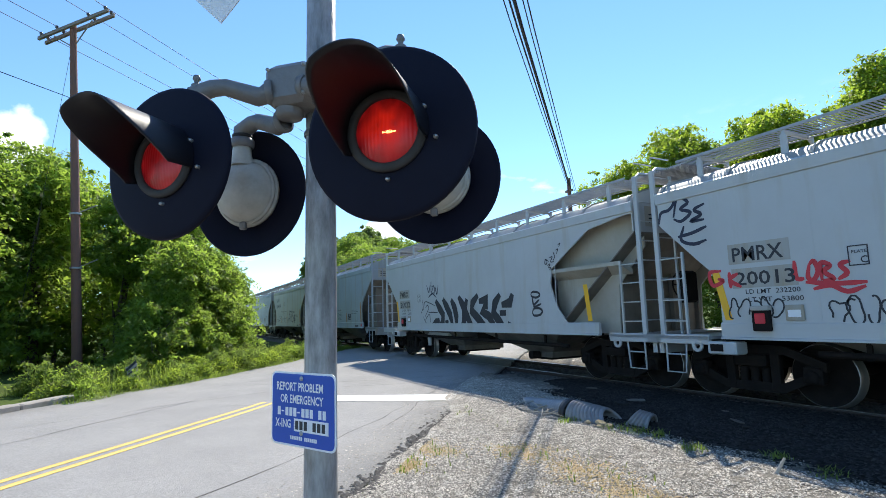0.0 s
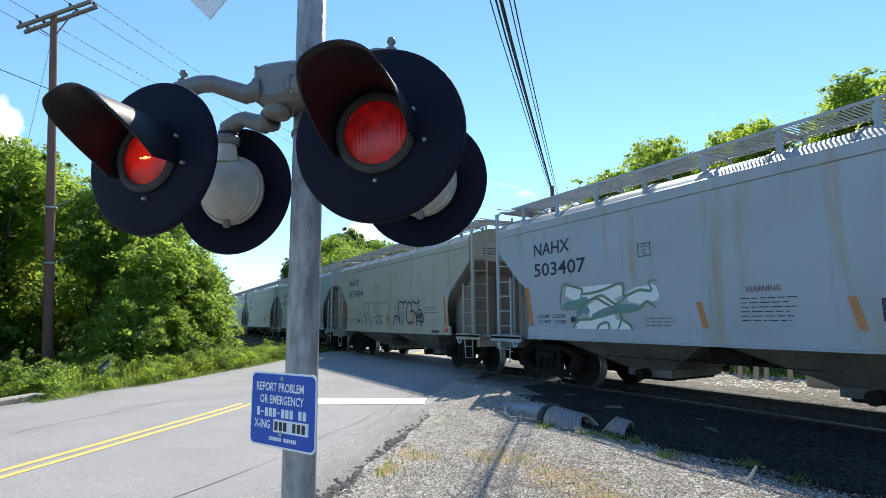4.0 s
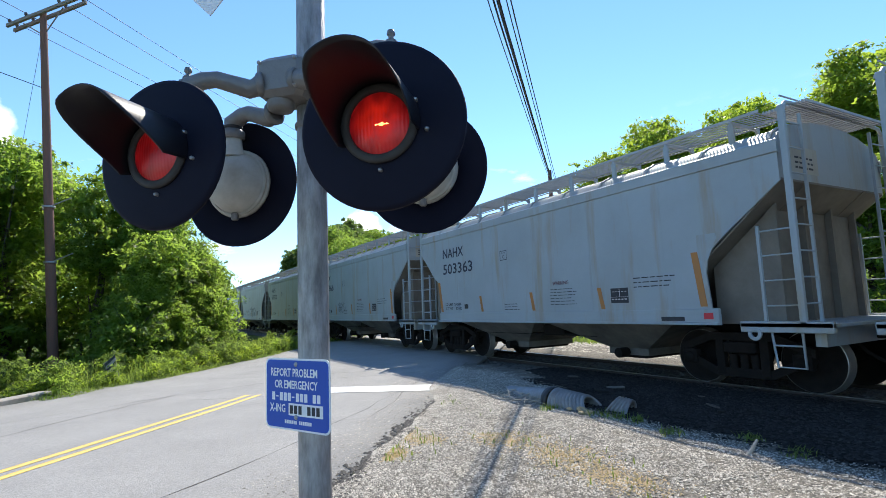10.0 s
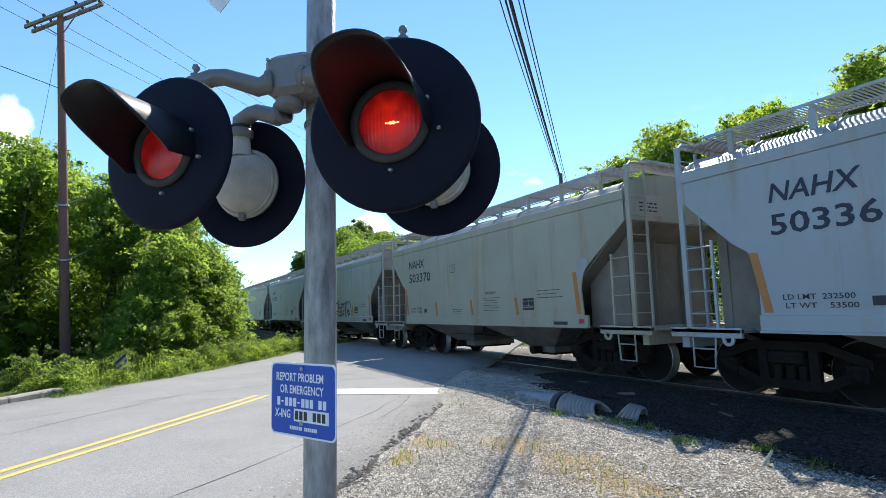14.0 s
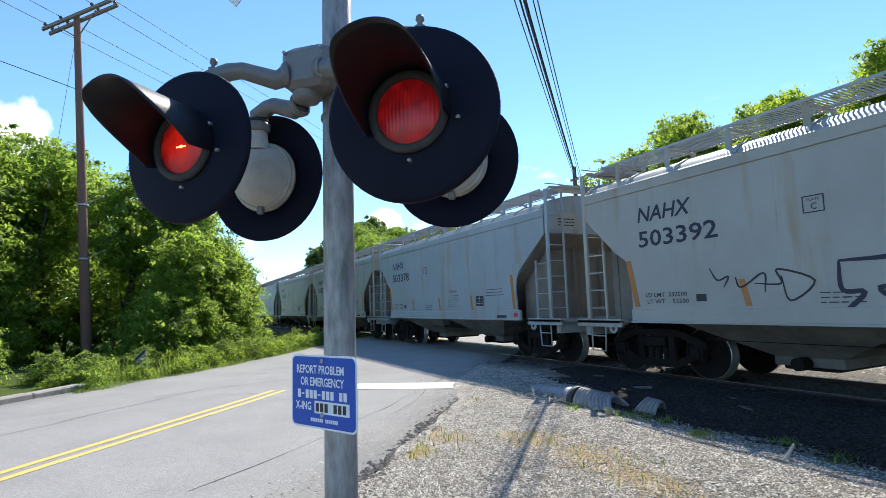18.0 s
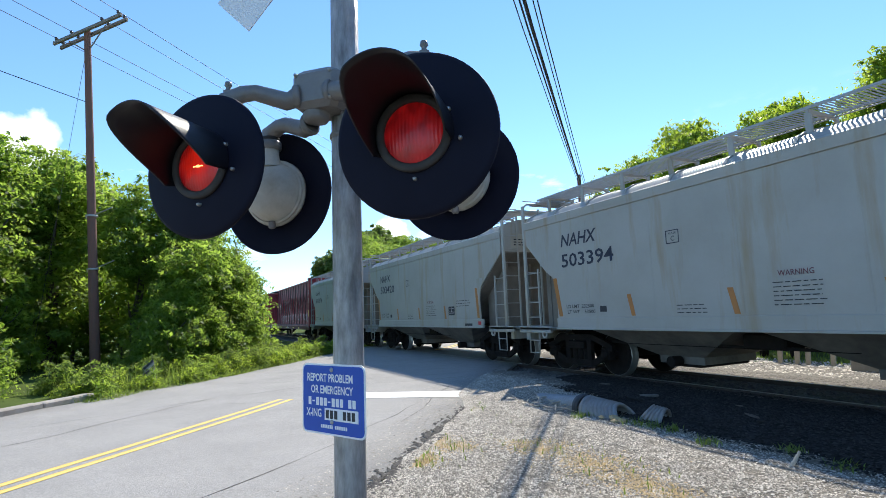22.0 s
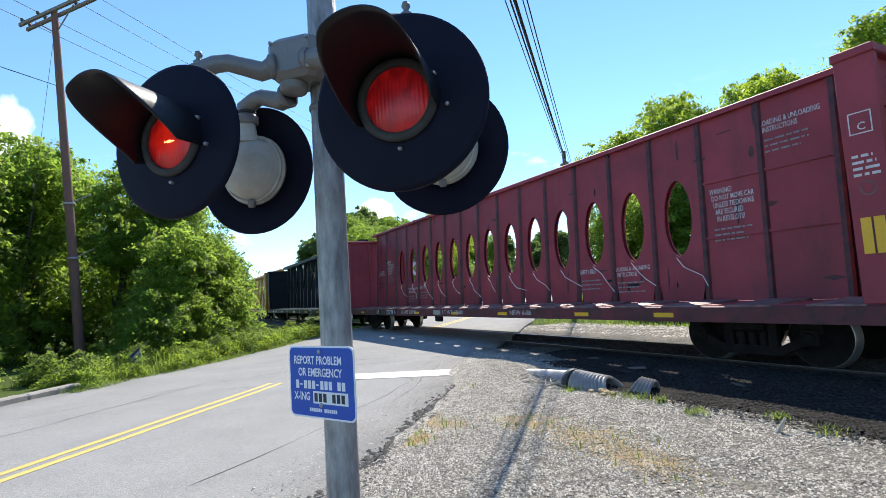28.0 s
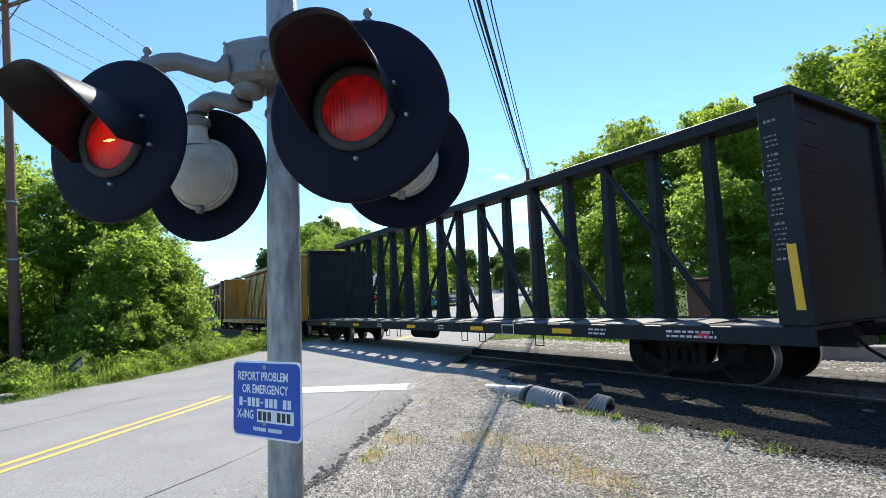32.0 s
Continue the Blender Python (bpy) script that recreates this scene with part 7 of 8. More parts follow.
for row in (("sunny", -23.6, 26.0, 1.0, 20, 1.02), ("sunny", -18.6, 24.5, 1.0, 100, 1.05), ("ash", -16.8, 24.2, 1.0, 35, 1.05), ("sunny", -15.2, 26.0, 1.0, 200, 1.02), ("sunny", -12.5, 23.0, 0.9, 150, 1.02), ("sunny", -9.5, 25.0, 1.02, 280, 1.02), ("sunny", -6.0, 23.5, 0.97, 60, 1.02), ("sunny", -2.5, 24.0, 0.94, 340, 1.02), ("sunny", 1.5, 25.0, 0.98, 30, 1.02),
            ("sunny", 6.0, 24.0, 1.0, 120, 1.02), ("maple", -20.5, 21.5, 0.7, 170), ("young", -16.0, 20.0, 1.0, 210), ("young", -11.5, 19.5, 1.05, 310), ("young", -7.5, 19.8, 1.0, 70), ("young", -3.5, 19.6, 1.05, 140), ("bush", -18.5, 18.6, 0.9, 30), ("bush", -14.0, 18.0, 1.0, 90), ("bush", -9.8, 18.0, 1.0, 60), ("bush", -5.8, 18.2, 1.0, 230), ("ash", 11.0, 26.0, 1.1, 10),
            ("young", -24.0, 24.5, 0.9, 310)):
    tree(*row)
for row in (("far", -66, 20, 0.95, 10), ("far", -74, 24, 1.05, 70), ("far", -78, 31, 1.0, 30), ("far", -70, 24, 0.8, 110), ("far", -48, -10, 0.8, 25), ("far", -52, -3, 0.7, 95), ("far", -44, -18, 0.9, 205), ("far", -60, -14, 0.9, 285), ("far", -60, 16, 0.6, 130), ("far", -85, 30, 1.25, 200), ("far", -96, 24, 0.9, 320), ("far", -70, 60, 0.7, 15), ("far", -82, 56, 0.75, 125), ("far", -95, 66, 0.8, 245), ("far", -62, 78, 0.7, 305), ("far", -105, 84, 0.9, 55), ("far", -78, 92, 0.9, 155), ("far", -120, 60, 0.9, 80), ("far", -55, 95, 0.9, 200), ("far", -110, 40, 0.9, 20)):
    tree(*row)

# the thick row of trees on the far side of the crossing, along the road
for row in (("maple", -40.0, 14.0, 0.85, 15), ("ash", -42.5, 17.0, 0.8, 70), ("ash", -44.5, 20.8, 0.86, 140), ("sunny", -49.0, 25.5, 0.88, 210), ("sunny", -54.0, 30.5, 0.88, 300), ("maple", -62.0, 37.5, 1.0, 30), ("maple", -72.0, 46.5, 0.95, 160), ("maple", -82.0, 55.0, 0.95, 250),
            ("ash", -47.0, 15.5, 0.95, 190), ("ash", -52.0, 21.0, 1.0, 20), ("ash", -60.0, 28.0, 1.0, 100), ("bush", -38.0, 15.5, 1.1, 50), ("bush", -41.0, 19.0, 1.1, 130), ("bush", -46.0, 24.0, 1.1, 220), ("bush", -51.5, 29.3, 1.1, 310), ("bush", -57.0, 34.5, 1.2, 10), ("bush", -35.5, 12.8, 0.9, 80),
            ("far", -84.0, 66.0, 0.5, 40), ("far", -90.0, 72.0, 0.6, 90), ("far", -79.0, 69.0, 0.5, 200), ("far", -98.0, 76.0, 0.7, 280), ("far", -72.0, 66.0, 0.5, 330), ("far", -104.0, 70.0, 0.75, 140)):
    tree(*row)


# ---- poles and wires ----
def sag(a, b, drop, n=14):
    a, b = Vector(a), Vector(b)
    return [a.lerp(b, i / n) - Vector((0, 0, 4 * drop * (i / n) * (1 - i / n))) for i in range(n + 1)]


def utility_pole():
    base, top = Vector((-24.6, -2.97, -0.1)), Vector((-23.35, -3.6, 13.25))
    p = thing("utility_pole", "brown weathered timber utility pole with twin crossarms", "utility pole", "utility poles", at=Matrix.Translation(base))
    d = top - base
    part("shaft", Build().tube([d * k / 8 for k in range(9)], [0.185 - 0.009 * k for k in range(9)], 14), M["pole"], p, "tapered brown timber shaft")
    arm = Vector((1.46, 2.5, 1.08)).normalized()
    mid = d - d.normalized() * 0.1
    side = arm.cross(Vector((0, 0, 1))).normalized()
    ends = []
    for k in (-1, 1):
        c = mid + side * 0.17 * k
        a, b = c - arm * 1.3, c + arm * 1.6
        q = [side * u + Vector((0, 0, v)) for u, v in ((-0.05, -0.06), (0.05, -0.06), (0.05, 0.06), (-0.05, 0.06))]
        part("crossarm", Build().loft([[a + o for o in q], [b + o for o in q]]), M["arm"], p, "grey timber crossarm")
    for u in (-1.2, -0.55, 0.75, 1.45):
        for k in (-1, 1):
            c = mid + side * 0.17 * k + arm * u + Vector((0, 0, 0.06))
            part("insulator", Build().spin([(0.02, 0), (0.03, 0.05), (0.06, 0.07), (0.05, 0.1), (0.065, 0.13), (0.03, 0.17), (0, 0.18)], 10, m=Matrix.Translation(c)), M["porcelain"], p, "dark insulator")
        ends.append(base + mid + arm * u + Vector((0, 0, 0.22)))
    for u in (-0.8, 0.8):
        part("brace", Build().tube([mid + arm * u, mid - d.normalized() * 0.75], 0.025, 6), M["arm"], p, "diagonal brace")
    for k, w in ((0.3, 0.5), (0.455, 0.5)):
        c = d * k
        b = Build().tube([c - arm * 0.25, c + arm * 0.9], 0.025, 6)
        b.spin([(0.2, -0.04), (0.215, -0.03), (0.215, 0.03), (0.2, 0.04)], 14, m=Matrix.Translation(c))
        part("bracket", b, M["wire_dark"], p, "steel bracket and band")
    return ends


def cable(points, r, label, group="overhead wires"):
    thing("cable", label, "wire", group, mesh=Build().tube(points, r, 5, caps=True).mesh("cable", M["wire"]))


ENDS = utility_pole()
for e in ENDS:
    cable(sag(e, e + Vector((-48.0, 44.0, 1.6)), 0.4), 0.012, "thin dark overhead line along the road")
    cable(sag(e, e + Vector((30.0, -27.5, 0.9)), 0.25), 0.012, "thin dark overhead line along the road")
cable(sag((-23.62, -3.47, 10.4), (5.9, -30.5, 10.2), 0.4), 0.014, "thin dark overhead line along the road")
cable(sag((-23.5, -3.62, 12.5), (-24.8, -5.1, 0.0), 0.05), 0.007, "thin guy wire from the pole to the ground")


def far_pole():
    base = Vector((-23.0, 20.5, 0.15))
    p = thing("utility_pole", "dark timber utility pole carrying a bundle of cables", "utility pole", "utility poles", at=Matrix.Translation(base))
    part("shaft", Build().tube([(0, 0, 0), (0, 0, 4), (0.02, 0, 9.3)], [0.17, 0.15, 0.11], 12), M["pole"], p, "tapered timber shaft")
    part("bracket", Build().box(-0.3, 0.3, -0.06, 0.06, 8.5, 8.62), M["arm"], p, "short timber bracket")


far_pole()
for near, farp, r in (((-7.94, 5.90, 7.30), (-22.95, 20.3, 9.15), 0.012), ((-7.89, 5.99, 7.29), (-22.9, 20.4, 9.0), 0.02), ((-7.85, 6.07, 7.28), (-22.85, 20.5, 8.8), 0.038), ((-7.78, 6.21, 7.27), (-22.75, 20.7, 8.65), 0.012), ((-7.74, 6.28, 7.27), (-22.7, 20.8, 8.5), 0.014)):
    n, f = Vector(near), Vector(farp)
    cable([f, f.lerp(n, 0.33) - Vector((0, 0, 0.05)), f.lerp(n, 0.66) - Vector((0, 0, 0.05)), n, n + (n - f) * 0.5 + Vector((0, 0, 0.5)), n + (n - f) * 1.1 + Vector((0, 0, 1.6))], r, "dark sagging cable of a bundle over the road")


# ---- torn culvert pipe, stick, kerb, marker board ----
def corrugated(a, b, r, arc=(0, 360), turns=22, m=None, thick=0.012, fray=0.0, seed=1, wave=0.014, cut=0.0, shear=0.0):
    """A length of corrugated tube from a to b; arc leaves part of the wall away, cut shortens the top, shear bares the near mouth."""
    rnd = random.Random(seed)
    a, b = Vector(a), Vector(b)
    d = (b - a)
    q = d.to_track_quat("Z", "Y").to_matrix().to_4x4()
    n, seg = turns * 4, 26
    outer, inner = [], []
    full = arc[1] - arc[0] >= 360
    for i in range(n + 1):
        z = d.length * i / n
        rr = r + wave * math.sin(i * math.pi / 2 + 0.4)
        for k in range(seg + 1):
            e = (k / seg)
            lo, hi = arc[0] + fray * rnd.uniform(-1, 1) * (k == 0), arc[1] + fray * rnd.uniform(-1, 1) * (k == seg)
            t = radians(lo + (hi - lo) * e)
            up = (q @ Vector((math.cos(t), math.sin(t), 0))).z * 0.5 + 0.5
            zz = z * (1 - cut * up) + shear * up * (1 - i / n)
            outer.append((rr * math.cos(t), rr * math.sin(t), zz))
            inner.append(((rr - thick) * math.cos(t), (rr - thick) * math.sin(t), zz))
    w = seg + 1
    fs = [(i * w + k, i * w + k + 1, (i + 1) * w + k + 1, (i + 1) * w + k) for i in range(n) for k in range(seg)]
    c = len(outer)
    bd = Build()
    rim = [(i * w + k, i * w + k + 1, i * w + k + 1 + c, i * w + k + c) for i in (0, n) for k in range(seg)]
    if not full:
        rim += [(i * w + k, (i + 1) * w + k, (i + 1) * w + k + c, i * w + k + c) for i in range(n) for k in (0, seg)]
    bd.add(outer + inner, fs + [tuple(x + c for x in f[::-1]) for f in fs] + rim, m=Matrix.Translation(a) @ q, smooth=True)
    return bd


def culvert():
    t = thing("culvert_pipe", "crushed and torn corrugated metal culvert pipe at the track edge", "pipe", at=pose(-6.5, 5.6, 0.15))
    part("buried_length", corrugated((-1.75, 0.28, -0.14), (0.02, -0.06, 0.05), 0.165, turns=26, wave=0.007), M["pipe"], t, "pale galvanised pipe length")
    b = Build().spin([(0.17, -0.05), (0.2, -0.05), (0.2, 0.06), (0.17, 0.06)], 24, m=Matrix.Translation((0.08, -0.07, 0.05)) @ Vector((1, -0.15, 0)).to_track_quat("Z", "Y").to_matrix().to_4x4())
    part("coupling_band", b, M["wire"], t, "dark coupling band")
    part("torn_length", corrugated((0.14, -0.07, 0.03), (1.06, 0.04, -0.04), 0.195, turns=10, seed=3, wave=0.026, cut=0.36), M["pipe"], t, "corrugated length torn open along its end")
    part("curled_end", corrugated((0.97, 0.08, 0.05), (1.34, 0.22, -0.02), 0.19, turns=5, seed=6, wave=0.024, shear=0.2), M["pipe"], t, "curled corrugated end piece")


culvert()


def debris():
    rnd = random.Random(17)
    for i in range(26):
        x, y = -7.0 + rnd.uniform(-0.65, 0.5), 5.25 + rnd.uniform(-0.2, 0.25)
        a, ln = rnd.uniform(0, 3.14), rnd.uniform(0.15, 0.5)
        z = ground_z(x, y) + 0.05
        p0 = Vector((x, y, z + rnd.uniform(0, 0.05)))
        d = Vector((math.cos(a), math.sin(a), rnd.uniform(-0.05, 0.3))) * ln
        b = Build().tube([p0, p0 + d * 0.5 + Vector((0, 0, 0.02)), p0 + d], [0.008, 0.007, 0.003], 5)
        thing("twig", "dry broken twig beside the culvert pipe", "twig", "dry twigs", mesh=b.mesh("twig", M["wood_pale"]))
    for x, y, s in ((-5.6, 5.35, 0.1), (-5.45, 5.32, 0.08), (-5.72, 5.4, 0.07), (-5.52, 5.24, 0.05), (-5.82, 5.3, 0.05)):
        b = Build().spin([(0, -0.3 * s), (0.7 * s, -0.2 * s), (s, 0.1 * s), (0.6 * s, 0.4 * s), (0, 0.45 * s)], 8, smooth=False)
        b.v = [tuple(c * (0.75 + 0.5 * noise.noise(Vector(v) * 14 + Vector((x * 9, y * 9, 0)))) for c in v) for v in b.v]
        thing("rubble", "rusty brown lump of broken rubble", "rubble", "rubble lumps", at=pose(x, y, ground_z(x, y) + 0.06, 20, 10, 40), mesh=b.mesh("rubble", M["dirt_red"]))
    b = Build().tube([(-0.01, -0.03, -0.05), (0.025, 0.04, 0.04), (0.06, 0.09, 0.14)], [0.02, 0.018, 0.012], 7)
    thing("stick", "pale bleached stick poking out of the gravel", "stick", at=pose(-3.19, 5.19, 0.14), mesh=b.mesh("stick", M["wood_pale"]))


debris()


def scraps():
    """Flat scraps and broken sleeper ends lying in the cinders."""
    rnd = random.Random(52)
    for k in range(20):
        x, y = rnd.uniform(-8.0, -0.6), rnd.uniform(6.3, 8.0)
        w, d = rnd.uniform(0.05, 0.22), rnd.uniform(0.02, 0.07)
        pts = [(w * rnd.uniform(0.6, 1.1) * math.cos(a), d * rnd.uniform(0.6, 1.2) * math.sin(a)) for a in [1.047 * i for i in range(6)]]
        b = Build().prism(pts, 0, rnd.uniform(0.01, 0.03), "z")
        kind = rnd.choice(("tie", "ballast_stone", "cinder_stone"))
        thing("scrap", "flat scrap lying in the shade-dark cinders", "scrap", "trackside scraps", at=pose(x, y, 0.15 + 0.065, rnd.uniform(-6, 6), rnd.uniform(-6, 6), rnd.uniform(-30, 30)), mesh=b.mesh("scrap", M[kind]))


scraps()


def kerb():
    n, a, b_ = 5, Vector((-9.5, -5.75, 0)), Vector((-15.1, -1.82, 0))
    d = (b_ - a) / n
    side = d.normalized().cross(Vector((0, 0, 1)))
    for i in range(n):
        p = a + d * i
        m = Matrix.Translation(p) @ Matrix.Rotation(math.atan2(d.y, d.x), 4, "Z")
        bd = Build().box(0.01, d.length - 0.01, -0.02, 0.3, -0.1, 0.13 + 0.012 * (i % 2), bevel=0.025)
        thing("kerb_stone", "worn concrete kerb stone at the road side", "kerb", "kerb stones", at=m, mesh=bd.mesh("kerb_stone", M["concrete"]))


kerb()


def marker_board():
    t = thing("marker_board", "black and white striped hazard marker board leaning in weeds", "marker board", at=pose(-17.75, -0.75, -0.12, -14, -24, 55))
    part("panel", Build().box(-0.2, 0.2, -0.004, 0.004, 0.0, 0.75), M["concrete"], t, "white sheet")
    for k in range(4):
        z = 0.02 + 0.19 * k
        part("stripe", Build().prism([(-0.2, z), (0.2, z + 0.14), (0.2, z + 0.23), (-0.2, z + 0.09)], -0.009, -0.004, "y"), M["black_ink"], t, "black diagonal stripe")
    part("post", Build().box(-0.03, 0.03, 0.005, 0.05, -0.4, 0.7), M["sign_back"], t, "steel post")


marker_board()


# ---- verge plants ----
def blades(name, label, n, seed, place, height, width, material, lean=0.5):
    """Bent blades as one object of countless pieces."""
    rng = np.random.default_rng(seed)
    base = np.array([place(rng) for _ in range(n)])
    h = height * (0.45 + 0.8 * rng.random(n))
    a = rng.random(n) * 6.283
    w = width * (0.6 + 0.8 * rng.random(n))
    out = np.stack([np.cos(a), np.sin(a), 0 * a], 1)
    side = np.stack([-np.sin(a), np.cos(a), 0 * a], 1) * w[:, None] / 2
    bend = lean * (0.3 + rng.random(n)) * h
    up = np.array((0, 0, 1.0))
    mid = base + up * (0.6 * h)[:, None] + out * (0.3 * bend)[:, None]
    tip = base + up * (0.95 * h)[:, None] + out * bend[:, None]
    v = np.stack([base - side, base + side, mid + side * 0.8, mid - side * 0.8, tip], 1).reshape(-1, 3)
    k = np.arange(n) * 5
    quads = np.stack([k, k + 1, k + 2, k + 3], 1).tolist()
    tris = np.stack([k + 3, k + 2, k + 4], 1).tolist()
    me = bpy.data.meshes.new(name)
    me.from_pydata(v.tolist(), [], quads + tris)
    me.materials.append(material)
    return tagged(new(name, me), label, "grass", kind="stuff")


def verge(lo, hi, wide, inner=0.1, curve=1.0):
    def place(rng):
        u = rng.uniform(lo, hi)
        w = -4.6 - inner - wide * rng.random() ** curve - 0.25 * noise.noise(Vector((u * 0.8, 1.5, 8)))
        p = ALONG * u + ACROSS * (ROAD_MID + w)
        return p.x, p.y, land_z(p.x, p.y)
    return place


blades("verge_grass", "long green roadside grass", 9000, 31, verge(10.2, 26, 3.0, 0.35), 0.22, 0.016, M["grass"])
blades("verge_grass", "low ragged grass at the asphalt edge", 9000, 34, verge(9.2, 26, 1.2, 0.0, 1.4), 0.1, 0.014, M["grass"], 0.9)
blades("verge_grass", "short bright grass by the crossing", 9000, 32, verge(14, 25, 3.6, 0.0), 0.16, 0.02, M["grass"])
blades("verge_grass", "tall seeding grass under the trees", 1500, 33, verge(11.5, 22, 3.0, 1.2), 0.55, 0.022, M["grass"])


def weeds():
    rnd = random.Random(41)
    kinds = []
    for k, (leaf, h) in enumerate((("leaf_a", 0.8), ("leaf_c", 0.6), ("grass", 0.95))):
        cs, rs = [], []
        for j in range(16):
            a, r = rnd.uniform(0, 6.28), rnd.uniform(0, 0.4)
            z = rnd.uniform(0.1, h)
            cs.append((r * math.cos(a), r * math.sin(a), z))
            rs.append(rnd.uniform(0.1, 0.2))
        stems = Build()
        for c in cs:
            stems.tube([(c[0] * 0.2, c[1] * 0.2, -0.05), (c[0] * 0.6, c[1] * 0.6, c[2] * 0.6), c], 0.006, 4)
        kinds.append((stems.mesh("stems", M["grass"]), leaf_mesh("leaves", cs, rs, 26, 0.075, M[leaf], 70 + k)))
    for i in range(170):
        u = rnd.uniform(9.6, 23)
        w = -4.9 - 2.9 * rnd.random() ** 1.1
        p = ALONG * u + ACROSS * (ROAD_MID + w)
        if (p - Vector((-17.4, -0.7, 0))).length < 0.9:
            continue
        t = thing("weed_plant", "leafy green weed in the roadside verge", "weed", "verge weeds")
        s = rnd.uniform(0.4, 0.95)
        t.matrix_world = pose(p.x, p.y, land_z(p.x, p.y) - 0.02, 0, 0, rnd.uniform(0, 360)) @ Matrix.Diagonal((s, s, s, 1))
        stems, leaves = rnd.choice(kinds)
        part("stem", stems, None, t)
        part("foliage", leaves, None, t)


weeds()


def patch(cx, cy, rx, ry):
    def place(rng):
        while True:
            u, v = rng.normal(0, 0.45, 2)
            x, y = cx + rx * u, cy + ry * v
            if ACROSS.dot(Vector((x, y, 0))) > ROAD_MID + 4.3:
                return x, y, ground_z(x, y) + 0.035 + 0.03 * noise.noise(Vector((x * 1.3, y * 1.3, 5)))
    return place


for k, (cx, cy, rx, ry) in enumerate(((-5.3, 3.75, 0.8, 0.55), (-4.35, 3.85, 0.9, 0.6), (-3.5, 3.75, 0.9, 0.4), (-6.1, 3.0, 0.9, 0.35), (-5.6, 2.45, 0.6, 0.3), (-7.6, 4.4, 0.9, 0.3))):
    blades("dry_grass", "dry straw-coloured grass in the gravel", 220, 50 + k, patch(cx, cy, rx * 0.7, ry * 0.7), 0.028, 0.007, M["dry_grass"], 1.6)
    scatter("dirt_crumbs", "ochre dirt crumbs among the gravel", "dirt", 900, 60 + k, patch(cx, cy, rx * 0.75, ry * 0.75), 0.011, M["dirt_red"])
    blades("green_sprouts", "small green sprouts in the gravel", 26, 80 + k, patch(cx, cy, rx, ry), 0.07, 0.012, M["grass"], 0.7)
for k, (cx, cy, r) in enumerate(((-4.15, 5.3, 0.13), (-5.35, 5.35, 0.25), (-5.0, 5.4, 0.2), (-4.75, 5.45, 0.12), (-3.4, 5.6, 0.15), (-2.9, 5.5, 0.15), (-6.15, 5.25, 0.2))):
    blades("weed_tuft", "green weed tuft at the edge of the track", 60, 90 + k, patch(cx, cy, r, r), 0.08, 0.01, M["grass"], 1.0)


def ballast_point(rng):
    x = rng.uniform(-26, 2)
    y = TRACK_Y + rng.choice((rng.uniform(-2.5, -0.85), rng.uniform(-0.65, 0.65), rng.uniform(0.85, 2.9)))
    e = abs(y - TRACK_Y)
    return x, y, RAIL_TOP - 0.17 + (0.075 if e < 1.5 else 0.075 - 0.17 * (e - 1.5)) + 0.01


scatter("ballast_stones", "coarse oily ballast stones", "ballast", 16000, 13, ballast_point, 0.035, M["ballast_stone"], 0.8)


def far_lot_point(rng):
    x, y = rng.uniform(-17, 2), rng.uniform(11.6, 14.5)
    return x, y, ground_z(x, y) + 0.01


scatter("far_gravel", "sunlit gravel beyond the track", "gravel", 14000, 14, far_lot_point, 0.035, M["stone"])
blades("far_grass", "sunlit grass beyond the track", 4500, 35, lambda rng: (lambda x, y: (x, y, land_z(x, y)))(rng.uniform(-19, 4), rng.uniform(13.8, 18)), 0.13, 0.03, M["grass"])


# ---- beyond the track ----
def beyond():
    b = Build().box(0, 3.6, 0, 0.5, -0.1, 0.32, bevel=0.02)
    thing("concrete_block", "long pale concrete block on the gravel", "concrete block", at=pose(-6.4, 12.9, 0.16, 0, 0, 12), mesh=b.mesh("concrete_block", M["concrete"]))
    me = Build().box(-0.05, 0.05, -0.05, 0.05, -0.1, 0.45, bevel=0.01).mesh("stake", M["wood_pale"])
    for x, y in ((-8.2, 13.4), (-7.85, 13.5), (-7.65, 13.6), (-7.2, 13.8)):
        tagged(new("stake", me), "short weathered timber stake in gravel", "stake", "timber stakes").matrix_world = pose(x, y, 0.16, 0, 4, 20)
    t = thing("equipment_cabinet", "rusty brown trackside equipment cabinet", "cabinet", at=pose(-9.3, 15.2, 0.15, 0, 0, 8))
    part("body", Build().box(-0.5, 0.5, -0.35, 0.35, 0.5, 1.95, bevel=0.03), M["beam_brown"], t, "rust-brown steel body")
    part("door", Build().box(-0.44, 0.44, -0.375, -0.35, 0.58, 1.87, bevel=0.008), M["beam_brown"], t, "flat steel door")
    part("roof", Build().box(-0.56, 0.56, -0.41, 0.41, 1.95, 2.02, bevel=0.02), M["beam_brown"], t, "overhanging lid")
    for x in (-0.4, 0.4):
        part("leg", Build().box(x - 0.04, x + 0.04, -0.2, 0.2, 0, 0.5), M["grime"], t, "steel leg")


beyond()


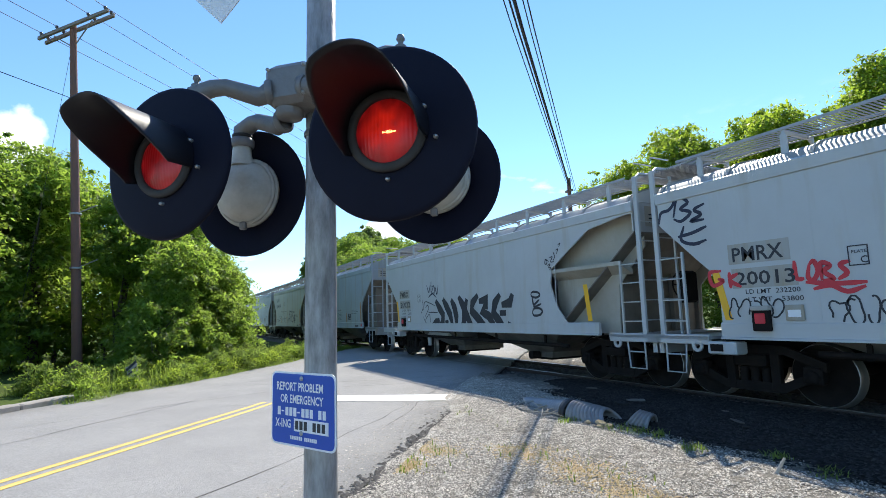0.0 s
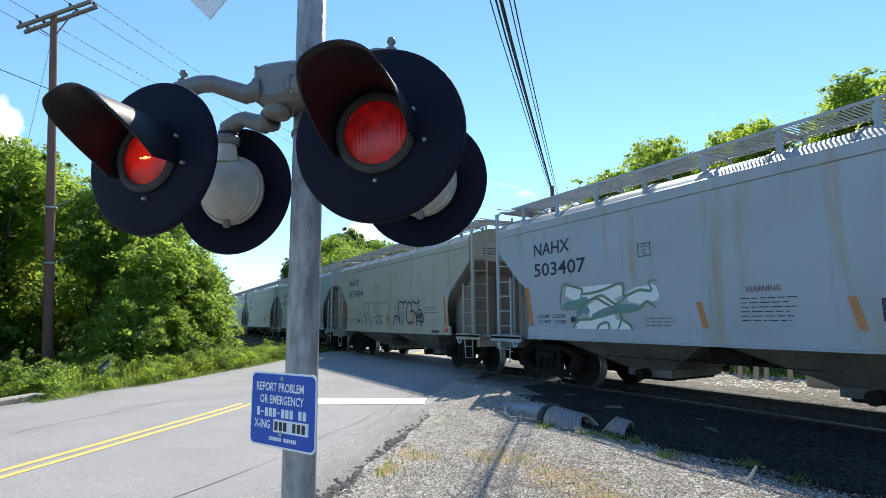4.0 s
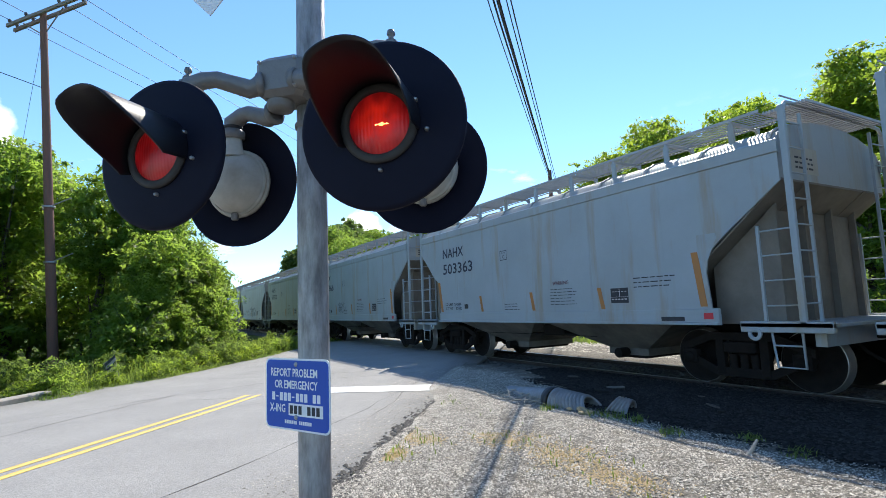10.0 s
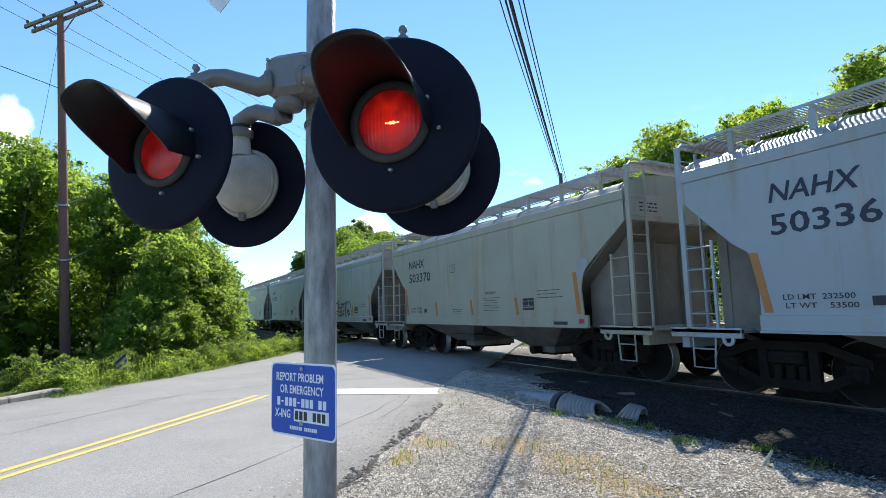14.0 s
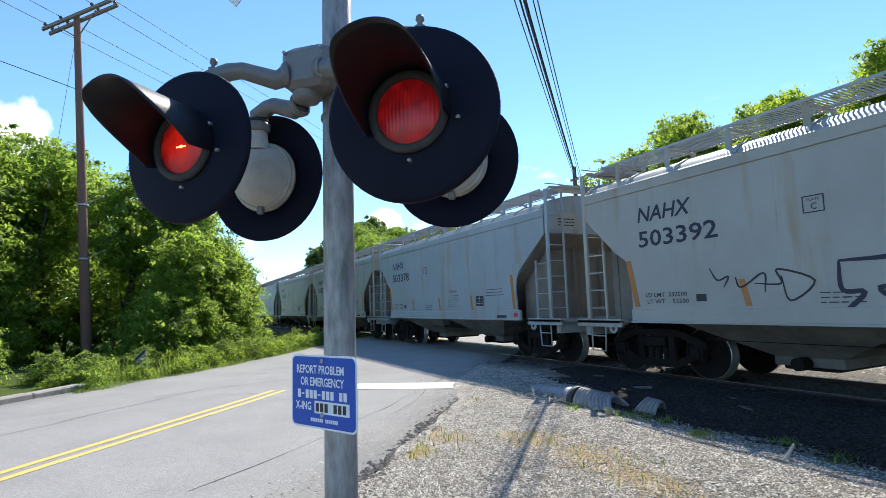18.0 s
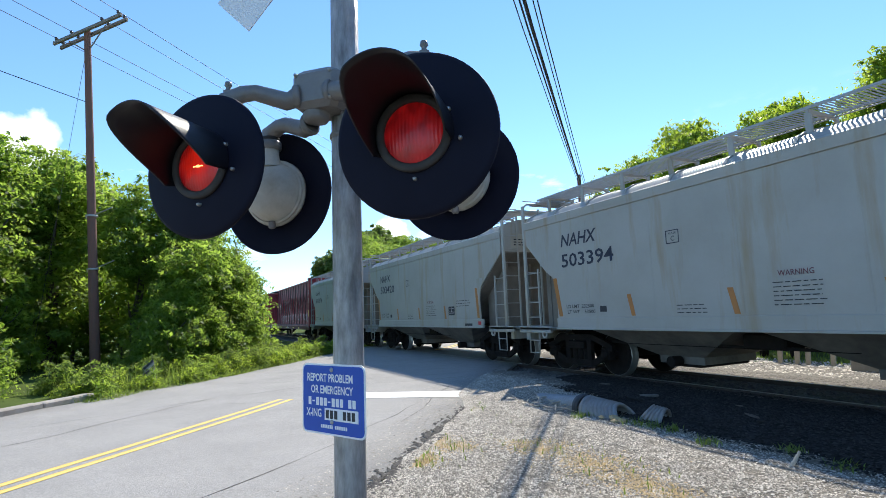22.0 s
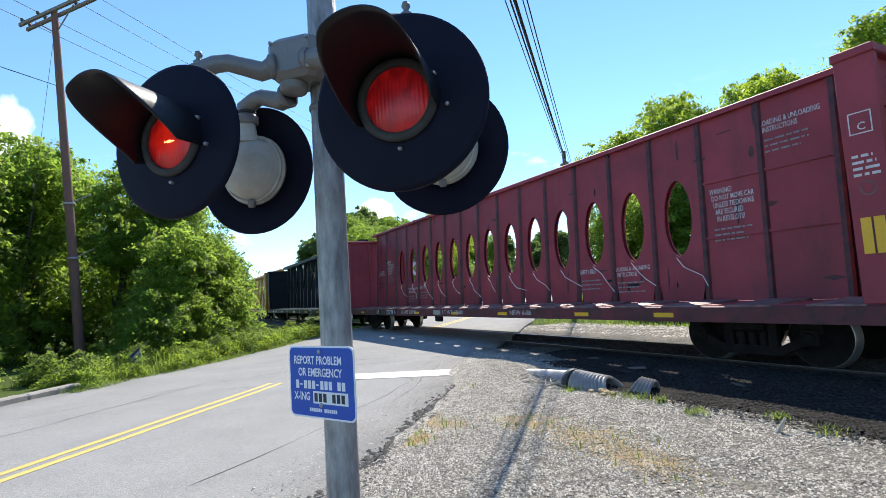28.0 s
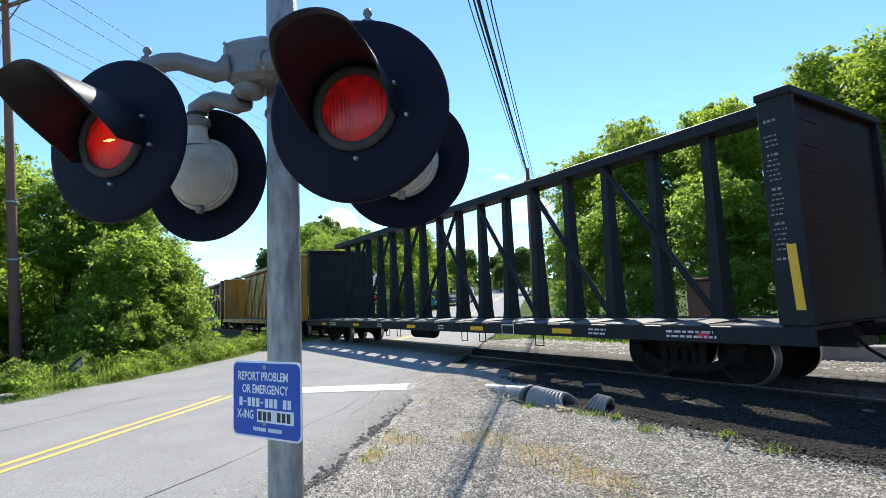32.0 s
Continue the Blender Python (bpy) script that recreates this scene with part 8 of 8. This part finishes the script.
def car_like(name, label, body, m, van=False):
    t = thing(name, label, "car" if not van else "van", "waiting vehicles", at=m)
    L = 2.3
    h = 1.5 if not van else 2.1
    low = [(-L, 0.35), (L, 0.35), (L + 0.05, 0.7), (L - 0.1, 0.95), (1.0, 1.02), (-L + 0.05, 1.0), (-L - 0.03, 0.7)]
    part("body", Build().prism(low, -0.9, 0.9, "y"), body, t, "painted body")
    cab = [(1.25, 1.0), (0.55, h), (-1.6, h), (-2.1, 1.0)] if not van else [(1.7, 1.0), (1.1, h), (-2.2, h), (-2.28, 1.0)]
    part("cabin", Build().prism(cab, -0.8, 0.8, "y"), body, t, "painted cabin")
    glass = [(1.1, 1.05), (0.5, h - 0.08), (-1.5, h - 0.08), (-1.9, 1.05)] if not van else [(1.55, 1.1), (1.05, h - 0.3), (0.2, h - 0.3), (0.2, 1.1)]
    for y in (-0.805, 0.803):
        part("side_window", Build().prism(glass, y, y + 0.003, "y"), M["porcelain"], t, "dark side window")
    a, c = cab[0], cab[1]
    part("windscreen", Build().add([(a[0] + 0.01, -0.72, a[1] + 0.05), (a[0] + 0.01, 0.72, a[1] + 0.05), (c[0] + 0.03, 0.66, c[1] - 0.06), (c[0] + 0.03, -0.66, c[1] - 0.06)], [(0, 1, 2, 3)]), M["porcelain"], t, "dark windscreen")
    for x in (-1.4, 1.4):
        for y in (-0.86, 0.86):
            part("wheel_tyre", Build().spin([(0, -0.1), (0.2, -0.1), (0.32, -0.09), (0.33, 0), (0.32, 0.09), (0.2, 0.1), (0, 0.1)], 16, m=pose(x, y, 0.33, 90)), M["wire"], t, "black tyre")
    for y in (-0.62, 0.62):
        part("headlight", Build().box(L - 0.02, L + 0.06, y - 0.18, y + 0.18, 0.66, 0.8), M["sign_white"], t, "clear headlight")


M["teal_paint"] = mat("teal_car_paint", (0.08, 0.36, 0.42), 0.25, coat=0.6)
M["white_paint"] = mat("white_van_paint", (0.75, 0.76, 0.77), 0.3, coat=0.5)
M["dark_paint"] = mat("dark_car_paint", (0.05, 0.055, 0.06), 0.25, coat=0.6)
car_like("waiting_car", "teal car waiting beyond the crossing", M["teal_paint"], pose(-53.0, 31.8, land_z(-53.0, 31.8), 0, 0, -42), True)
car_like("waiting_car", "dark car waiting beyond the crossing", M["dark_paint"], pose(-55.0, 35.4, land_z(-55.0, 35.4), 0, 0, -42))
car_like("waiting_car", "white van waiting beyond the crossing", M["white_paint"], pose(-59.0, 40.4, land_z(-59.0, 40.4), 0, 0, -42), True)
car_like("waiting_car", "dark pickup-like car on the rising road", M["dark_paint"], pose(-94.0, 78.0, land_z(-94, 78), 0, 0, -42), True)
SIGNALS = [o for o in scene.objects if o.name == "crossing_signal"]
other = copy_thing(SIGNALS[0], pose(-30.2, 13.5, 0.12, 0, 0, 180))


# ---- movement: how far the train has run at each second ----
RUN = [-0.00, 5.46, 10.92, 16.40, 21.88, 27.37, 32.86, 38.37, 43.93, 49.49, 54.99, 60.41, 65.79, 71.16, 76.55, 81.99, 87.47,
       92.99, 98.55, 104.12, 109.69, 115.33, 120.94, 126.52, 132.10, 137.70, 143.28, 148.85, 154.44, 160.08, 165.83, 171.59, 177.36]


def flash(bulb, first, period=1.412):
    """A bulb comes up to its glass for half of each period and draws back behind it for the other half."""
    on = bulb.matrix_basis.copy()
    off = on @ pose(0, 0, -0.045)
    rows, t = [(0.0, on if first > period / 2 else off)], first
    while t < 32.0:
        rows += [(t - 0.034, off), (t + 0.034, on)]
        if t + period / 2 < 31.9:
            rows += [(t + period / 2 - 0.034, on), (t + period / 2 + 0.034, off)]
        t += period
    rows.append((32.0, rows[-1][1]))
    walk(bulb, [r for k, r in enumerate(rows) if k == 0 or r[0] > rows[k - 1][0]])


def motions():
    flash(BULBS[1], 0.56)
    flash(BULBS[0], 0.56 + 0.706)
    for car, place in TRAIN:
        walk(car, [(float(t), pose(place + run, TRACK_Y, RAIL_TOP)) for t, run in enumerate(RUN)])
    # wheels roll without slipping; wheels at the same place on their trucks share one record
    rolled = {}
    for ob in scene.objects:
        if ob.name.split(".")[0] != "wheel":
            continue
        x, y, z = ob.location
        key = (round(x, 2), round(y, 2))
        if key not in rolled:
            rows = []
            for k in range(321):
                t = k / 10
                i = min(int(t), 31)
                run = RUN[i] + (RUN[i + 1] - RUN[i]) * (t - i)
                turn = math.degrees(run / 0.4585)
                rows.append((t, pose(x, y, z, 0, turn, 0) @ pose(0, 0, 0, 0, 0, 0 if y < 0 else 180)))
            walk(ob, rows)
            rolled[key] = ob
        else:
            first = rolled[key].animation_data
            ob.rotation_mode = "QUATERNION"
            ob.animation_data_create()
            ob.animation_data.action = first.action
            ob.animation_data.action_slot = first.action_slot


motions()
